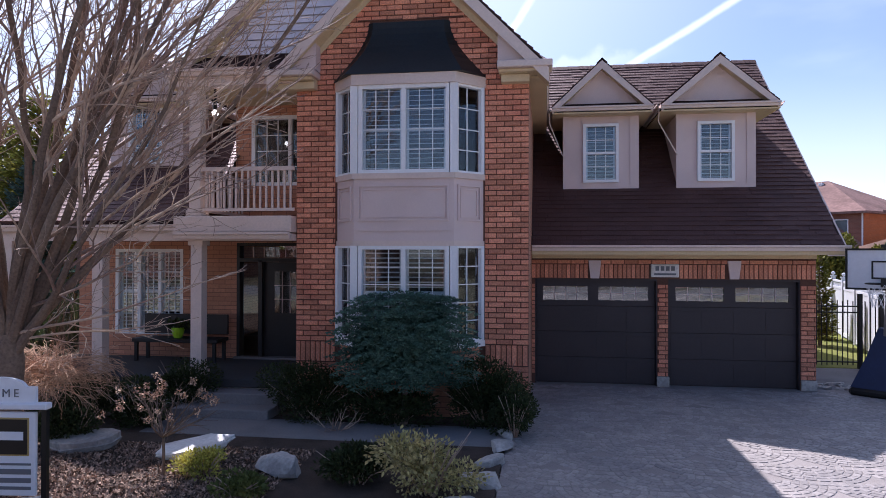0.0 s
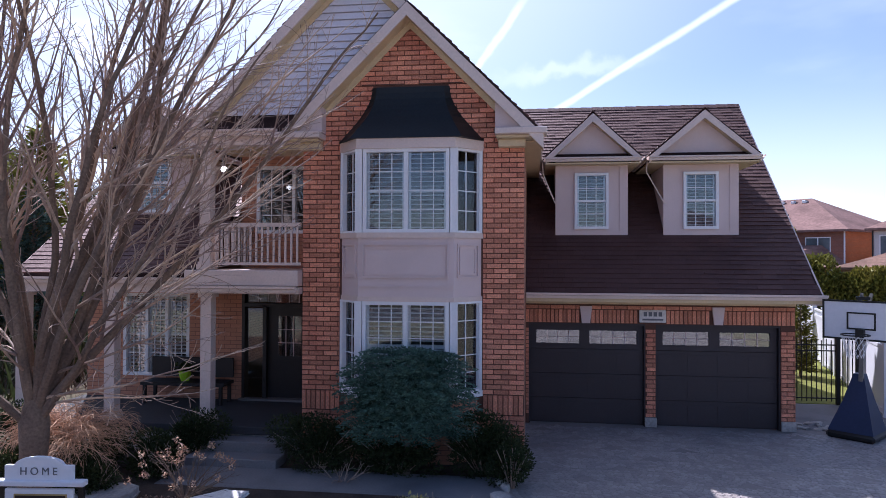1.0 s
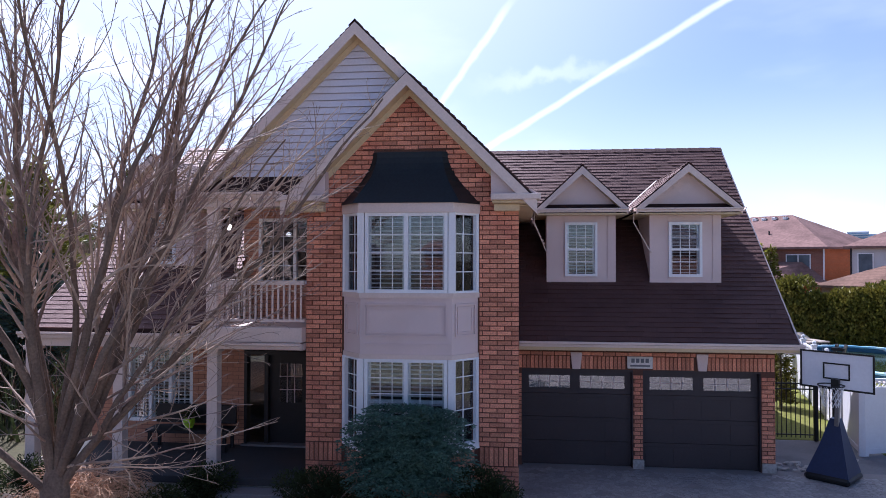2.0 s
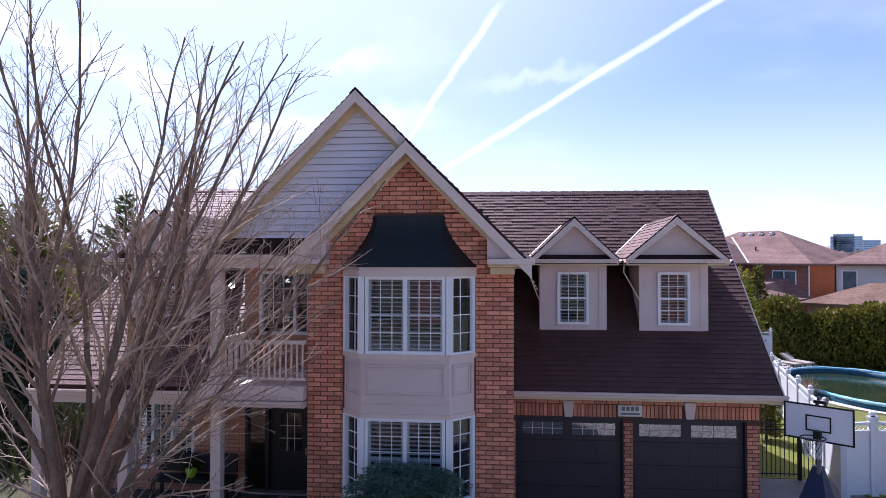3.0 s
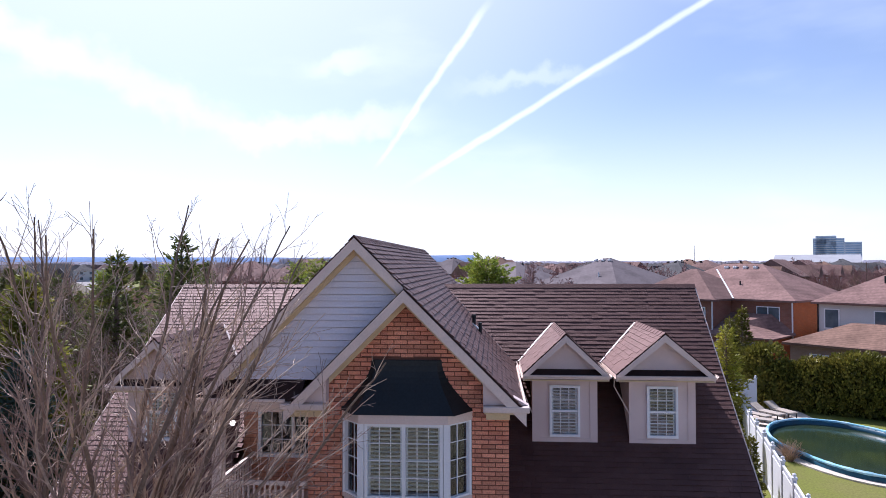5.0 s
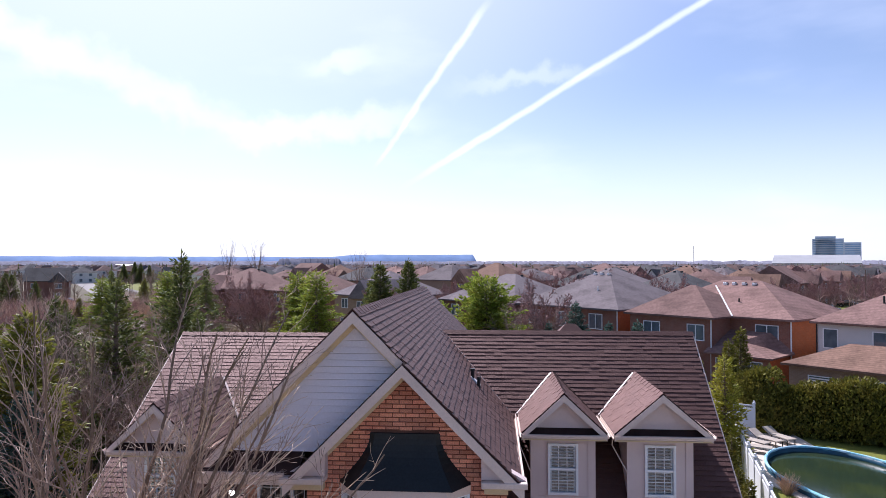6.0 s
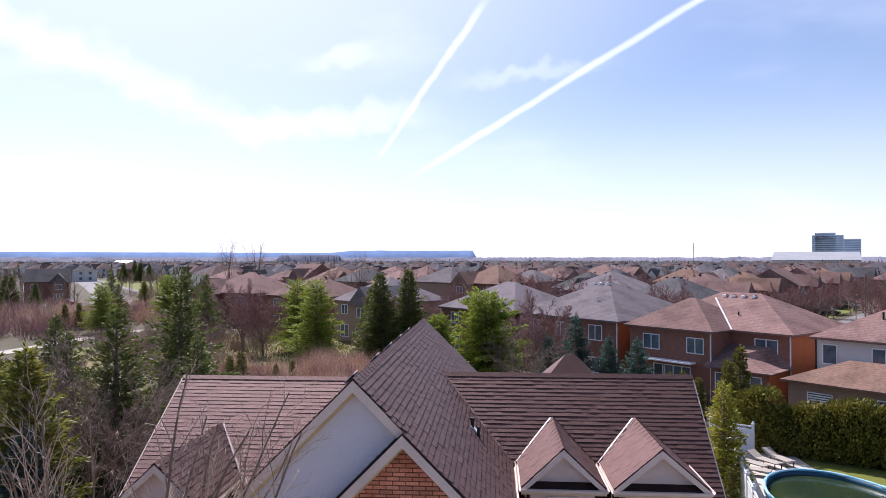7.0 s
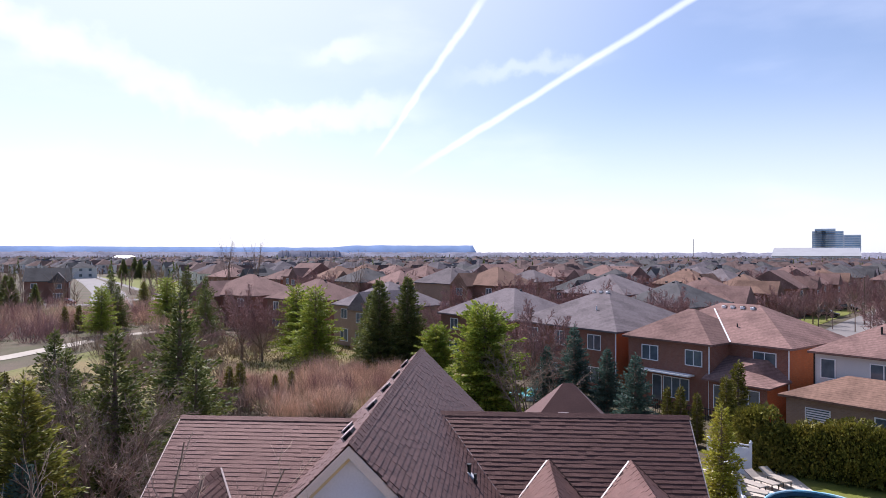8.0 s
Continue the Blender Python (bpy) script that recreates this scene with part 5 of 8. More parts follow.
# heading (0 towards the door), lean from upright, height of the fork, length, radius, upward bend
for a, lean, z, ln, r, up in ((2.9, 0.08, 1.45, 8.4, 0.086, 0.004), (1.4, 0.15, 1.5, 8.3, 0.078, 0.004), (0.2, 0.22, 1.45, 8.1, 0.084, 0.006), (-0.5, 0.36, 1.35, 8.4, 0.074, 0.014), (0.1, 0.64, 1.30, 7.6, 0.070, 0.006), (-0.1, 0.43, 1.40, 8.8, 0.066, 0.006), (0.05, 0.40, 1.40, 8.4, 0.070, 0.010),
                              (3.3, 0.32, 1.35, 8.7, 0.074, 0.012), (2.5, 0.44, 1.25, 8.5, 0.066, 0.018), (-1.7, 0.26, 1.4, 8.2, 0.064, 0.012), (0.8, 0.46, 1.35, 8.0, 0.064, 0.016), (4.0, 0.52, 1.2, 7.2, 0.058, 0.020), (-0.25, 0.18, 1.55, 7.9, 0.068, 0.002), (-0.1, 0.82, 1.25, 6.4, 0.054, 0.004), (3.0, 0.22, 1.4, 8.5, 0.066, 0.004), (0.0, 0.10, 1.5, 8.6, 0.072, 0.001), (-0.9, 0.20, 1.45, 8.2, 0.060, 0.004), (3.3, 0.14, 1.45, 8.4, 0.062, 0.002)):
    st = Stem()
    d = Vector((math.cos(a) * math.sin(lean), math.sin(a) * math.sin(lean), math.cos(lean)))
    shoot(st, rng, Vector((0.05, 0, z)) - d * 0.12, d, ln * 0.96, r, 0, up, 0.26 if lean < 0.6 else 0.2, 0.06)
    st.own.make("limb", BARK, tree)
# low whippy branches that spread sideways before the porch
for a, lean, z, ln, r in ((0.05, 1.15, 1.9, 3.9, 0.026), (-0.35, 1.2, 1.6, 3.5, 0.024), (0.4, 1.1, 2.3, 3.9, 0.026), (-0.15, 1.0, 2.6, 4.1, 0.026), (2.7, 1.05, 1.9, 3.2, 0.024), (3.5, 1.1, 2.2, 3.4, 0.024), (3.1, 0.95, 2.8, 3.2, 0.022), (4.6, 1.1, 2.0, 2.0, 0.02), (0.0, 1.3, 1.5, 2.8, 0.02)):
    d = Vector((math.cos(a) * math.sin(lean), math.sin(a) * math.sin(lean), math.cos(lean)))
    shoot(twigs, rng, Vector((0.05, 0, min(z, 1.5))) + Vector((d.x, d.y, 0)) * max(0.0, z - 1.5) * 0.35 + Vector((0, 0, max(0.0, z - 1.5))), d, ln, r, 1, 0.004, 0.15, 0.10)
# side branches high on the stem that leans towards the door
for a, lean, z, ln in ((0.1, 0.95, 3.0, 2.9), (-0.25, 0.85, 3.6, 2.8), (0.3, 0.90, 4.1, 2.6), (0.0, 0.75, 4.7, 2.5), (-0.5, 0.9, 3.3, 2.4), (0.15, 0.8, 5.3, 2.0)):
    d = Vector((math.cos(a) * math.sin(lean), math.sin(a) * math.sin(lean), math.cos(lean)))
    shoot(twigs, rng, Vector((0.05 + 0.70 * (z - 1.3), 0.05 * (z - 1.3), z)), d, ln, 0.022, 1, 0.002, 0.1, 0.10)
twigs.make("fine_branching", TWIG, tree)
tagged(tree.children[-1], kind="stuff")

# globe blue spruce before the bay: pads of needles in layers
rng = random.Random(77)
gs = thing("globe_spruce", (-1.75, 10.72, 0.04), "dense blue-green globe spruce before the bay", "shrub")
tube_bm = tube(bmesh.new(), [(0, 0, -0.05), (0.03, 0, 0.3), (0, 0, 0.9)], [0.07, 0.06, 0.03], 8)
part("trunk", tube_bm, DARK_BRUSH, gs)
nd = Heap()
# layered pads: level shelves of short needles, dark gaps between them
for tier in range(9):
    z = 0.58 + tier * 0.155
    ring_r = 0.98 * max(0.10, 1 - abs((z - 1.16) / 0.78) ** 3.2) ** 0.42
    count = int(8 + 17 * ring_r)
    for k in range(count + count // 2):
        a = 6.283 * k / count + tier * 0.7 + rng.gauss(0, 0.12)
        q0 = ring_r * (rng.uniform(0.74, 1.0) if k < count else rng.uniform(0.2, 0.7)) * (1 + 0.06 * math.sin(3 * a + tier))
        c = Vector((math.cos(a) * q0, math.sin(a) * q0 * 0.60, z + rng.gauss(0, 0.03) + 0.10 * (1 - q0)))
        w = rng.uniform(0.15, 0.25)
        for j in range(150):
            b = rng.random() * 6.283
            q = math.sqrt(rng.random())
            p = c + Vector((math.cos(b) * q * w * 1.35, math.sin(b) * q * w, 0.055 * (1 - q * q) + rng.gauss(0, 0.008)))
            d = Vector((math.cos(b) * (0.3 + q), math.sin(b) * (0.3 + q), 0.7 - 0.6 * q))
            nd.leaf(p, d, rnd_dir(rng), rng.uniform(0.035, 0.06), rng.uniform(0.016, 0.026))
for i in range(4500):
    v = rnd_dir(rng) * rng.uniform(0.1, 0.72)
    nd.leaf(Vector((v.x * 0.95, v.y * 0.56, 1.15 + v.z * 0.72)), rnd_dir(rng), rnd_dir(rng), 0.18, 0.10)
nd.make("needles", GLOBE_BLUE, gs)
tagged(gs.children[-1], kind="stuff")

leaf_bush("boxwood", (-3.25, 10.85, 0.0), 31, (0.85, 0.45, 0.50), 12000, 0.04, BOXWOOD, "dark clipped evergreen shrub in shade", group="clipped evergreens")
leaf_bush("boxwood", (-1.9, 10.72, 0.0), 34, (1.0, 0.28, 0.33), 6500, 0.05, BOXWOOD, "low dark evergreen shrub under the globe spruce", group="clipped evergreens")
leaf_bush("boxwood", (-0.5, 10.9, 0.0), 32, (0.80, 0.42, 0.56), 12000, 0.045, BOXWOOD, "dark clipped evergreen shrub beside the driveway", group="clipped evergreens")
leaf_bush("boxwood", (-0.05, 10.35, 0.0), 33, (0.35, 0.35, 0.36), 3500, 0.045, BOXWOOD, "small dark clipped evergreen shrub beside the driveway", group="clipped evergreens")
for i, (x, y, w, h) in enumerate(((-6.9, 10.4, 0.75, 0.42), (-8.3, 10.7, 0.8, 0.5), (-5.7, 10.1, 0.6, 0.36), (-9.6, 10.6, 0.8, 0.5), (-7.7, 9.6, 0.5, 0.34))):
    leaf_bush("evergreen_shrub", (x, y, 0.0), 41 + i, (w, 0.5, h), 5200, 0.05, BOXWOOD, "dark evergreen shrub before the porch", group="porch shrubs")
leaf_bush("variegated_shrub", (-0.85, 7.8, 0.0), 51, (0.62, 0.5, 0.38), 3000, 0.052, PALE_LEAF, "loose pale yellow-green leafy shrub", lumps=14, shell=0.3)
leaf_bush("yellow_shrub", (-3.58, 8.05, 0.0), 52, (0.40, 0.3, 0.19), 2600, 0.04, YELLOW_LEAF, "low bright yellow-green shrub on mulch", shell=0.3)
leaf_bush("juniper", (-1.75, 8.1, 0.0), 53, (0.55, 0.45, 0.24), 3600, 0.05, BOXWOOD, "low dark green creeping shrub in shade", group="creeping shrubs")
leaf_bush("juniper", (-2.9, 7.5, 0.0), 54, (0.35, 0.3, 0.14), 1800, 0.05, SPRUCE, "low green creeping shrub on mulch", group="creeping shrubs")
maple = thing("weeping_maple", (-6.5, 9.2, 0.0), "mounded weeping Japanese maple with bare tan twigs", "shrub")
part("trunk", tube(bmesh.new(), [(0, 0, -0.05), (0.05, 0, 0.45), (-0.03, 0.03, 0.95)], [0.05, 0.042, 0.03], 7), BARK, maple)
rng = random.Random(61)
droops = Heap()
for i in range(120):
    a, lift = rng.random() * 6.283, rng.uniform(-0.05, 0.55)
    d = Vector((math.cos(a), math.sin(a) * 0.85, lift))
    limb(droops, rng, (rng.gauss(0, 0.1), rng.gauss(0, 0.08), rng.uniform(0.75, 1.12)), d, rng.uniform(0.6, 1.1), 0.009, 1, 3, 0.0, (0, 6, 4), 0.42, 0.17, (5, 4, 3, 3), fan=(0.3, 0.7))
droops.make("fine_branching", TAN_TWIG, maple)
tagged(maple.children[-1], kind="stuff")
hyd = thing("hydrangea", (-4.05, 7.95, 0.0), "small bare hydrangea tree with dried brown flower heads", "shrub")
part("stem", tube(bmesh.new(), [(0, 0, -0.05), (0.01, 0, 0.25), (0, 0.01, 0.5)], [0.022, 0.018, 0.016], 6), BARK, hyd)
rng = random.Random(63)
arms = Heap()
for i in range(17):
    a, tilt = rng.random() * 6.283, rng.uniform(0.3, 1.4)
    limb(arms, rng, (0, 0, 0.48), Vector((math.cos(a) * math.sin(tilt), math.sin(a) * math.sin(tilt), math.cos(tilt))), rng.uniform(0.5, 0.85), 0.012, 1, 2, 0.06, (0, 5, 3), 0.0, 0.16, (5, 4, 3, 3))
for i in range(34):
    a, q = rng.random() * 6.283, math.sqrt(rng.random())
    c = Vector((math.cos(a) * q * 0.78, math.sin(a) * q * 0.6, 0.66 + 0.55 * (1 - q * q * 0.7) * rng.uniform(0.6, 1.05)))
    head = Heap()
    for j in range(22):
        head.leaf(c + rnd_dir(rng) * 0.035, rnd_dir(rng), rnd_dir(rng), 0.030, 0.022)
    head.make("flower_head", TAN_TWIG, hyd)
arms.make("fine_branching", BARK, hyd)
tagged(hyd.children[-1], kind="stuff")
twig_bush("bare_shrub", (-2.65, 10.3, 0.0), 64, (0.75, 0.4, 0.42), 12, TWIG, "low bare spreading shrub beside the walk", kids=(3, 3, 2), r=0.01, lean=1.25, last=1)

# flower pot on the porch
pot = thing("flower_pot", (-6.85, 13.2, 0.95), "lime green flower pot with dark foliage", "flower pot")
part("pot", tube(bmesh.new(), [(0, 0, 0), (0, 0, 0.12), (0, 0, 0.2)], [0.08, 0.12, 0.13], 12, True), LIME_POT, pot)
rng = random.Random(9)
hp = Heap()
leafy(hp, rng, (0, 0, 0.26), (0.2, 0.2, 0.1), 260, 0.07, 6)
hp.make("leaves", BOXWOOD, pot)
tagged(pot.children[-1], kind="stuff")
bench = thing("porch_bench", (-6.8, 13.2, 0.5), "dark bench under the porch window", "bench")
part("seat", boxes((-0.9, 0.9, -0.25, 0.25, 0.38, 0.45), bevel=0.01), DARK_DOOR, bench)
part("backrest", boxes((-0.9, 0.9, 0.2, 0.26, 0.5, 0.9), bevel=0.01), DARK_DOOR, bench)
for x in (-0.82, 0.82):
    for y in (-0.2, 0.2):
        part("leg", boxes((x - 0.03, x + 0.03, y - 0.03, y + 0.03, 0, 0.38)), DARK_DOOR, bench)

# sale sign: white colonial post with arm, arched top board and a hanging panel
sign = thing("sale_sign", pose(-4.60, 6.33, 0, 0, 0, 6), "white estate agent's sign with a black panel", "sign")
bm = boxes((-0.62, 0.335, -0.05, 0.05, 1.16, 1.22), bevel=0.01)
part("shelf", bm, SIGN_WHITE, sign)
prof = [(-0.50, 1.22), (0.21, 1.22), (0.21, 1.37)] + [(0.12 - 0.02 * 0, 1.37)] + [(-0.145 + 0.25 * math.cos(a), 1.375 + 0.085 * math.sin(a)) for a in np.linspace(0.1, math.pi - 0.1, 12)] + [(-0.41, 1.37), (-0.50, 1.37)]
part("top_board", prism(bmesh.new(), [(x, -0.02, z) for x, z in prof], (0, 0.04, 0)), SIGN_WHITE, sign)
part("panel", boxes((-0.50, 0.21, -0.02, 0.02, 0.34, 1.13), bevel=0.006), SIGN_WHITE, sign)
part("gold_border", boxes((-0.40, 0.15, -0.026, -0.02, 0.72, 1.08)), SIGN_GOLD, sign)
part("black_field", boxes((-0.385, 0.135, -0.031, -0.026, 0.735, 1.065)), SIGN_BLACK, sign)
part("logo_bar", boxes((-0.34, 0.10, -0.035, -0.031, 0.87, 0.95)), SIGN_WHITE, sign)
for z, a, b, h in ((0.63, -0.30, 0.17, 0.02), (0.545, -0.42, 0.17, 0.05), (0.465, -0.42, 0.17, 0.045), (0.40, -0.38, 0.17, 0.03)):
    part("text_bar", boxes((a, b, -0.026, -0.02, z, z + h)), GREY_INK, sign)
for x0, x1 in ((0.235, 0.285), (-0.60, -0.54)):
    part("post", boxes((x0, x1, 0.03, 0.08, -0.1, 1.16)), SIGN_BLACK, sign)
cu = bpy.data.curves.new("lettering", "FONT")
cu.body, cu.size, cu.align_x, cu.extrude, cu.space_character = "HOME", 0.11, "CENTER", 0.002, 1.5
cu.materials.append(GREY_INK)
tx = new("lettering", cu)
tx.parent = sign
tx.matrix_basis = pose(-0.145, -0.024, 1.275, 90, 0, 0)

# ---- basketball stand ----
hoop = thing("basketball_hoop", pose(6.29, 13.40, 0, 0, 0, -41), "portable basketball hoop with white backboard and blue padded base", "basketball hoop")
bm = boxes((-0.645, 0.645, -0.02, 0.02, 2.02, 2.72), bevel=0.006)
part("backboard", bm, SIGN_WHITE, hoop, "white rectangular backboard")
bm = bmesh.new()
for x0, x1, z0, z1, t in ((-0.66, 0.66, 2.0, 2.74, 0.035), (-0.24, 0.24, 2.20, 2.52, 0.028)):
    for a, b, c, d in ((x0, x1, z0, z0 + t), (x0, x1, z1 - t, z1), (x0, x0 + t, z0 + t, z1 - t), (x1 - t, x1, z0 + t, z1 - t)):
        box(bm, a, b, -0.032, -0.021, c, d)
part("border", bm, SIGN_BLACK, hoop)
ring = [(0.23 * math.cos(a), -0.33 + 0.23 * math.sin(a), 2.13) for a in np.linspace(0, 2 * math.pi, 25)]
part("rim", tube(bmesh.new(), ring, [0.013] * 25, 6), SIGN_BLACK, hoop)
part("bracket", boxes((-0.07, 0.07, -0.12, -0.03, 2.06, 2.22)), SIGN_BLACK, hoop)
net = Heap()
for k in range(12):
    for s in (1, -1):
        pts = [(0.23 * (1 - 0.45 * u) * math.cos(6.283 * (k + s * u * 2) / 12), -0.33 + 0.23 * (1 - 0.45 * u) * math.sin(6.283 * (k + s * u * 2) / 12), 2.12 - 0.4 * u) for u in (0, 0.33, 0.66, 1)]
        net.stick(pts, [0.004] * 4, 3)
net.make("net", SIGN_WHITE, hoop)
bm = bmesh.new()
bar(bm, (-0.30, 0.92, 0.9), (0, 0.12, 2.5), 0.075, 0.075, (0, 1, 0))
part("pole", bm, CONCRETE, hoop)
bm = bmesh.new()
bar(bm, (-0.08, 0.05, 2.6), (-0.08, 0.3, 2.85), 0.05, 0.05)
bar(bm, (0.08, 0.05, 2.6), (0.08, 0.3, 2.85), 0.05, 0.05)
bar(bm, (-0.12, 0.1, 2.78), (0.12, 0.1, 2.78), 0.06, 0.06)
part("lift_arm", bm, SIGN_BLACK, hoop)
bm = bmesh.new()
lo = [(-0.76, 0.50, 0.15), (0.04, 0.50, 0.15), (0.04, 1.30, 0.15), (-0.76, 1.30, 0.15)]
mid = [(-0.55, 0.68, 0.72), (-0.10, 0.68, 0.72), (-0.10, 1.12, 0.72), (-0.55, 1.12, 0.72)]
hi = [(-0.39, 0.80, 1.26), (-0.21, 0.80, 1.26), (-0.21, 0.97, 1.26), (-0.39, 0.97, 1.26)]
rows = [[bm.verts.new(p) for p in r] for r in (lo, mid, hi)]
for a, b in zip(rows, rows[1:]):
    for k in range(4):
        bm.faces.new((a[k], a[(k + 1) % 4], b[(k + 1) % 4], b[k]))
bm.faces.new(rows[-1])
bm.faces.new(rows[0][::-1])
part("pad", bm, BLUE_PAINT, hoop, "dark blue padded cover")
part("base", boxes((-0.79, 0.07, 0.46, 1.34, 0.0, 0.15), bevel=0.05), SIGN_BLACK, hoop)

# ---- iron gate beside the garage ----
gate = thing("iron_gate", (5.57, 17.4, 0.0), "black iron picket gate beside the garage", "gate")
for i in range(17):
    x = 0.03 + i * 0.112
    part("picket", boxes((x - 0.009, x + 0.009, -0.009, 0.009, 0.08, 1.55 + 0.03 * (i % 2))), IRON, gate)
for z in (0.14, 1.28, 1.42):
    part("rail", boxes((0, 1.92, -0.014, 0.014, z, z + 0.028)), IRON, gate)
for x in (1.97, 2.42):
    part("post", boxes((x - 0.045, x + 0.045, -0.045, 0.045, 0.0, 1.72), bevel=0.006), IRON, gate)
for i in range(3):
    x = 2.08 + i * 0.11
    part("picket", boxes((x - 0.009, x + 0.009, -0.009, 0.009, 0.08, 1.55)), IRON, gate)

# ---- white vinyl fence ----
def vinyl_fence(a, b, label, step=1.9, height=1.75):
    a, b = Vector(a), Vector(b)
    n = max(1, round((b - a).length / step))
    d = (b - a) / n
    ang = math.degrees(math.atan2(d.y, d.x))
    f = thing("fence", pose(a.x, a.y, 0, 0, 0, ang), label, "fence", "white fences")
    L = d.length
    for i in range(n + 1):
        x = L * i
        bm = boxes((x - 0.065, x + 0.065, -0.065, 0.065, 0, height + 0.12), (x - 0.085, x + 0.085, -0.085, 0.085, height + 0.12, height + 0.16))
        bmesh.ops.create_icosphere(bm, subdivisions=1, radius=0.07, matrix=pose(x, 0, height + 0.23))
        part("post", bm, VINYL, f)
        if i < n:
            bm = boxes((x + 0.065, x + L - 0.065, -0.02, 0.02, 0.08, height - 0.25))
            box(bm, x + 0.065, x + L - 0.065, -0.035, 0.035, height - 0.25, height - 0.17)
            box(bm, x + 0.065, x + L - 0.065, -0.035, 0.035, height - 0.03, height + 0.03)
            box(bm, x + 0.065, x + L - 0.065, -0.035, 0.035, 0.05, 0.16)
            part("panel", bm, VINYL, f)
            bm = bmesh.new()
            k = x + 0.1
            while k < x + L - 0.1:
                bar(bm, (k, 0, height - 0.17), (k + 0.12, 0, height - 0.03), 0.012, 0.02, (0, 1, 0))
                bar(bm, (k + 0.12, 0, height - 0.17), (k, 0, height - 0.03), 0.012, 0.02, (0, 1, 0))
                k += 0.12
            part("lattice", bm, VINYL, f)
    return f


vinyl_fence((8.03, 16.15), (13.1, 38.6), "white vinyl privacy fence with ball-capped posts along the pool lawn")
vinyl_fence((8.85, 16.35), (16.3, 15.9), "white vinyl privacy fence facing the driveway")
vinyl_fence((8.10, 16.17), (8.78, 16.34), "short white vinyl fence panel at the corner", step=0.7)
vinyl_fence((12.6, 39.6), (14.6, 38.4), "white vinyl fence end panel beside the hedge")

# ---- pool yard ----
sheet("lawn", 8.6, 30, 16.1, 40, 0.0, LAWN, "green pool lawn behind the white fence", "lawn", thick=0.05)
sheet("lawn", 5.6, 8.6, 17.5, 40, 0.0, LAWN, "green side lawn behind the gate", "lawn", thick=0.05)
POOL = Vector((15.8, 30.2, 0))


def pool_edge(a, g):
    """The pool's kidney outline, grown by g."""
    r = 1 - 0.045 * math.exp(-((a - 3.5) / 0.35) ** 2)
    return Vector((math.cos(a) * (3.15 * r + g), math.sin(a) * (4.95 * r + g), 0))


pool = thing("swimming_pool", POOL, "kidney-shaped pool of dark green water with pale blue edge tubes", "pool")
ring = np.linspace(0, 2 * math.pi, 49)[:-1]
bm = bmesh.new()
prism(bm, [pool_edge(a, 0.75 + 0.25 * math.sin(a + 0.4)) + Vector((0, 0, 0.002)) for a in ring], (0, 0, 0.06))
part("deck", bm, POOL_DECK, pool, "pale concrete pool deck")
bm = bmesh.new()
prism(bm, [pool_edge(a, 0.0) + Vector((0, 0, 0.03)) for a in ring], (0, 0, 0.035))
part("water", bm, POOL_COVER, pool, "dark green still water")
rngp = random.Random(4)
bm = bmesh.new()
wall = [[bm.verts.new(pool_edge(a, g) + Vector((0, 0, z))) for a in ring] for g, z in ((-0.02, 0.06), (-0.02, 0.27), (0.10, 0.27), (0.10, 0.06))]
for lo_, hi_ in zip(wall, wall[1:]):
    for k in range(48):
        bm.faces.new((lo_[k], lo_[(k + 1) % 48], hi_[(k + 1) % 48], hi_[k]))
part("pool_wall", bm, POOL_LINER, pool, "dark blue vinyl pool wall", smooth=True)
pts = [pool_edge(a, 0.05) + Vector((0, 0, 0.30)) for a in np.linspace(0, 2 * math.pi, 97)]
part("edge_tube", tube(bmesh.new(), pts, [0.06 + 0.03 * rngp.random() for _ in pts], 7), POOL_RIM, pool, "pale blue vinyl edge tube")

lounger = thing("sun_lounger", pose(13.7, 36.2, 0.05, 0, 0, 35), "dark-framed sun lounger with tan sling on the pool deck", "lounger", "loungers by the pool")
part("seat", boxes((-0.3, 0.3, -0.9, 0.4, 0.3, 0.36), bevel=0.01), FABRIC, lounger, "tan sling seat")
bm = bmesh.new()
bar(bm, (0, 0.4, 0.33), (0, 0.95, 0.62), 0.6, 0.05)
part("backrest", bm, FABRIC, lounger)
for x in (-0.26, 0.26):
    for y in (-0.8, 0.3):
        part("leg", boxes((x - 0.02, x + 0.02, y - 0.02, y + 0.02, 0, 0.3)), IRON, lounger)
for x, y, r in ((14.6, 36.7, 30), (15.5, 37.2, 22), (13.3, 35.0, 60)):
    copy_thing(lounger, pose(x, y, 0.05, 0, 0, r))
sheet("patio", 12.2, 17, 34, 39.5, 0.035, POOL_DECK, "pale concrete patio by the pool", "patio", thick=0.05)


twig_bush("ornamental_grass", (12.35, 28.6, 0.0), 88, (0.8, 0.8, 0.95), 70, TAN_TWIG, "dry tan ornamental grass clump by the pool", kids=(2, 2, 1), arch=0.25, last=1, r=0.02, lean=0.8)

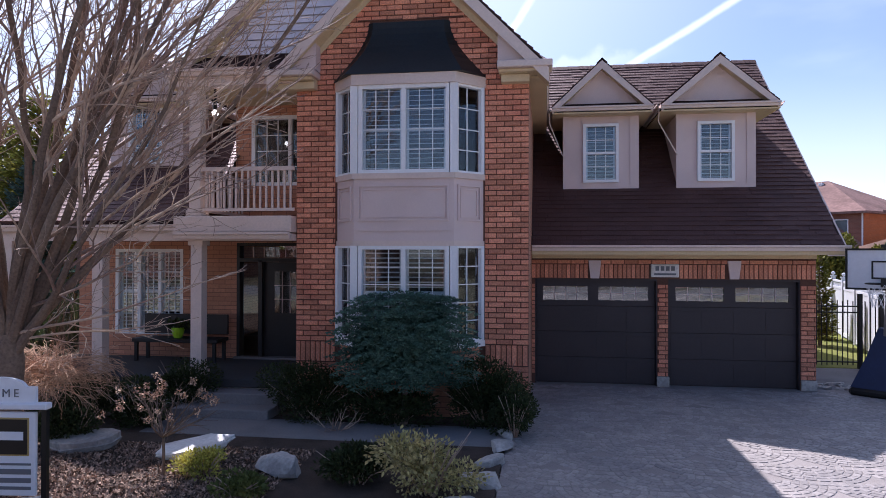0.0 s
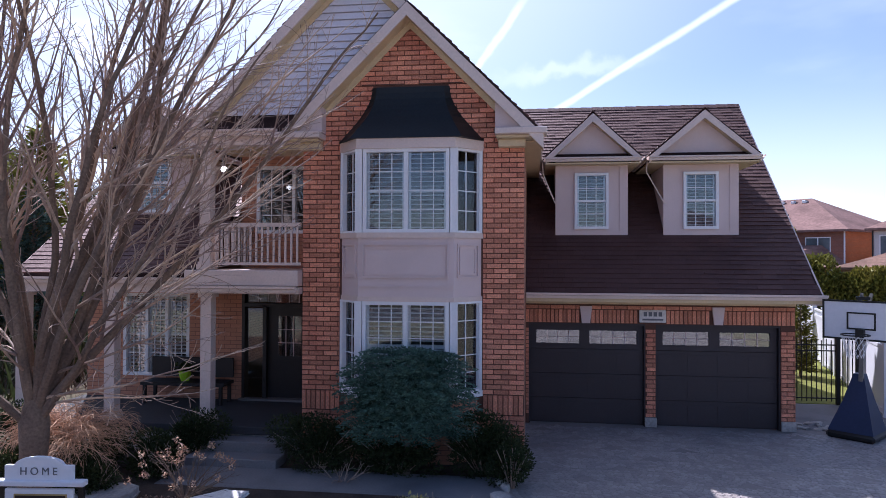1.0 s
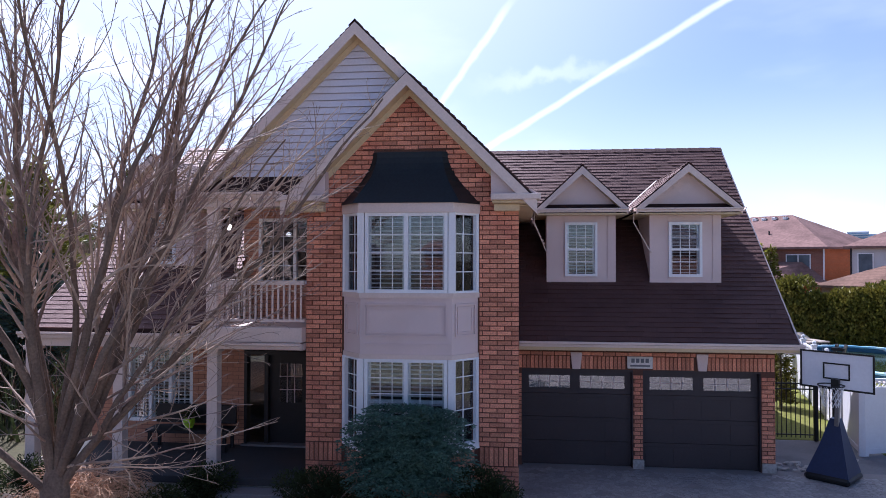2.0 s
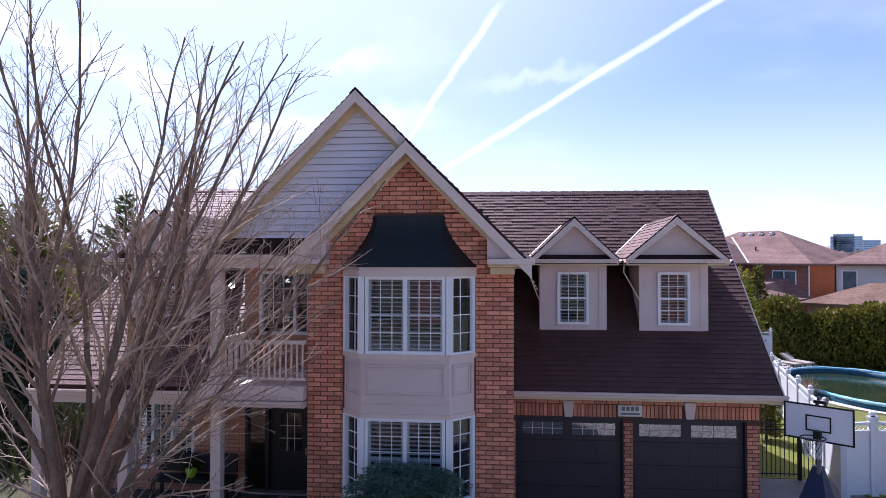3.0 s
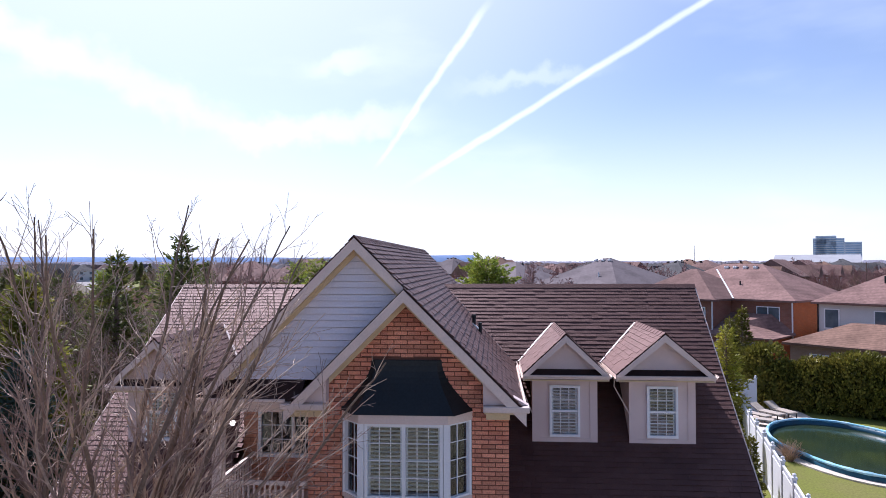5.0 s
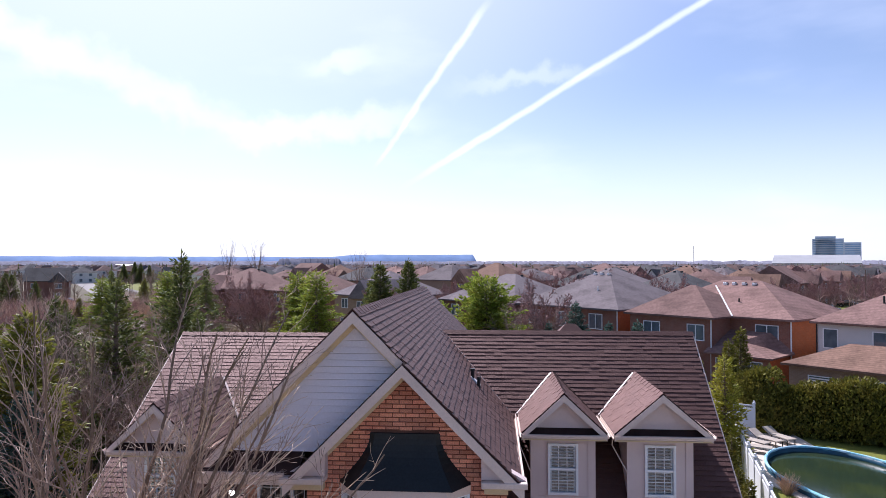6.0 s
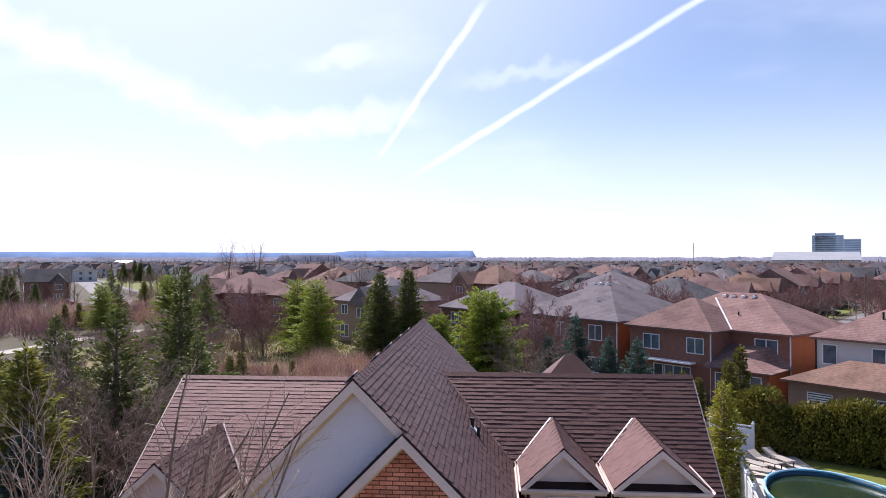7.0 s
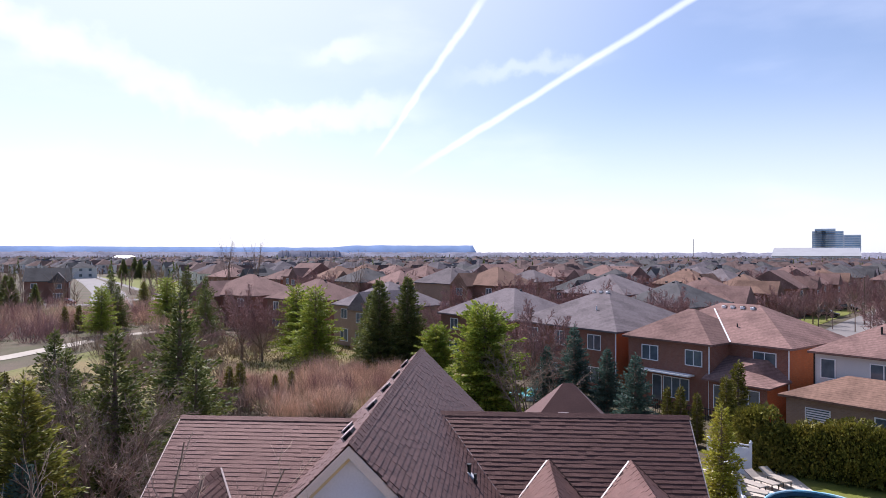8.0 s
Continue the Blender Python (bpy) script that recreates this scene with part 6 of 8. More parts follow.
# ---- hedge and columnar evergreens ----
def hedge(a, b, seed, height, depth, count, label, mat=CEDAR):
    rng = random.Random(seed)
    a, b = Vector(a), Vector(b)
    L = (b - a).length
    t = thing("hedge", pose(a.x, a.y, 0, 0, 0, math.degrees(math.atan2(b.y - a.y, b.x - a.x))), label, "hedge")
    hp, wood = Heap(), Heap()
    x = 0
    plants = []
    while x < L:
        swell = 0.10 * math.sin(x * 1.15 + seed) + 0.06 * math.sin(x * 2.7)
        plants.append((x, height * (rng.uniform(0.90, 1.02) + swell), depth * (rng.uniform(0.85, 1.1) + swell)))
        x += 0.8 * rng.uniform(0.85, 1.15)
    for x, h, dp in plants:
        wood.stick([(x, 0, -0.05), (x, 0, h * 0.9)], [0.06, 0.01], 5)
    per = count // len(plants)
    for x, h, dp in plants:
        for i in range(per):
            u = rng.random() ** 0.85
            w = dp * (1 - 0.45 * u ** 6) * rng.uniform(0.7, 1.08)
            ang = rng.random() * 6.283
            p = Vector((x + math.cos(ang) * w * 0.75, math.sin(ang) * w * 0.75, 0.02 + u * h))
            hp.leaf(p, Vector((math.cos(ang) * 0.5, math.sin(ang) * 0.5, 0.9)) + rnd_dir(rng) * 0.5, rnd_dir(rng), rng.uniform(0.12, 0.26), rng.uniform(0.08, 0.15))
        # oversized hidden leaves, added to block light through the hedge
        for i in range(per // 5):
            u = rng.random()
            w = dp * (1 - 0.45 * u ** 6) * rng.uniform(0.0, 0.72)
            ang = rng.random() * 6.283
            hp.leaf(Vector((x + math.cos(ang) * w * 0.75, math.sin(ang) * w * 0.75, u * h * 0.97)), rnd_dir(rng), rnd_dir(rng), 0.5, 0.32)
    wood.make("woody_base", BARK, t)
    tagged(t.children[-1], kind="stuff")
    hp.make("leaves", mat, t)
    tagged(t.children[-1], kind="stuff")
    return t


hedge((15.2, 40.2), (27.5, 33.2), 71, 3.25, 1.3, 30000, "tall clipped cedar hedge behind the pool")
spruce("cedar", (10.9, 32.0, 0), 81, 5.4, 1.05, CEDAR_LIGHT, "tall narrow yellow-green cedar by the fence", 34, 11, 0.15, "narrow cedars", cone=0.55, dense=6)
c2 = spruce("cedar", (14.5, 42.2, 0), 82, 5.0, 0.72, CEDAR, "narrow yellow-green cedar by the fence", 28, 10, 0.16, "narrow cedars", cone=0.55, dense=6)
for x, y, s in ((8.2, 21.5, 0.55), (8.6, 23.6, 0.5), (9.3, 26.4, 0.6), (14.9, 43.2, 0.95), (13.4, 44.5, 0.7), (12.6, 45.5, 0.75), (11.9, 46.3, 0.7), (16.2, 45.0, 1.1)):
    o = copy_thing(c2, pose(x, y, 0, 0, 0, x * 77))
    o.scale = (s * 1.05, s * 1.05, s)

# ---- conifers behind the house ----
big_a = spruce("spruce_tree", (-12.4, 72.0, 0), 91, 9.95, 2.9, SPRUCE, "tall dark green spruce behind the houses", 32, 14, 0.25, "dark spruces", dense=8)
big_b = spruce("spruce_tree", (-9.4, 73.0, 0), 92, 10.3, 2.8, SPRUCE, "tall dark green spruce behind the houses", 32, 14, 0.25, "dark spruces", dense=8)
light_a = spruce("pine_tree", (-0.65, 49.3, 0), 93, 8.8, 2.9, PINE_LIGHT, "broad yellow-green pine beyond the roof", 26, 19, 0.25, "light green pines", cone=0.36, loose=0.40, base=0.06, dense=10)
light_b = spruce("pine_tree", (-20.0, 74.0, 0), 94, 9.0, 2.9, PINE_LIGHT, "broad yellow-green pine in the rough grass", 22, 14, 0.25, "light green pines", cone=0.42, loose=0.5, base=0.1, dense=7)
blue_a = spruce("blue_spruce", (9.4, 44.5, 0), 95, 6.0, 1.8, SPRUCE_BLUE, "blue-grey spruce in the next garden", 26, 13, 0.17, "blue spruces", dense=6)
near_a = spruce("spruce_tree", (-16.9, 21.7, 0), 96, 8.2, 2.5, SPRUCE_MID, "large yellow-green spruce beside the house", 30, 14, 0.2, "near spruces", loose=0.4, dense=8)
near_b = spruce("spruce_tree", (-18.3, 30.1, 0), 97, 9.1, 2.7, SPRUCE, "large loose green spruce beside the house", 26, 10, 0.23, "near spruces", loose=0.65, dense=7)
for src, x, y, s, r in ((light_b, -24.2, 81.0, 0.98, 40), (blue_a, 6.8, 56.5, 1.1, 70), (blue_a, 9.1, 54.0, 0.85, 150), (blue_a, 4.6, 57.5, 0.8, 10), (light_a, -5.2, 60.0, 0.7, 200),
                        (near_b, -19.6, 39.7, 1.15, 100), (near_b, -28.0, 40.0, 0.86, 30), (near_b, -24.0, 35.0, 0.8, 80), (near_a, -21.8, 26.0, 1.0, 120),
                        (near_a, -25.5, 29.0, 0.95, 10), (blue_a, -15.7, 20.0, 0.95, 60), (near_a, -30.0, 35.0, 0.9, 310), (near_b, -22.6, 46.0, 0.9, 310), (near_a, -19.5, 17.5, 0.85, 250), 
                        (light_b, -60.0, 99.0, 0.85, 40), (light_b, -56.0, 112.0, 0.95, 140), (near_a, -23.5, 20.5, 1.0, 190), (near_b, -16.0, 34.0, 0.8, 190),
                        (big_a, -181.0, 321.0, 1.0, 33), (big_b, -177.0, 324.0, 1.05, 133), (big_a, -172.5, 321.0, 1.0, 233), (big_b, -169.0, 323.0, 0.9, 20), (big_a, -104.0, 137.0, 0.8, 77), (big_b, -100.5, 134.0, 0.75, 80), (big_b, -97.0, 136.5, 0.6, 200), (near_b, -62.5, 108.0, 0.8, 20), (near_b, -70.0, 150.0, 1.1, 90), (near_b, -88.0, 150.0, 0.9, 150), (near_a, -76.0, 142.0, 0.8, 50), (near_b, -44.0, 100.0, 1.0, 10), (near_b, -41.0, 93.0, 0.85, 60), (big_a, -14.5, 78.5, 0.8, 10)):
    o = copy_thing(src, pose(x, y, 0, 0, 0, r))
    o.scale = (s, s, s)
for x, y, s in ((-22.3, 54.6, 0.62), (-21.2, 54.2, 0.7), (-18.8, 56.0, 0.45), (-17.5, 56.5, 0.5), (-36.0, 47.5, 0.62), (-37.5, 48.2, 0.7), (-41.0, 52.0, 0.6), (-69.2, 104.0, 0.8), (-66.8, 104.0, 0.86)):
    o = copy_thing(c2, pose(x, y, 0, 0, 0, x * 50))
    o.scale = (s * 1.3, s * 1.3, s)

# ---- bare trees and brush ----
red = bare_tree("bare_tree", (-30.0, 78.0, 0), 101, 8.2, 12, 0.95, 1.9, 0.16, (10, 8, 5), "leafless reddish-brown tree in dry grass", up=0.03, bark=BARK, twig=MAUVE_TWIG, group="bare trees", floor=0.014)
grey = bare_tree("bare_tree", (-17.0, 28.0, 0), 102, 6.6, 9, 0.85, 1.0, 0.13, (8, 6, 4), "leafless grey tree beside the house", up=0.03, twig=BRUSH, group="bare trees", floor=0.006)
tall = bare_tree("bare_tree", (-80.0, 200.0, 0), 103, 17.0, 7, 0.5, 5.0, 0.25, (8, 6, 3), "tall leafless tree on the skyline", up=0.06, group="bare trees")
for src, x, y, s, r in ((red, -27.0, 76.5, 0.8, 60), (red, 3.6, 60.5, 0.95, 10), (grey, 2.2, 45.0, 1.1, 60), (grey, -13.5, 26.5, 0.9, 200),
                        (grey, -25.0, 33.0, 1.0, 80), (tall, -70.0, 196.0, 1.0, 80), (tall, -32.0, 160.0, 0.75, 20), (grey, -30.0, 60.0, 1.0, 20), (grey, -16.4, 25.0, 1.2, 330), (grey, -12.6, 23.2, 0.85, 45), (grey, -20.0, 30.5, 1.2, 110),
                        (red, 52.0, 120.0, 0.7, 30), (red, 58.0, 127.0, 0.7, 130), (red, 77.0, 147.0, 0.9, 30), (red, 40.0, 108.0, 0.8, 70), (red, 22.0, 92.0, 0.9, 10), (red, 30.0, 106.0, 0.9, 110), (red, 60.0, 98.0, 1.0, 110), (red, 72.0, 108.0, 1.1, 200), (red, 80.0, 104.0, 1.1, 20), (red, 40.0, 130.0, 1.0, 50), (red, 10.0, 100.0, 0.9, 150), (red, -2.0, 88.0, 0.9, 150), (red, -6.0, 84.0, 0.8, 10), (red, 66.0, 150.0, 1.1, 20)):
    o = copy_thing(src, pose(x, y, 0, 0, 0, r))
    o.scale = (s, s, s)


def brush(name, x0, x1, y0, y1, count, height, seed, label, mat=BRUSH, keep=None, wide=0.02):
    """A thicket of thin upright stems."""
    rng = random.Random(seed)
    hp = Heap()
    for i in range(count):
        x, y = rng.uniform(x0, x1), rng.uniform(y0, y1)
        if keep and not keep(x, y):
            continue
        h = height * rng.uniform(0.45, 1.1) * (0.7 + 0.6 * noise.noise(Vector((x * 0.12, y * 0.12, seed))))
        a = rng.random() * 6.283
        w = wide * rng.uniform(0.5, 1.2)
        top = Vector((x + rng.gauss(0, 0.3) * h, y + rng.gauss(0, 0.3) * h, h))
        s = Vector((math.cos(a) * w, math.sin(a) * w, 0))
        b = Vector((x, y, -0.02))
        hp.tri(b - s, b + s, top)
        for k in range(4):
            q = b.lerp(top, rng.uniform(0.3, 0.9))
            e = q + Vector((rng.gauss(0, 0.22), rng.gauss(0, 0.22), rng.uniform(0.05, 0.35))) * h * 0.6
            hp.tri(q - s * 0.5, q + s * 0.5, e)
    return tagged(hp.make(name, mat), label, "brush", kind="stuff")


def thicket(name, seed, places, mat, label, twigs=150, wide=0.014):
    """Rounded leafless bushes: twigs that fan out from the foot of each and fork."""
    rng = random.Random(seed)
    hp = Heap()
    for x, y, r, h in places:
        for i in range(twigs):
            a, q = rng.random() * 6.283, rng.random() ** 0.6
            foot = Vector((x + math.cos(a) * q * r * 0.45, y + math.sin(a) * q * r * 0.45, -0.02))
            top = Vector((x + math.cos(a) * q * r, y + math.sin(a) * q * r, h * (1 - 0.55 * q * q) * rng.uniform(0.7, 1.08)))
            mid = foot.lerp(top, 0.55) + rnd_dir(rng) * 0.1 * h
            w = Vector((rng.gauss(0, 1), rng.gauss(0, 1), 0)).normalized() * wide
            hp.quad(foot - w, foot + w, mid + w * 0.7, mid - w * 0.7)
            for k in range(5):
                b = mid.lerp(top, rng.uniform(-0.3, 0.6))
                e = top + rnd_dir(rng) * h * 0.24
                hp.tri(b - w * 0.6, b + w * 0.6, e)
    return tagged(hp.make(name, mat), label, "brush", kind="stuff")


rng = random.Random(404)
for n, (mat, lab) in enumerate(((PINK_BRUSH, "dense leafless pinkish-tan bushes beyond the garden"), (MAUVE_TWIG, "dense leafless mauve bushes beyond the garden"))):
    thicket("brush", 50 + n, [(x, y, r, r * rng.uniform(1.1, 1.5)) for x, y, r in ((rng.uniform(-26, -4.5), rng.uniform(48, 67), rng.uniform(1.3, 2.3)) for _ in range(66 if n == 0 else 14)) if (x + 14.5) ** 2 / 100 + (y - 57.5) ** 2 / 90 < 1], mat, lab)
rng = random.Random(77)


def bushes(count, x0, x1, y0, y1, r0, r1, keep):
    out = []
    for _ in range(count):
        x, y, r = rng.uniform(x0, x1), rng.uniform(y0, y1), rng.uniform(r0, r1)
        if keep(x, y):
            out.append((x, y, r, r * rng.uniform(0.9, 1.3)))
    return out


off_path = lambda x, y: abs(x + 58) > 4 or y > 116
thicket("brush", 64, bushes(60, -125, -98, 120, 200, 1.5, 3.0, lambda x, y: abs((x + 97) + (y - 165) * 0.667) > 9 and abs(x + 117) + abs(y - 166) > 13), MAUVE_TWIG, "leafless shrubs round the corner house", 50, 0.03)
thicket("brush", 61, bushes(90, -108, -61, 82, 131, 2.0, 3.6, off_path), MAUVE_TWIG, "leafless mauve thicket beyond the path", 60, 0.03)
thicket("brush", 62, bushes(150, -96, -44, 98, 156, 2.0, 3.8, lambda x, y: off_path(x, y) and not (x < -79 and y > 124)), PINK_BRUSH, "leafless reddish-brown thicket beside the road", 60, 0.03)
thicket("brush", 63, bushes(110, -56, -27, 56, 96, 1.4, 2.8, lambda x, y: off_path(x, y) and noise.noise(Vector((x * 0.07, y * 0.07, 3))) > -0.15), BRUSH, "leafless brown thicket along the path", 70, 0.022)
brush("brush", -34.0, -11.0, 16.0, 52.0, 12000, 2.4, 4, "leafless undergrowth beside the house", mat=DARK_BRUSH, wide=0.025)
brush("brush", -28.0, -12.0, 15.0, 40.0, 5000, 3.2, 6, "green and brown undergrowth beside the house", mat=BOXWOOD, wide=0.05)
brush("dry_grass", -40.0, -10.0, 62.0, 100.0, 12000, 0.35, 7, "tufts of straw-coloured dry grass", mat=DRY_GRASS, wide=0.06)
sheet("field", -52, -2, 52, 100, -0.03, DRY_GRASS, "straw and green rough grass", "field")

# ---- street, path and lawns to the west ----
def strip(name, pts, width, z, mat, label, cat):
    bm = bmesh.new()
    rows = []
    for i, p in enumerate(pts):
        d = (Vector(pts[min(i + 1, len(pts) - 1)]) - Vector(pts[max(i - 1, 0)])).normalized()
        s = Vector((-d.y, d.x)) * width / 2
        rows.append((bm.verts.new((p[0] + s.x, p[1] + s.y, z)), bm.verts.new((p[0] - s.x, p[1] - s.y, z))))
    for a, b in zip(rows, rows[1:]):
        bm.faces.new((a[0], a[1], b[1], b[0]))
    return tagged(linked(name, bm, mat), label, cat, kind="structure")


PALE_ROAD = material("pale_road", (0.21, 0.19, 0.175), 0.85, spread=0.12, scale=0.2, fine=12, bump=0.1)
strip("road", [(-80, 140), (-97, 165), (-122, 207), (-163, 268), (-215, 342), (-330, 505)], 9.5, 0.0, PALE_ROAD, "pale sunlit residential road", "road")
strip("road", [(-99, 176), (-82, 190), (-40, 200), (10, 190)], 8.0, 0.004, PALE_ROAD, "pale side street", "road")
PATH_STONE = material("pale_path", (0.42, 0.37, 0.30), 0.9, spread=0.12, scale=0.3, fine=12, bump=0.1)
strip("path", [(-64, 58), (-59, 76), (-58, 91), (-57, 100), (-53, 107), (-40, 116)], 2.8, 0.0, PATH_STONE, "pale asphalt footpath through the rough grass", "path")
strip("grass_verge", [(-92, 199), (-112, 231), (-145, 279), (-200, 352)], 22.0, 0.008, LAWN, "green road verge", "lawn")
strip("pavement", [(-96, 191), (-120, 223), (-156, 273), (-213, 351)], 2.6, 0.03, PALE_ROAD, "pale concrete pavement beside the road", "pavement")
strip("driveway", [(-98, 157), (-108, 157), (-118, 160)], 6.0, 0.01, PALE_ROAD, "pale concrete driveway of the corner house", "driveway")
sheet("lawn", -101, -82, 127, 153, 0.008, LAWN, "bright green lawn by the footpath", "lawn")
strip("road", [(35, 88), (53, 107), (70, 131), (95, 165)], 8.0, 0.0, PALE_ROAD, "pale residential street between the houses", "road")
strip("grass_verge", [(46, 112), (62, 135), (84, 165)], 5.0, 0.01, LAWN, "green verge of the street", "lawn")


# ---- small things in the neighbours' yards ----
teal = thing("covered_pool", (3.3, 59.5, -0.35), "small round pool under a teal cover", "pool")
part("wall", tube(bmesh.new(), [(0, 0, 0), (0, 0, 0.7)], [1.9, 1.9], 20, True), WHITE, teal)
part("cover", tube(bmesh.new(), [(0, 0, 0.7), (0, 0, 0.8)], [1.95, 1.7], 20, True), TEAL, teal)
brolly = thing("patio_umbrella", (26.6, 41.6, 0), "closed red patio umbrella", "umbrella")
part("pole", tube(bmesh.new(), [(0, 0, 0), (0, 0, 2.5)], [0.03, 0.03], 6, True), WHITE, brolly)
part("canopy", tube(bmesh.new(), [(0, 0, 0.95), (0, 0, 1.3), (0, 0, 2.5)], [0.22, 0.2, 0.04], 10, True), RED_CLOTH, brolly)


def car(at, paint, label):
    t = thing("car", at, label, "car")
    prof = [(-2.2, 0.35), (2.15, 0.35), (2.2, 0.8), (1.2, 0.98), (0.55, 1.5), (-1.5, 1.52), (-2.05, 1.0), (-2.25, 0.85)]
    part("body", prism(bmesh.new(), [(x, -0.88, z) for x, z in prof], (0, 1.76, 0)), paint, t)
    for y in (-0.885, 0.865):
        part("side_window", prism(bmesh.new(), [(-1.4, y, 1.02), (0.95, y, 1.02), (0.5, y, 1.42), (-1.35, y, 1.42)], (0, 0.02, 0)), GLASS_FAR, t)
    part("windscreen", prism(bmesh.new(), [(1.17, -0.8, 1.03), (1.17, 0.8, 1.03), (0.6, 0.72, 1.47), (0.6, -0.72, 1.47)], (0.012, 0, 0.012)), GLASS_FAR, t)
    for x in (-1.4, 1.4):
        for y in (-0.8, 0.8):
            w = part("wheel", tube(bmesh.new(), [(x, y - 0.11, 0.34), (x, y + 0.11, 0.34)], [0.34, 0.34], 14, True), RUBBER, t)
            part("rim", tube(bmesh.new(), [(x, y - 0.12, 0.34), (x, y + 0.12, 0.34)], [0.2, 0.2], 10, True), CONCRETE, w)
    return t


car(pose(-104, 158, 0.02, 0, 0, 5), CAR_RED, "dark red parked car on a driveway")
car(pose(67, 141, 0.02, 0, 0, -36), CAR_DARK, "dark parked car on the street")
car(pose(79, 157, 0.02, 0, 0, -36), CAR_DARK, "dark parked car on the street")

# ---- neighbouring houses ----
ROOF_BROWN = shingle_far("roof_shingle_brown", (0.245, 0.150, 0.128))
ROOF_GREY = shingle_far("roof_shingle_grey", (0.185, 0.155, 0.158))
ROOF_DARK = shingle_far("roof_shingle_dark", (0.10, 0.095, 0.095))
ROOF_RED = shingle_far("roof_shingle_red", (0.24, 0.145, 0.105))
SPECK_BROWN = shingle_far("far_roof_brown", (0.175, 0.115, 0.102))
SPECK_GREY = shingle_far("far_roof_grey", (0.125, 0.108, 0.118))
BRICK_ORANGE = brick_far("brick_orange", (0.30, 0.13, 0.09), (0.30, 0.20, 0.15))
BRICK_BROWN = brick_far("brick_brown", (0.26, 0.12, 0.085), (0.24, 0.18, 0.15))
BRICK_TAN = brick_far("brick_tan", (0.36, 0.24, 0.17), (0.33, 0.27, 0.22))
# more vivid than BRICK_ORANGE: light bounced between the houses, put into colour
BRICK_BOUNCE = brick_far("brick_bounce_orange", (0.52, 0.155, 0.055), (0.36, 0.16, 0.09))
WALL_PALE = material("pale_stucco_wall", (0.66, 0.64, 0.62), 0.85, spread=0.08, scale=0.5, fine=20, bump=0.1)


def hip(bm, x0, x1, y0, y1, z, rise, over=0.4, gable=False):
    """A hip roof over a rectangle, with eaves and a solid underside; gable: upright ends along the longer side."""
    x0, x1, y0, y1 = x0 - over, x1 + over, y0 - over, y1 + over
    w, d = x1 - x0, y1 - y0
    inset = min(w, d) / 2 * (0.06 if gable else 1.0)
    if w >= d:
        r = [(x0 + inset, (y0 + y1) / 2), (x1 - inset, (y0 + y1) / 2)]
    else:
        r = [((x0 + x1) / 2, y0 + inset), ((x0 + x1) / 2, y1 - inset)]
    if (Vector(r[0]) - Vector(r[1])).length < 0.02:
        r[1] = (r[1][0] + 0.03, r[1][1])
    e = [bm.verts.new((x, y, z)) for x, y in ((x0, y0), (x1, y0), (x1, y1), (x0, y1))]
    f = [bm.verts.new((x, y, z - 0.16)) for x, y in ((x0, y0), (x1, y0), (x1, y1), (x0, y1))]
    a, b = [bm.verts.new((x, y, z + rise)) for x, y in r]
    if w >= d:
        faces = [(e[0], e[1], b, a), (e[1], e[2], b), (e[2], e[3], a, b), (e[3], e[0], a)]
    else:
        faces = [(e[0], e[1], a), (e[1], e[2], b, a), (e[2], e[3], b), (e[3], e[0], a, b)]
    for q in faces:
        bm.faces.new(q)
    for i in range(4):
        bm.faces.new((f[i], f[(i + 1) % 4], e[(i + 1) % 4], e[i]))
    bm.faces.new(f[::-1])
    return bm


def far_window(parent, x, y, z, w, h, rot=0.0, split=2):
    """A window proud of a wall by a hand; rot turns it about z (0 faces -y)."""
    m = pose(x, y, z, 0, 0, rot)
    bm = boxes((-w / 2 - 0.07, w / 2 + 0.07, -0.05, 0.0, -0.07, 0.0), (-w / 2 - 0.07, w / 2 + 0.07, -0.05, 0.0, h, h + 0.07), (-w / 2 - 0.07, -w / 2, -0.05, 0.0, 0.0, h), (w / 2, w / 2 + 0.07, -0.05, 0.0, 0.0, h))
    for k in range(1, split):
        xx = -w / 2 + w * k / split
        box(bm, xx - 0.035, xx + 0.035, -0.05, 0.0, 0.0, h)
    bmesh.ops.transform(bm, matrix=m, verts=bm.verts)
    win = part("window", bm, WHITE, parent)
    bm = boxes((-w / 2, w / 2, -0.022, -0.004, 0.0, h))
    bmesh.ops.transform(bm, matrix=m, verts=bm.verts)
    part("pane", bm, GLASS_FAR, win)


def roof_vents(parent, pts, mat=BLACK_METAL):
    for x, y, z in pts:
        part("roof_vent", boxes((x - 0.15, x + 0.15, y - 0.15, y + 0.15, z - 0.1, z + 0.12), bevel=0.02), mat, parent)
        if mat is WHITE:
            part("hood", boxes((x - 0.17, x + 0.17, y - 0.08, y + 0.19, z + 0.12, z + 0.15)), BLACK_METAL, parent)


# orange brick house with a projecting block and a lean-to
h1 = thing("neighbour_house", pose(22.2, 51.4, 0, 0, 0, -48), "two-storey orange brick house with brown hip roof", "house", "neighbouring houses")
part("wall", boxes((-13.0, 0, 0, 9.5, 0, 5.6)), BRICK_ORANGE, h1)
part("wall", boxes((-12.6, -4.9, -2.7, 0.0, 0, 5.6)), BRICK_ORANGE, h1)
# thin facings that carry the bounced orange glow as colour
part("side_wall", boxes((0.0, 0.02, 0.02, 9.48, 0, 5.44)), BRICK_BOUNCE, h1, "orange brick side wall with bounced glow in its colour")
part("side_wall", boxes((-0.2, -0.18, -2.98, -0.02, 0, 2.8)), BRICK_BOUNCE, h1)
part("roof", hip(bmesh.new(), -13.0, 0, 0, 9.5, 5.6, 2.75), ROOF_BROWN, h1)
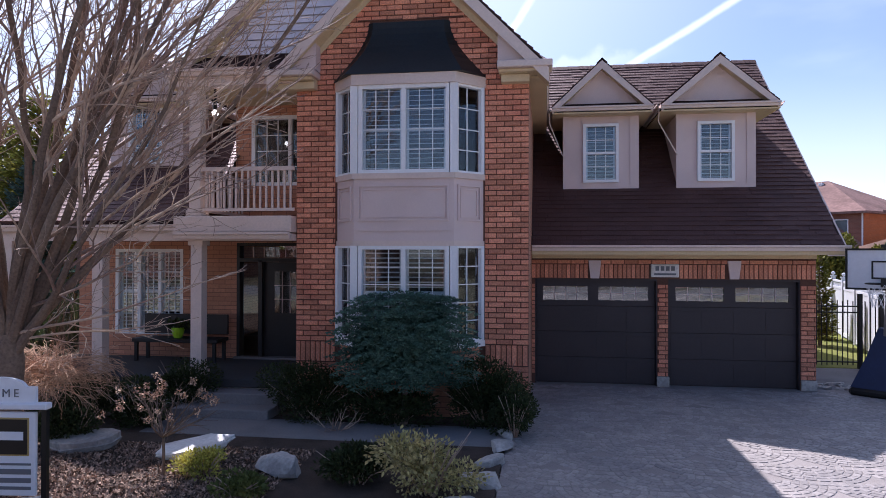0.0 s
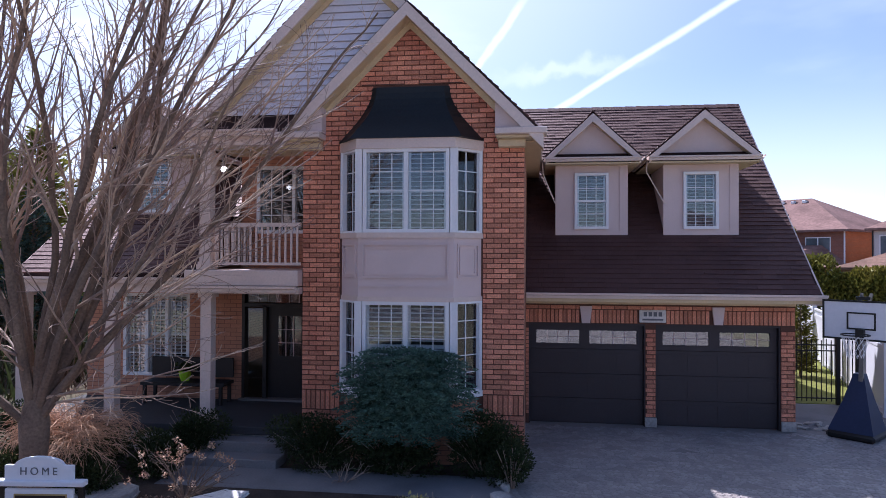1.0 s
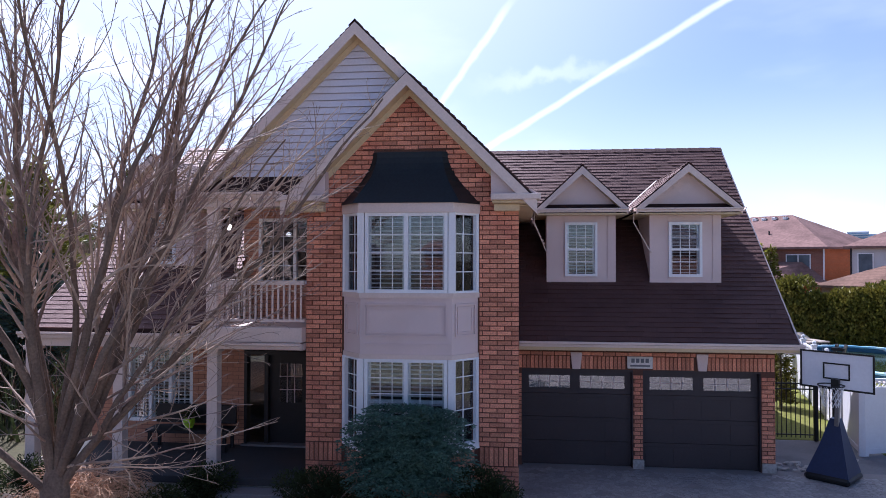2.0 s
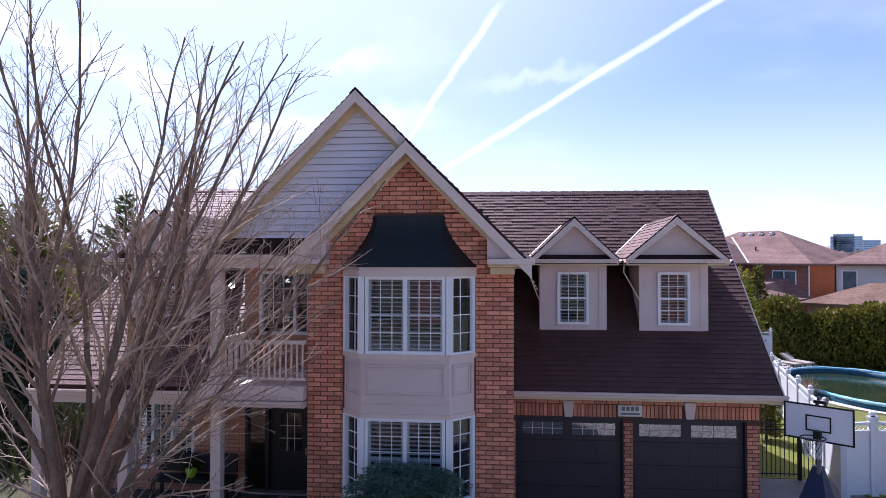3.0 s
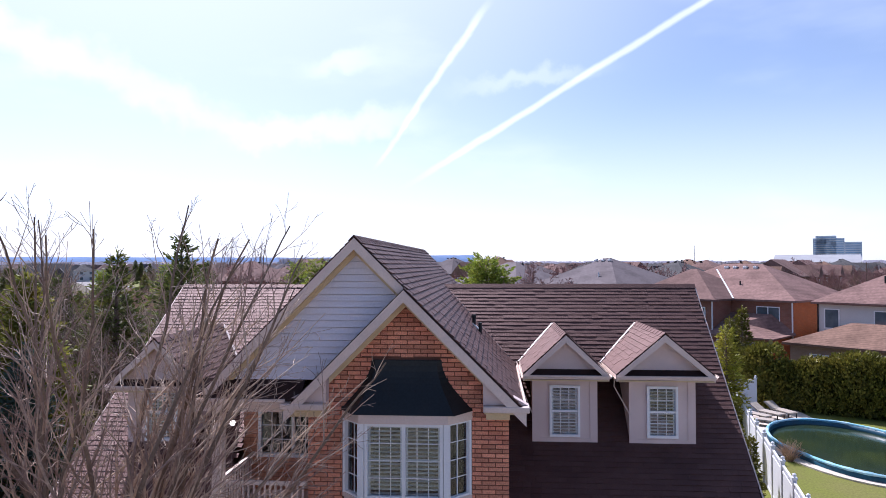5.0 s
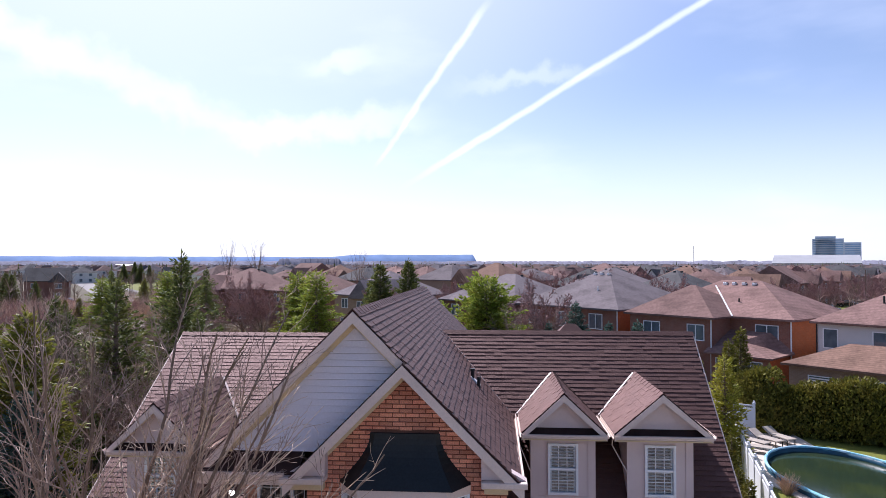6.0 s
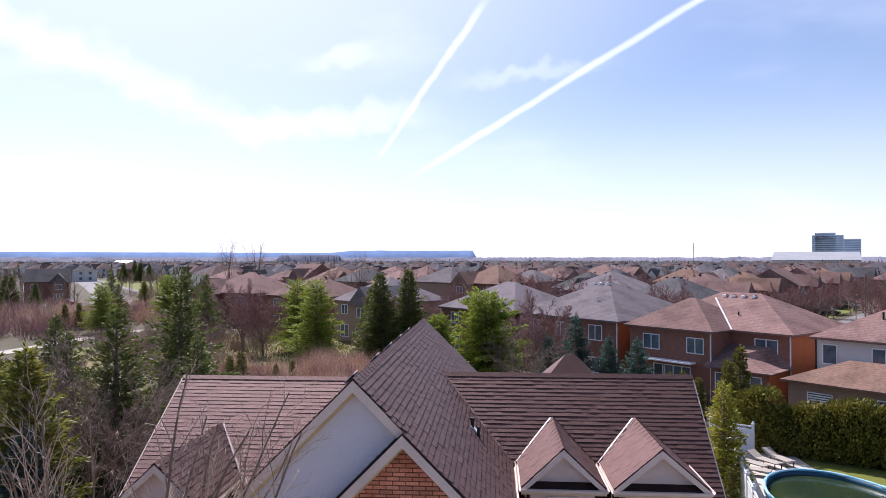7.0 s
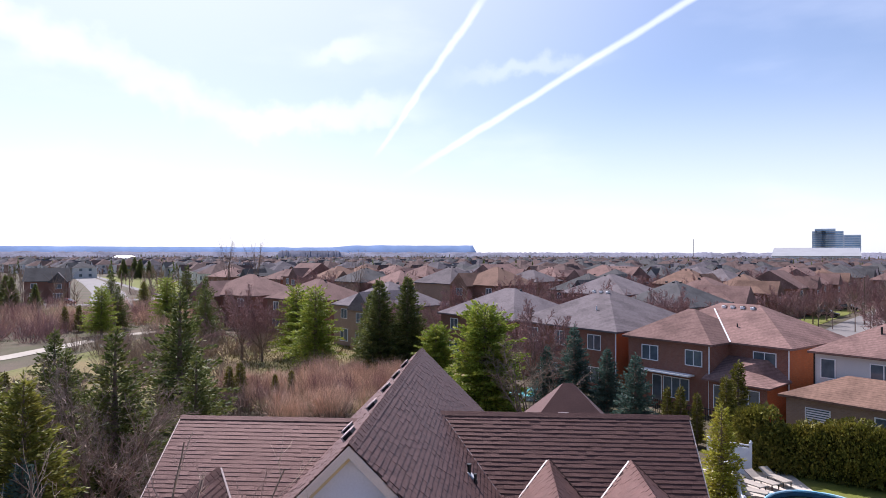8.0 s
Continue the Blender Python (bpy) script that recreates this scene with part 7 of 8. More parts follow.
part("roof", hip(bmesh.new(), -12.6, -4.9, -2.7, 4.5, 5.6, 2.35), ROOF_BROWN, h1)
part("valley", bar(bmesh.new(), (-4.5, -0.4, 5.63), (-8.3, 3.75, 7.86), 0.12, 0.05), WHITE, h1)
part("lean_to", boxes((-4.8, -0.2, -3.0, -0.002, 0, 2.9)), BRICK_ORANGE, h1)
bm = bmesh.new()
prism(bm, [(-5.2, -3.4, 2.95), (0.2, -3.4, 2.95), (0.2, 0.0, 3.1), (-1.6, 0.0, 4.5), (-5.2, 0.0, 4.5)], (0, 0, -0.12))
part("roof", bm, ROOF_BROWN, h1)
for x, y, z, w, h, s in ((-10.4, -2.7, 3.75, 1.5, 1.15, 2), (-6.3, -2.7, 3.75, 1.4, 1.15, 2), (-1.9, 0.0, 3.75, 1.7, 1.25, 2), (-9.7, -2.7, 0.5, 0.8, 2.0, 1), (-7.9, -2.7, 0.9, 2.3, 1.6, 3), (-3.6, -3.0, 0.8, 1.5, 1.7, 2), (-1.6, -3.0, 0.8, 1.6, 1.7, 2)):
    far_window(h1, x, y, z, w, h, 0, s)
bm = bmesh.new()
bar(bm, (-10.8, -3.2, 2.95), (-6.2, -3.2, 2.95), 0.9, 0.12)
part("awning", bm, WHITE, h1, "rolled white striped awning")
part("downpipe", boxes((-4.98, -4.9, -2.78, -2.7, 0, 5.6)), WHITE, h1)
part("downpipe", boxes((-0.08, 0.0, -0.08, 0.0, 0, 5.6)), WHITE, h1)
roof_vents(h1, ((-7.6, 4.1, 8.05), (-6.8, 4.1, 8.05), (-5.9, 4.1, 8.05), (-5.0, 4.1, 8.05)), WHITE)
part("roof_pipe", tube(bmesh.new(), [(-5.0, 1.6, 6.3), (-5.0, 1.6, 6.95)], [0.06, 0.06], 8, True), BLACK_METAL, h1)
deck = part("deck_railing", boxes((-8.5, -3.0, -5.0, -4.95, 1.0, 1.06), (-8.5, -3.0, -5.0, -4.95, 0.25, 0.3)), IRON, h1, "black deck railing")
for i in range(28):
    part("picket", boxes((-8.5 + i * 0.2, -8.47 + i * 0.2, -4.99, -4.96, 0.0, 1.0)), IRON, deck)

# second house in the row
h2 = thing("neighbour_house", pose(11.0, 60.6, 0, 0, 0, -50), "two-storey orange brick house with grey hip roof", "house", "neighbouring houses")
part("wall", boxes((-13.0, 0, 0, 12.5, 0, 5.7)), BRICK_ORANGE, h2)
# facing with the same bounced glow in its brick colour
part("side_wall", boxes((0.0, 0.02, 0.02, 12.48, 0, 5.54)), BRICK_BOUNCE, h2, "orange brick side wall with bounced glow in its colour")
part("roof", hip(bmesh.new(), -13.0, 0, 0, 12.5, 5.7, 3.3), ROOF_GREY, h2)
part("downpipe", boxes((-0.08, 0.0, -0.08, 0.0, 0, 5.7)), WHITE, h2)
for x, z, w in ((-2.6, 3.8, 1.5), (-7.0, 3.8, 1.2), (-10.8, 3.8, 1.4), (-3.0, 0.8, 1.8), (-8.5, 0.6, 2.2)):
    far_window(h2, x, 0.0, z, w, 1.3)
roof_vents(h2, ((-7.6, 5.6, 8.75), (-6.7, 5.6, 8.75), (-5.8, 5.6, 8.75)), WHITE)
part("roof_pipe", tube(bmesh.new(), [(-4.6, 2.6, 6.9), (-4.6, 2.6, 7.6)], [0.07, 0.07], 8, True), WHITE, h2)

# pale house with brick ground floor, to the east
h3 = thing("neighbour_house", pose(23.5, 50.2, 0, 0, 0, -48), "two-storey pale house with brown hip roof and brick extension", "house", "neighbouring houses")
part("wall", boxes((0, 12.0, 0, 10.0, 0, 5.6)), WALL_PALE, h3)
part("roof", hip(bmesh.new(), 0, 12.0, 0, 10.0, 5.6, 2.9), ROOF_BROWN, h3)
part("extension", boxes((-0.1, 9.0, -4.2, -0.002, 0, 2.9)), BRICK_TAN, h3)
part("roof", hip(bmesh.new(), -0.1, 9.0, -4.2, 1.5, 2.95, 1.35), ROOF_RED, h3)
for x, y, z, w, h, s in ((0.9, 0.0, 3.75, 0.9, 1.3, 1), (4.5, 0.0, 3.75, 1.6, 1.3, 2), (2.0, -4.2, 0.7, 1.5, 1.5, 1), (6.4, -4.2, 0.2, 1.8, 2.1, 2)):
    far_window(h3, x, y, z, w, h, 0, s)
for k in range(9):
    part("blind_stripe", boxes((1.27, 2.73, -4.235, -4.225, 0.75 + k * 0.16, 0.84 + k * 0.16)), BLIND, h3)
part("roof_pipe", tube(bmesh.new(), [(3.6, 2.2, 6.6), (3.6, 2.2, 7.5)], [0.07, 0.07], 8, True), BLACK_METAL, h3)
part("downpipe", boxes((-0.08, 0.0, -0.08, 0.0, 3.0, 5.6)), IRON, h3)
# rear wing of the house with its own pyramid roof
part("rear_wing", boxes((0.6, 5.4, 24.85, 29.0, 0, 4.7)), BRICK_WALL, house)
part("roof", hip(bmesh.new(), 0.6, 5.4, 24.3, 28.7, 4.75, 2.62, 0.35), SHINGLE_JOINED, house)
bm = boxes((-0.16, 0.16, -0.2, 0.2, 0.0, 0.1), (-0.20, 0.20, -0.24, 0.24, 0.1, 0.14), bevel=0.01)
v = part("roof_vent", bm, STUCCO, house)
v.matrix_basis = pose(2.72, 25.4, 6.15, 45, 0, 0)


# ---- generic houses, built once and repeated ----
def plain_house(name, at, w, d, eave, rise, wall, roof, label, wing=0, gable=False, group="suburban houses"):
    t = thing(name, at, label, "house", group)
    part("wall", boxes((-w / 2, w / 2, -d / 2, d / 2, 0, eave)), wall, t)
    part("roof", hip(bmesh.new(), -w / 2, w / 2, -d / 2, d / 2, eave, rise, 0.4, gable), roof, t)
    if wing:
        s = 1 if wing > 0 else -1
        x0, x1 = sorted((s * w * 0.08, s * w * 0.46))
        part("wing", boxes((x0, x1, -d / 2 - 1.8, -d / 2 - 0.002, 0, eave - 0.2)), wall, t)
        bm = hip(bmesh.new(), x0, x1, -d / 2 - 1.8, 0, eave - 0.2, rise * 0.72, 0.35, True)
        part("roof", bm, roof, t)
        far_window(t, (x0 + x1) / 2, -d / 2 - 1.8, eave - 1.9, 1.6, 1.2)
        far_window(t, (x0 + x1) / 2, -d / 2 - 1.8, 0.8, 2.0, 1.5, 0, 3)
    for x in (-w * 0.3, w * 0.3) if not wing else (-np.sign(wing) * w * 0.28,):
        far_window(t, float(x), -d / 2, eave - 1.8, 1.3, 1.2)
        far_window(t, float(x), -d / 2, 0.7, 1.7, 1.6)
    far_window(t, -w / 2, 0.0, eave - 1.8, 1.2, 1.2, -90)
    far_window(t, w / 2, 0.0, eave - 1.8, 1.2, 1.2, 90)
    roof_vents(t, ((-1.2, 0.5, eave + rise * 0.92), (0.0, 0.5, eave + rise * 0.92), (1.2, 0.5, eave + rise * 0.92)))
    return t


KINDS = [
    plain_house("suburban_house", pose(2.0, 79.5, 0, 0, 0, -48), 12.5, 11, 5.6, 3.0, BRICK_BROWN, ROOF_GREY, "two-storey brick house with grey hip roof"),
    plain_house("suburban_house", pose(-14.5, 93.0, 0, 0, 0, -42), 11, 11, 5.6, 3.2, BRICK_TAN, ROOF_GREY, "two-storey tan brick house with grey hip roof", 1),
    plain_house("suburban_house", pose(-28.0, 106.0, 0, 0, 0, -38), 12, 11, 5.6, 3.0, BRICK_BROWN, ROOF_BROWN, "two-storey dark brick house with brown hip roof"),
    plain_house("suburban_house", pose(-43.0, 117.0, 0, 0, 0, -25), 13, 12, 5.6, 3.4, BRICK_BROWN, ROOF_BROWN, "two-storey brown brick house with pale brown hip roof", -1),
    plain_house("suburban_house", pose(26.0, 98.0, 0, 0, 0, 130), 11, 11, 5.6, 3.3, BRICK_TAN, ROOF_DARK, "two-storey tan brick house with dark gabled roof", 1),
    plain_house("suburban_house", pose(60.0, 148.0, 0, 0, 0, 54), 11, 11, 5.8, 3.5, BRICK_ORANGE, ROOF_BROWN, "two-storey red brick house with gabled brown roof", 1, True),
    plain_house("suburban_house", pose(46.5, 129.0, 0, 0, 0, 54), 11, 10, 5.8, 3.2, BRICK_BROWN, ROOF_RED, "two-storey brown brick house with reddish roof", -1),
    plain_house("suburban_house", pose(-117.0, 170.0, 0, 0, 0, 30), 10, 9, 5.4, 3.4, BRICK_BROWN, ROOF_DARK, "two-storey dark house with gabled wing by the road", 1, True),
]
rng = random.Random(2024)
ANG = radians(-42)
U, V = Vector((math.cos(ANG), math.sin(ANG))), Vector((-math.sin(ANG), math.cos(ANG)))
START = Vector((22, 62))
spots_near, spots_far = [], []
taken = [k.matrix_basis.translation.xy.copy() for k in KINDS] + [Vector((18, 60)), Vector((10, 70)), Vector((30, 52)), Vector((74, 168)), Vector((88, 188)), Vector((34, 111)), Vector((76, 116)), Vector((92, 140))]
for row in range(1, 46):
    depth = 16 + row * 19 + (row % 2) * 9
    for col in range(-60, 90):
        p = START + V * depth + U * (col * 14.2 + rng.uniform(-1.5, 1.5) + row * 3) + V * rng.uniform(-1.5, 1.5)
        az = math.degrees(math.atan2(p.x, p.y + 2))
        if not (-37 < az < 31) or p.y < 70 or p.length > 900:
            continue
        if az < -15 and p.length < 190 - (az + 15) * 2:
            continue
        if az < -24 and p.length < 330 and rng.random() < 0.45:
            continue
        if az < -3 and p.length > 330 and rng.random() < 0.12:
            continue
        # the road corridor to the west
        if -22 < (p.x + 97) + (p.y - 165) * 0.667 < 40 and 140 < p.y < 330:
            continue
        # the street to the east
        if abs((p.x - 51) * 0.81 - (p.y - 106) * 0.59) < 12 and 80 < p.y < 175:
            continue
        if any((p - q).length < 13.0 for q in taken):
            continue
        taken.append(p)
        (spots_near if p.length < 235 else spots_far).append((p, row))
for i, (p, row) in enumerate(spots_near[:150]):
    k = KINDS[rng.choice((0, 1, 2, 3, 0, 4, 5, 6, 2, 3))]
    r = -42 + rng.choice((0, 180, 0, 180, 90)) + rng.uniform(-5, 5)
    o = copy_thing(k, pose(p.x, p.y, 0, 0, 0, r))
    sc = rng.uniform(0.92, 1.08)
    o.scale = (sc, sc, sc * rng.uniform(0.95, 1.08))

for x, y, k in ((74, 168, 5), (88, 188, 6), (34, 111, 3), (76, 116, 2), (92, 140, 3)):
    copy_thing(KINDS[k], pose(x, y, 0, 0, 0, 54 if k > 4 or k == 3 and x < 50 else -126))
# the far side of the street, behind the start of the path
for x, k in ((-38, 2), (-20, 1), (-2, 3), (16, 0), (34, 5), (52, 1)):
    copy_thing(KINDS[k], pose(x, -44, 0, 0, 0, 180))

# bare trees in the gardens between the houses
placed = 0
while placed < 60:
    x, y = rng.uniform(-60, 130), rng.uniform(78, 215)
    p = Vector((x, y))
    az = math.degrees(math.atan2(x, y + 2))
    if not (-20 < az < 31) or any((p - q).length < 7.5 for q in taken) or abs((x - 51) * 0.81 - (y - 106) * 0.59) < 6:
        continue
    o = copy_thing(red, pose(x, y, 0, 0, 0, rng.uniform(0, 360)))
    sc = rng.uniform(0.7, 1.05)
    o.scale = (sc, sc, sc)
    placed += 1

# roofs and walls that shrink to specks, joined by colour
heaps = {n: Heap() for n in ("wall_a", "wall_b", "roof_a", "roof_b", "roof_c", "glass")}


def speck_house(p, r, w, d, e, h, wall, roof):
    c, s = math.cos(r), math.sin(r)
    at = lambda x, y, z: (p.x + c * x - s * y, p.y + s * x + c * y, z)
    W, R = heaps[wall], heaps[roof]
    cs = [(-w / 2, -d / 2), (w / 2, -d / 2), (w / 2, d / 2), (-w / 2, d / 2)]
    for i in range(4):
        a, b = cs[i], cs[(i + 1) % 4]
        W.quad(at(*a, 0), at(*b, 0), at(*b, e), at(*a, e))
        for u in (0.3, 0.7):
            m = (a[0] + (b[0] - a[0]) * u, a[1] + (b[1] - a[1]) * u)
            n = (m[0] * 0.012 / max(0.1, abs(m[0]) + abs(m[1])), 0)
            dx, dy = (b[0] - a[0]) / math.hypot(b[0] - a[0], b[1] - a[1]), (b[1] - a[1]) / math.hypot(b[0] - a[0], b[1] - a[1])
            o = (dy * 0.06, -dx * 0.06)
            for z0, z1 in ((0.8, 2.2), (3.6, 4.9)):
                heaps["glass"].quad(at(m[0] - dx * 0.7 + o[0], m[1] - dy * 0.7 + o[1], z0), at(m[0] + dx * 0.7 + o[0], m[1] + dy * 0.7 + o[1], z0), at(m[0] + dx * 0.7 + o[0], m[1] + dy * 0.7 + o[1], z1), at(m[0] - dx * 0.7 + o[0], m[1] - dy * 0.7 + o[1], z1))
    g = 0.4
    ev = [(x * (1 + g / w * 2), y * (1 + g / d * 2)) for x, y in cs]
    k = d * 0.45
    ra, rb = (-w / 2 + k, 0), (w / 2 - k, 0)
    R.quad(at(*ev[0], e), at(*ev[1], e), at(*rb, e + h), at(*ra, e + h))
    R.quad(at(*ev[2], e), at(*ev[3], e), at(*ra, e + h), at(*rb, e + h))
    R.tri(at(*ev[1], e), at(*ev[2], e), at(*rb, e + h))
    R.tri(at(*ev[3], e), at(*ev[0], e), at(*ra, e + h))
    # a small front gable
    x0 = rng.uniform(-w * 0.4, 0.0)
    x1, ym, yf = x0 + w * 0.36, 0.0, -d / 2 - 1.4
    W.quad(at(x0, yf, 0), at(x1, yf, 0), at(x1, yf, e), at(x0, yf, e))
    W.tri(at(x0, yf, e), at(x1, yf, e), at((x0 + x1) / 2, yf, e + h * 0.75))
    R.quad(at(x0 - 0.3, yf - 0.3, e - 0.1), at((x0 + x1) / 2, yf - 0.3, e + h * 0.8), at((x0 + x1) / 2, ym, e + h * 0.8), at(x0 - 0.3, ym, e - 0.1))
    R.quad(at(x1 + 0.3, yf - 0.3, e - 0.1), at((x0 + x1) / 2, yf - 0.3, e + h * 0.8), at((x0 + x1) / 2, ym, e + h * 0.8), at(x1 + 0.3, ym, e - 0.1))


for p, row in spots_far + spots_near[150:]:
    speck_house(p, ANG + rng.choice((0, math.pi, math.pi / 2)) + rng.uniform(-0.1, 0.1), rng.uniform(10, 13), rng.uniform(9.5, 11.5), rng.uniform(5.2, 6.0), rng.uniform(2.6, 3.6), rng.choice(("wall_a", "wall_b", "wall_b")), rng.choice(("roof_a", "roof_b", "roof_c", "roof_a")))
for key, mat, lab in (("wall_a", BRICK_BROWN, "brown brick walls of far houses"), ("wall_b", WALL_PALE, "pale walls of far houses"), ("roof_a", SPECK_BROWN, "brown roofs of far houses"), ("roof_b", SPECK_GREY, "grey roofs of far houses"), ("roof_c", ROOF_DARK, "dark roofs of far houses"), ("glass", GLASS_FAR, "windows of far houses")):
    tagged(heaps[key].make("far_houses", mat), lab, "houses", kind="stuff")

# far trees: bare crowns and dark conifers between the houses
bare, green = Heap(), Heap()
for i in range(4200):
    az = radians(rng.uniform(-38, 31))
    dist = rng.uniform(120, 1000) if i % 4 else rng.uniform(800, 1900)
    x, y = math.sin(az) * dist, math.cos(az) * dist
    if az < radians(-14) and dist < 150 or abs((x + 97) + (y - 165) * 0.667) < 9:
        continue
    h = rng.uniform(4, 10) * (1.15 if dist > 700 else 1)
    if rng.random() < 0.2:
        if dist < 330:
            continue
        for k in range(16):
            a, u = rng.random() * 6.283, rng.random()
            r = h * 0.24 * (1 - u)
            c = Vector((x, y, h * u * 0.95))
            green.tri(c + Vector((0, 0, h * 0.16)), c + Vector((math.cos(a) * r - 0.3, math.sin(a) * r, -0.3)), c + Vector((math.cos(a + 1) * r + 0.3, math.sin(a + 1) * r, -0.3)))
    else:
        s = 0.02 + dist * 0.00022
        bare.tri((x - s * 2, y, 0), (x + s * 2, y, 0), (x, y, h * 0.7))
        for k in range(26):
            q = Vector((x, y, h * rng.uniform(0.2, 0.6)))
            e = q + Vector((rng.gauss(0, 0.2), rng.gauss(0, 0.2), rng.uniform(0.1, 0.45))) * h
            bare.tri(q - Vector((s, 0, 0)), q + Vector((s, 0, 0)), e)
tagged(bare.make("far_bare_trees", BRUSH), "leafless brown trees between far houses", "trees", kind="stuff")
tagged(green.make("far_conifers", SPRUCE), "dark conifers between far houses", "trees", kind="stuff")


# ---- horizon: wooded ridge, escarpment, office tower ----
def ridge(name, az0, az1, dist, z_of, mat, label, step=0.25, thick=250):
    bm = bmesh.new()
    prev = None
    n = int((az1 - az0) / step) + 1
    for i in range(n):
        a = radians(az0 + (az1 - az0) * i / (n - 1))
        x, y = math.sin(a), math.cos(a)
        h = z_of(math.degrees(a))
        cur = [bm.verts.new(q) for q in ((x * dist, y * dist, -1), (x * (dist + thick * 0.2), y * (dist + thick * 0.2), h), (x * (dist + thick), y * (dist + thick), h * 0.9), (x * (dist + thick), y * (dist + thick), -1))]
        if prev:
            for k in range(3):
                bm.faces.new((prev[k], prev[k + 1], cur[k + 1], cur[k]))
        prev = cur
    return tagged(linked(name, bm, mat, smooth=True), label, "hills", kind="structure")


def fall(a, lo, hi):
    return max(0.0, min(1.0, (a - lo) / (hi - lo)))


# the blue of distance haze is put into the escarpment's base colour
HAZY_HILL = material("hazy_hill", (0.27, 0.37, 0.58), 1.0, spread=0.12, scale=0.004, fine=0.02, bump=0, gloss=0.0)
# paled towards grey-blue: distance haze mixed into the trees' colour
HAZY_WOODS = material("hazy_far_woods", (0.24, 0.235, 0.28), 1.0, spread=0.3, scale=0.02, fine=0.2, bump=0, gloss=0.0)
ridge("backdrop", -46, -1.2, 3300, lambda a: 53 * fall(-a, 1.2, 1.7) * (0.8 + 0.2 * fall(a, -13.5, -11.5)) + 3.0 * noise.noise(Vector((a * 0.7, 0, 1))) + (1.2 * noise.noise(Vector((a * 4, 0, 1)))), HAZY_HILL, "wooded escarpment on the horizon with haze in its blue colour")
ridge("backdrop", -48, 40, 2100, lambda a: 17 + 2.5 * noise.noise(Vector((a * 0.8, 2, 1))) + 2.5 * noise.noise(Vector((a * 5, 2, 1))), HAZY_WOODS, "dark wooded skyline with haze in its colour", 0.12)
ridge("backdrop", -18.5, -12.2, 900, lambda a: 13.5 * fall(a, -18.5, -17.6) * fall(-a, 12.2, 12.9) + 3.0 + 1.6 * noise.noise(Vector((a * 9, 2, 1))), HAZY_WOODS, "dark bare wood in the middle distance with haze in its colour", 0.06, 60)

TOWER_PANEL = material("tower_panel", (0.86, 0.90, 0.95), 0.4, spread=0.1, scale=0.05, fine=0.5, bump=0)
TOWER_GLASS = material("tower_glass", (0.42, 0.60, 0.80), 0.25, metal=0.0, spread=0.2, scale=0.05, fine=0.5, bump=0)
tower = thing("office_tower", pose(697, 1440, 0, 0, 0, -25), "pale blue-grey office block on the horizon", "building")
for x0, x1, h in ((-44, 12, 60), (12, 42, 52), (-39, -2, 65)):
    blk = part("block", boxes((x0, x1, -14, 14, 0, h)), TOWER_PANEL, tower)
    for k in range(int(h / 4.4)):
        part("window_band", boxes((x0 + 1.5, x1 - 1.5, -14.6, -14.05, 3 + k * 4.4, 5.0 + k * 4.4)), TOWER_GLASS, blk)
STORE_WALL = material("store_wall", (0.82, 0.80, 0.80), 0.8, spread=0.2, scale=0.05, fine=0.5, bump=0)
STORE_ROOF = material("store_roof", (0.33, 0.33, 0.34), 0.7, spread=0.1, scale=0.05, fine=0.5, bump=0)
store = thing("warehouse", pose(560, 1210, 0, 0, 0, -25), "long low white store building", "building")
part("wall", boxes((-75, 58, -15, 60, 0, 9.5)), STORE_WALL, store)
part("roof", prism(bmesh.new(), [(-76, -16, 9.5), (59, -16, 9.5), (59, 62, 24), (-76, 62, 24)], (0, 0, 0.6)), STORE_ROOF, store)
depot = thing("warehouse", pose(-560, 1000, 0, 0, 0, 25), "low white shed with a pale roof", "building")
part("wall", boxes((-20, 20, -9, 9, 0, 5)), WALL_PALE, depot)
part("roof", hip(bmesh.new(), -20, 20, -9, 9, 5, 4), WHITE, depot)
mast = thing("mast", (258, 900, 0), "thin lattice radio mast", "mast")
part("pole", bar(bmesh.new(), (0, 0, 0), (0, 0, 32), 0.5, 0.5, (0, 1, 0)), CONCRETE, mast)
pole = thing("utility_pole", (67, 127, 0), "wooden street light pole", "street lamp")
part("pole", tube(bmesh.new(), [(0, 0, 0), (0, 0, 8.6)], [0.13, 0.09], 8, True), BARK, pole)

# ---- bricks, shingles and pavers ----
def brick_mesh(w, h, depth=0.018, mat=BRICK):
    """A brick face that stands proud of the mortar, with worn edges."""
    b = 0.005
    v = [(0, 0, 0), (w, 0, 0), (w, 0, h), (0, 0, h), (b, -depth, b), (w - b, -depth, b), (w - b, -depth, h - b), (b, -depth, h - b)]
    f = [(4, 5, 6, 7), (0, 1, 5, 4), (1, 2, 6, 5), (2, 3, 7, 6), (3, 0, 4, 7)]
    me = bpy.data.meshes.new("brick")
    me.from_pydata(v, [], f)
    me.materials.append(mat)
    return me, v, f


BW, BH, BJ = 0.2515, 0.075, 0.012
rng = random.Random(17)


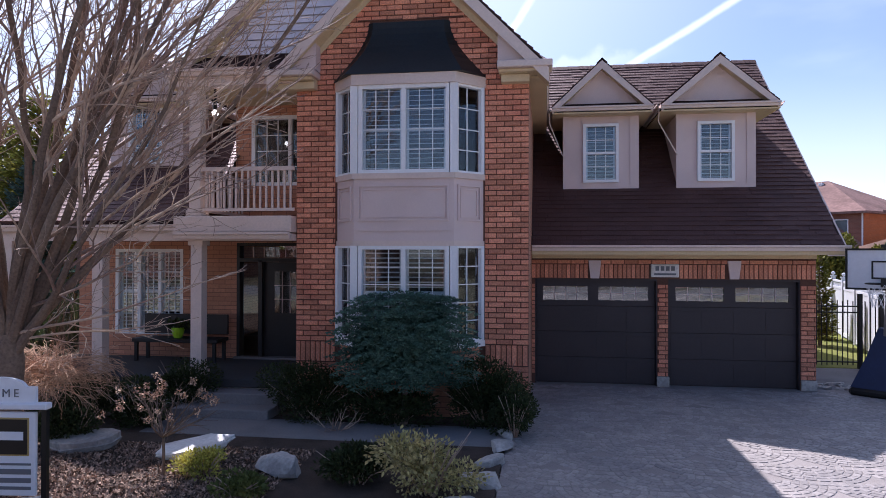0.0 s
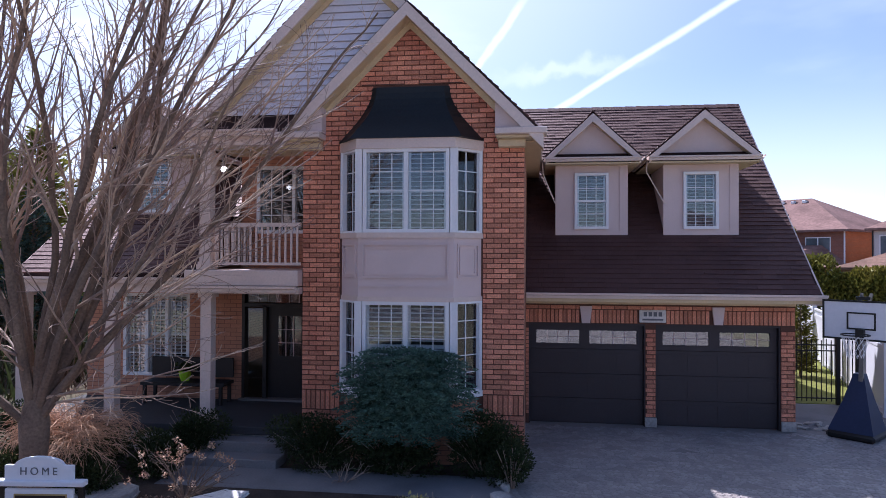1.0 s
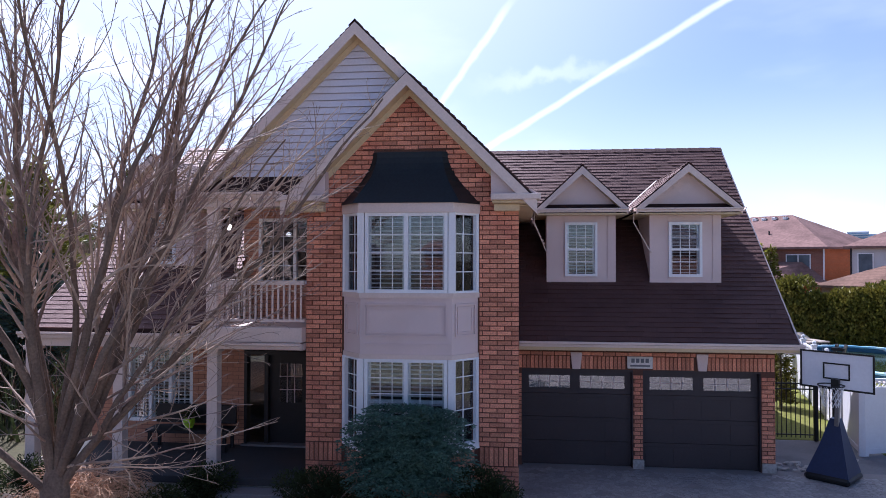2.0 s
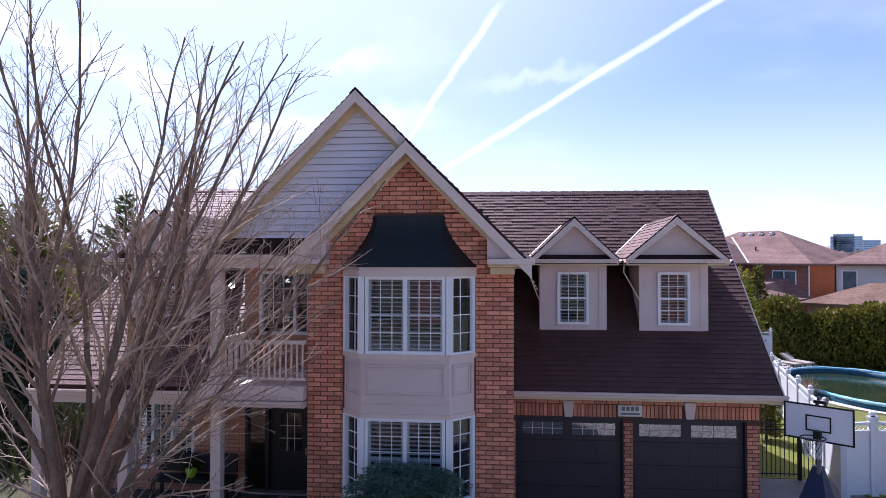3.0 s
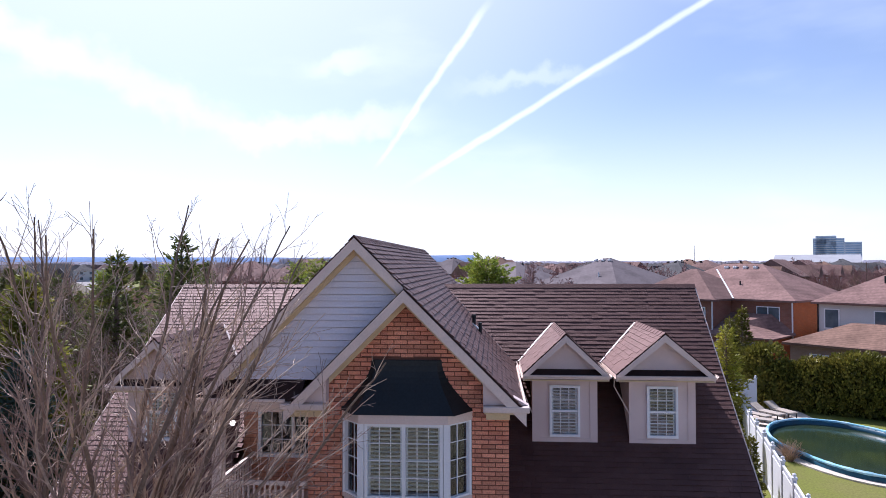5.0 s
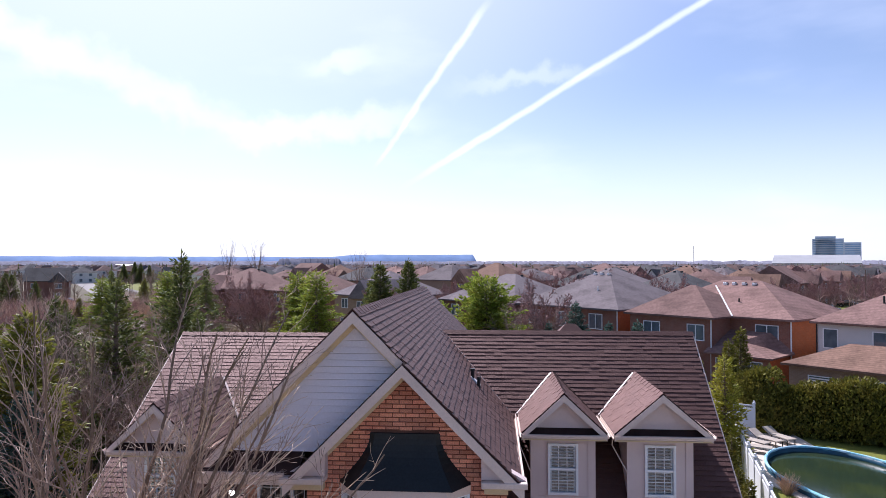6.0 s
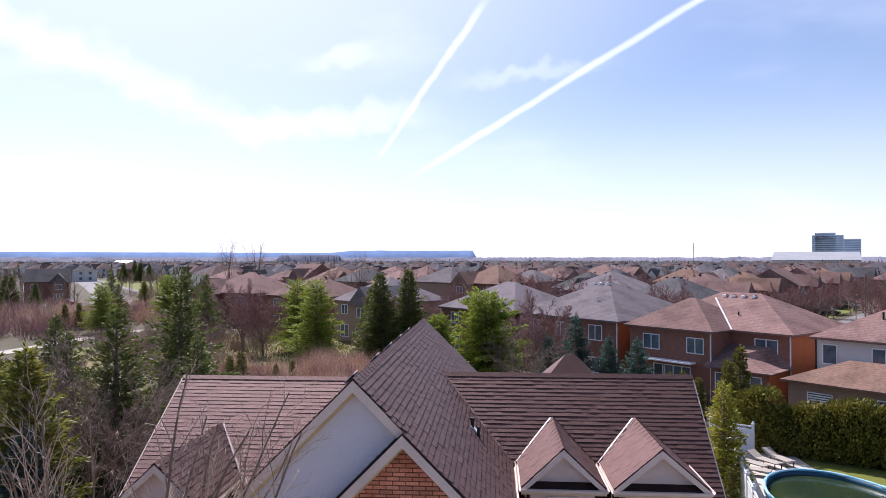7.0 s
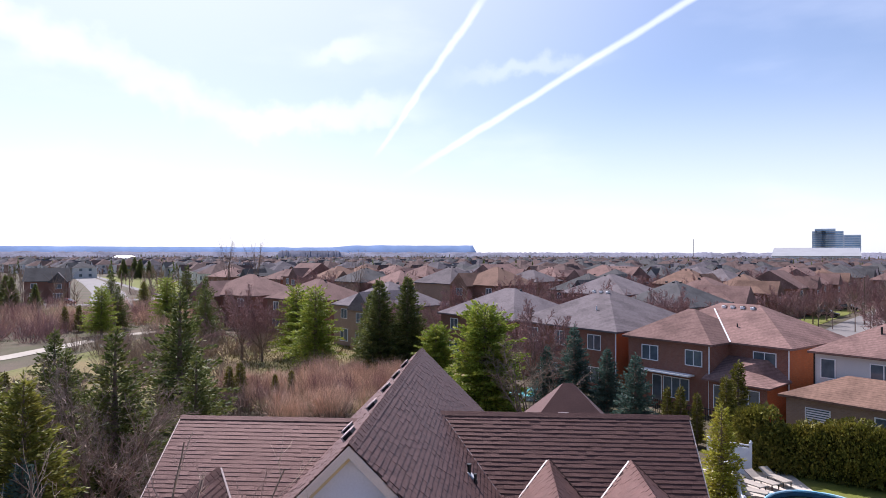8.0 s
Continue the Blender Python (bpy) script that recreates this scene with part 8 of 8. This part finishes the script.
def lay_bricks(parent, y, z0, z1, inside, x0, x1, near, label):
    """Running bond over x0..x1, z0..z1 where inside(x, z) holds for the brick's corners; near(x, z) picks the pieces that are objects."""
    full, fv, ff = brick_mesh(BW, BH)
    rest = Heap()
    made = 0
    z, row = z0, 0
    while z + BH < z1 + 0.001:
        x = x0 - (BW / 2 + BJ / 2 if row % 2 else 0)
        while x < x1:
            dy = rng.uniform(-0.003, 0.003)
            for me, vv, faces, w, xx in ((full, fv, ff, BW, x),):
                if inside(xx, z) and inside(xx + w, z) and inside(xx, z + BH) and inside(xx + w, z + BH):
                    pick = (me, vv, faces, xx)
                else:
                    # a brick cut to what is left of its place
                    pick = None
                    ok = [k for k in range(41) if inside(xx + w * k / 40, z) and inside(xx + w * k / 40, z + BH)]
                    if len(ok) > 3:
                        xa, xb = xx + w * ok[0] / 40, xx + w * ok[-1] / 40
                        if all(ok[i + 1] - ok[i] == 1 for i in range(len(ok) - 1)):
                            cut = [(0 if q[0] == 0 else (xb - xa) if q[0] == w else (0.006 if q[0] < w / 2 else xb - xa - 0.006), q[1], q[2]) for q in fv]
                            pick = (None, cut, ff, xa)
                if pick:
                    me_, v_, f_, xp = pick
                    if me_ and made < 300 and near(xp, z):
                        o = new("brick", me_)
                        o.parent = parent
                        o.location = (xp, y + dy, z)
                        made += 1
                    else:
                        i = len(rest.v)
                        rest.v += [(a + xp, b + y + dy, c + z) for a, b, c in v_]
                        rest.f += [tuple(i + k for k in q) for q in f_]
            x += BW + BJ
        z += BH + BJ
        row += 1
    if rest.v:
        tagged(rest.make("brickwork", BRICK_JOINED, parent, label), kind="stuff")


def soldier(parent, y, x0, x1, z, h):
    """A course of bricks on end."""
    me, v, f = brick_mesh(BH, h)
    x = x0
    while x + BH < x1 + 0.01:
        o = new("brick", me)
        o.parent = parent
        o.location = (x, y - 0.004 + rng.uniform(-0.002, 0.002), z)
        x += BH + BJ


def in_front(x, z):
    if not (-3.823 < x < 0.123 and z > 0.0):
        return False
    if z > 5.60 and abs(x + 1.85) > 7.66 - z:
        return False
    if -3.13 < x < -0.59 and 0.95 < z < 5.56:
        return False
    if 5.5 < z < 6.47:
        u = (z - 5.53) / 0.97
        if abs(x + 1.87) < 0.67 + 0.58 * max(0.0, 1 - u) ** 2.1:
            return False
    return True


lay_bricks(front_wall, WALL_Y, 1.155, 7.66, in_front, -3.82, 0.12, lambda x, z: 2.6 < z < 4.6, "red brickwork of the upper wall and gable")
lay_bricks(front_wall, WALL_Y, 0.02, 0.80, in_front, -3.82, 0.12, lambda x, z: False, "red brickwork at the foot of the wall")
soldier(front_wall, WALL_Y, -3.82, -3.13, 0.81, 0.33)
soldier(front_wall, WALL_Y, -0.58, 0.12, 0.81, 0.33)
part("brick_band", boxes((-2.75, -0.95, WALL_Y - 0.02, WALL_Y, 6.55, 6.57)), MORTAR, front_wall)


def in_garage(x, z):
    if not (0.12 < x < 5.553 and z > 0.2):
        return False
    for a, b in DOORS:
        if a < x < b and z < 2.13:
            return False
    return not (2.10 < z < 2.545)


lay_bricks(garage_wall, GAR_Y, 0.205, 2.14, in_garage, 0.125, 5.55, lambda x, z: True, "red brickwork of the garage piers")
soldier(garage_wall, GAR_Y, 0.125, 1.27, 2.145, 0.275)
soldier(garage_wall, GAR_Y, 1.49, 2.46, 2.145, 0.275)
soldier(garage_wall, GAR_Y, 3.02, 3.94, 2.145, 0.275)
soldier(garage_wall, GAR_Y, 4.16, 5.55, 2.145, 0.275)
lay_bricks(garage_wall, GAR_Y, 2.434, 2.53, lambda x, z: 0.12 < x < 5.553 and abs(x - 1.38) > 0.125 and abs(x - 4.05) > 0.125, 0.125, 5.55, lambda x, z: True, "red brick course over the garage doors")
# brick returns on the side of the front block and the pier jambs stay plain mortar-jointed work


def lay_shingles(parent, outline, plane, along, near, label, course=0.142, seed=1, thick=1.0):
    """Courses of tabs over a roof slope given in plan; along: 'x' if the eave runs along x, 'y' if along y. Each tab is a thin wedge, thick at its lower edge."""
    rr = random.Random(seed)
    xs, ys = [p[0] for p in outline], [p[1] for p in outline]
    lo_x, hi_x, lo_y, hi_y = min(xs) + 1e-3, max(xs) - 1e-3, min(ys) + 1e-3, max(ys) - 1e-3

    def inside(x, y):
        x, y = min(max(x, lo_x), hi_x), min(max(y, lo_y), hi_y)
        c = False
        n = len(outline)
        for i in range(n):
            (xa, ya), (xb, yb) = outline[i], outline[(i + 1) % n]
            if (ya > y) != (yb > y) and x < (xb - xa) * (y - ya) / (yb - ya) + xa:
                c = not c
        return c
    mx, my = sum(xs) / len(xs), sum(ys) / len(ys)
    gx, gy = (plane(mx + 0.01, my) - plane(mx, my)) * 100, (plane(mx, my + 0.01) - plane(mx, my)) * 100
    nrm = Vector((-gx, -gy, 1)).normalized()
    steep = math.hypot(gx, gy)
    run = course / math.sqrt(1 + steep * steep)
    heap = Heap()
    made = 0
    one = {}
    if along == "x":
        s0, s1, c0, c1 = min(xs), max(xs), min(ys), max(ys)
        sign = 1 if gy > 0 else -1
    else:
        s0, s1, c0, c1 = min(ys), max(ys), min(xs), max(xs)
        sign = 1 if gx > 0 else -1
    n = int((c1 - c0) / run) + 2
    for i in range(n):
        low = (c0 + i * run) if sign > 0 else (c1 - i * run)
        if sign * (low - (c1 if sign > 0 else c0)) > -0.3 * run:
            break
        high = min(low + run * 1.02, c1) if sign > 0 else max(low - run * 1.02, c0)
        s = s0 - rr.random() * 0.3
        while s < s1:
            w = rr.choice((0.30, 0.24, 0.36, 0.20, 0.30))
            a, b = max(s + 0.004, s0), min(s + w, s1)
            s += w
            if b - a < 0.05:
                continue
            mid_c = (low + high) / 2
            corners = [(a, low), (b, low), (b, high), (a, high)]
            P = [(u, v) if along == "x" else (v, u) for u, v in corners]
            tries = 0
            while sum(inside(*q) for q in P) < 4 and tries < 2:
                m = (P[0][0] + P[2][0]) / 2, (P[0][1] + P[2][1]) / 2
                tries += 1
                if not inside(*m):
                    break
                P = [(m[0] + (q[0] - m[0]) * 0.93, m[1] + (q[1] - m[1]) * 0.93) for q in P]
            m = (P[0][0] + P[2][0]) / 2, (P[0][1] + P[2][1]) / 2
            if not inside(*m):
                continue
            t = (rr.choice((0.013, 0.017, 0.021)) + 0.003 * rr.random()) * thick
            g = [Vector((q[0], q[1], plane(*q))) for q in P]
            top = [g[0] + nrm * t, g[1] + nrm * t, g[2] + nrm * 0.006, g[3] + nrm * 0.006]
            if made < 300 and near(*m):
                me = bpy.data.meshes.new("shingle")
                o0 = g[0]
                me.from_pydata([tuple(q - o0) for q in (*top, g[0], g[1])], [], [(0, 1, 2, 3), (4, 5, 1, 0), (5, 2, 1), (4, 0, 3)])
                me.materials.append(SHINGLE)
                o = new("shingle", me)
                o.parent, o.location = parent, o0
                made += 1
            else:
                k = len(heap.v)
                heap.v += [tuple(q) for q in (*top, g[0], g[1])]
                heap.f += [(k, k + 1, k + 2, k + 3), (k + 4, k + 5, k + 1, k), (k + 5, k + 2, k + 1), (k + 4, k, k + 3)]
    tagged(heap.make("shingles", SHINGLE_JOINED, parent, label), kind="stuff")


lay_shingles(roof_right, O_RIGHT, RIGHT, "y", lambda x, y: y < 13.3 and x > -1.9, "overlapping brown asphalt shingles", seed=3, thick=1.35)
lay_shingles(roof_left, O_LEFT1, LEFT1, "y", lambda x, y: False, "overlapping brown asphalt shingles", seed=4, thick=1.35)
lay_shingles(roof_garage, [(-0.2, 14.02), (5.85, 14.02), (5.85, 19.5), (-2.1, 19.5), (-0.05, 17.2), (-0.2, 17.2)], GARAGE, "x", lambda x, y: y > 18.4, "overlapping brown asphalt shingles", seed=5)
lay_shingles(roof_west, [(-9.40, 11.55), (-5.82, 11.55), (-5.72, 15.5), (-3.7, 18.24), (-9.40, 18.24)], WEST, "x", lambda x, y: y > 17.3, "overlapping brown asphalt shingles", seed=6, thick=0.8)

for k, (rf, outline, cx, za, slope, s) in enumerate(DORMER_ROOFS):
    lay_shingles(rf, outline, (lambda x, y, cx=cx, za=za, s=s, slope=slope: za - abs(x - cx) * slope), "y", lambda x, y: False, "overlapping brown asphalt shingles", seed=20 + k)

# driveway cobbles: fans of stones in rings
rr = random.Random(8)
cobbles = Heap()
made = 0
FAN = 1.25


def cobble(c, u, v, t):
    """One stone with rounded shoulders: centre, half sides, height."""
    k = 0.88
    return [tuple(c + u * a + v * b + Vector((0, 0, z))) for a, b, z in ((-1, -1, 0), (1, -1, 0), (1, 1, 0), (-1, 1, 0), (-k, -k, t), (k, -k, t), (k, k, t), (-k, k, t))]


STONE_FACES = [(4, 5, 6, 7), (0, 1, 5, 4), (1, 2, 6, 5), (2, 3, 7, 6), (3, 0, 4, 7)]
rows = int(28 / (FAN * 0.5)) + 1
for j in range(rows):
    cy = 14.6 - j * FAN * 0.5
    for i in range(-1, int(9.2 / FAN) + 2):
        cx = -0.15 + (i + (0.5 if j % 2 else 0)) * FAN
        for ring in range(1, 8):
            r = ring * 0.093
            count = max(3, int(math.pi * r / 0.13))
            for k in range(count):
                a = math.pi * (k + 0.5) / count
                p = Vector((cx + math.cos(a) * r, cy - math.sin(a) * r, 0.001))
                # keep what the fan in front does not cover
                if any((p - Vector((cx + s * FAN / 2, cy - FAN * 0.5, 0))).length < 0.68 and p.y < cy - FAN * 0.5 for s in (-1, 1)):
                    continue
                if not (-0.1 < p.x < 8.9 and -13.9 < p.y < 14.4):
                    continue
                radial, tang = Vector((math.cos(a), -math.sin(a), 0)), Vector((-math.sin(a), -math.cos(a), 0))
                u, v = tang * (math.pi * r / count / 2 * 0.93), radial * 0.043
                t = 0.005 + rr.random() * 0.003
                if made < 300 and 1.6 < p.x < 5.2 and 8.0 < p.y < 10.6:
                    me = bpy.data.meshes.new("paver")
                    me.from_pydata(cobble(Vector((0, 0, 0)), u, v, t), [], STONE_FACES)
                    me.materials.append(PAVER)
                    o = new("paver", me)
                    o.parent, o.location = driveway, p
                    made += 1
                else:
                    b = len(cobbles.v)
                    cobbles.v += cobble(p, u, v, t)
                    cobbles.f += [tuple(b + q for q in f) for f in STONE_FACES]
tagged(cobbles.make("pavers", PAVER_JOINED, driveway, "grey fan-laid stones of the driveway"), kind="stuff")
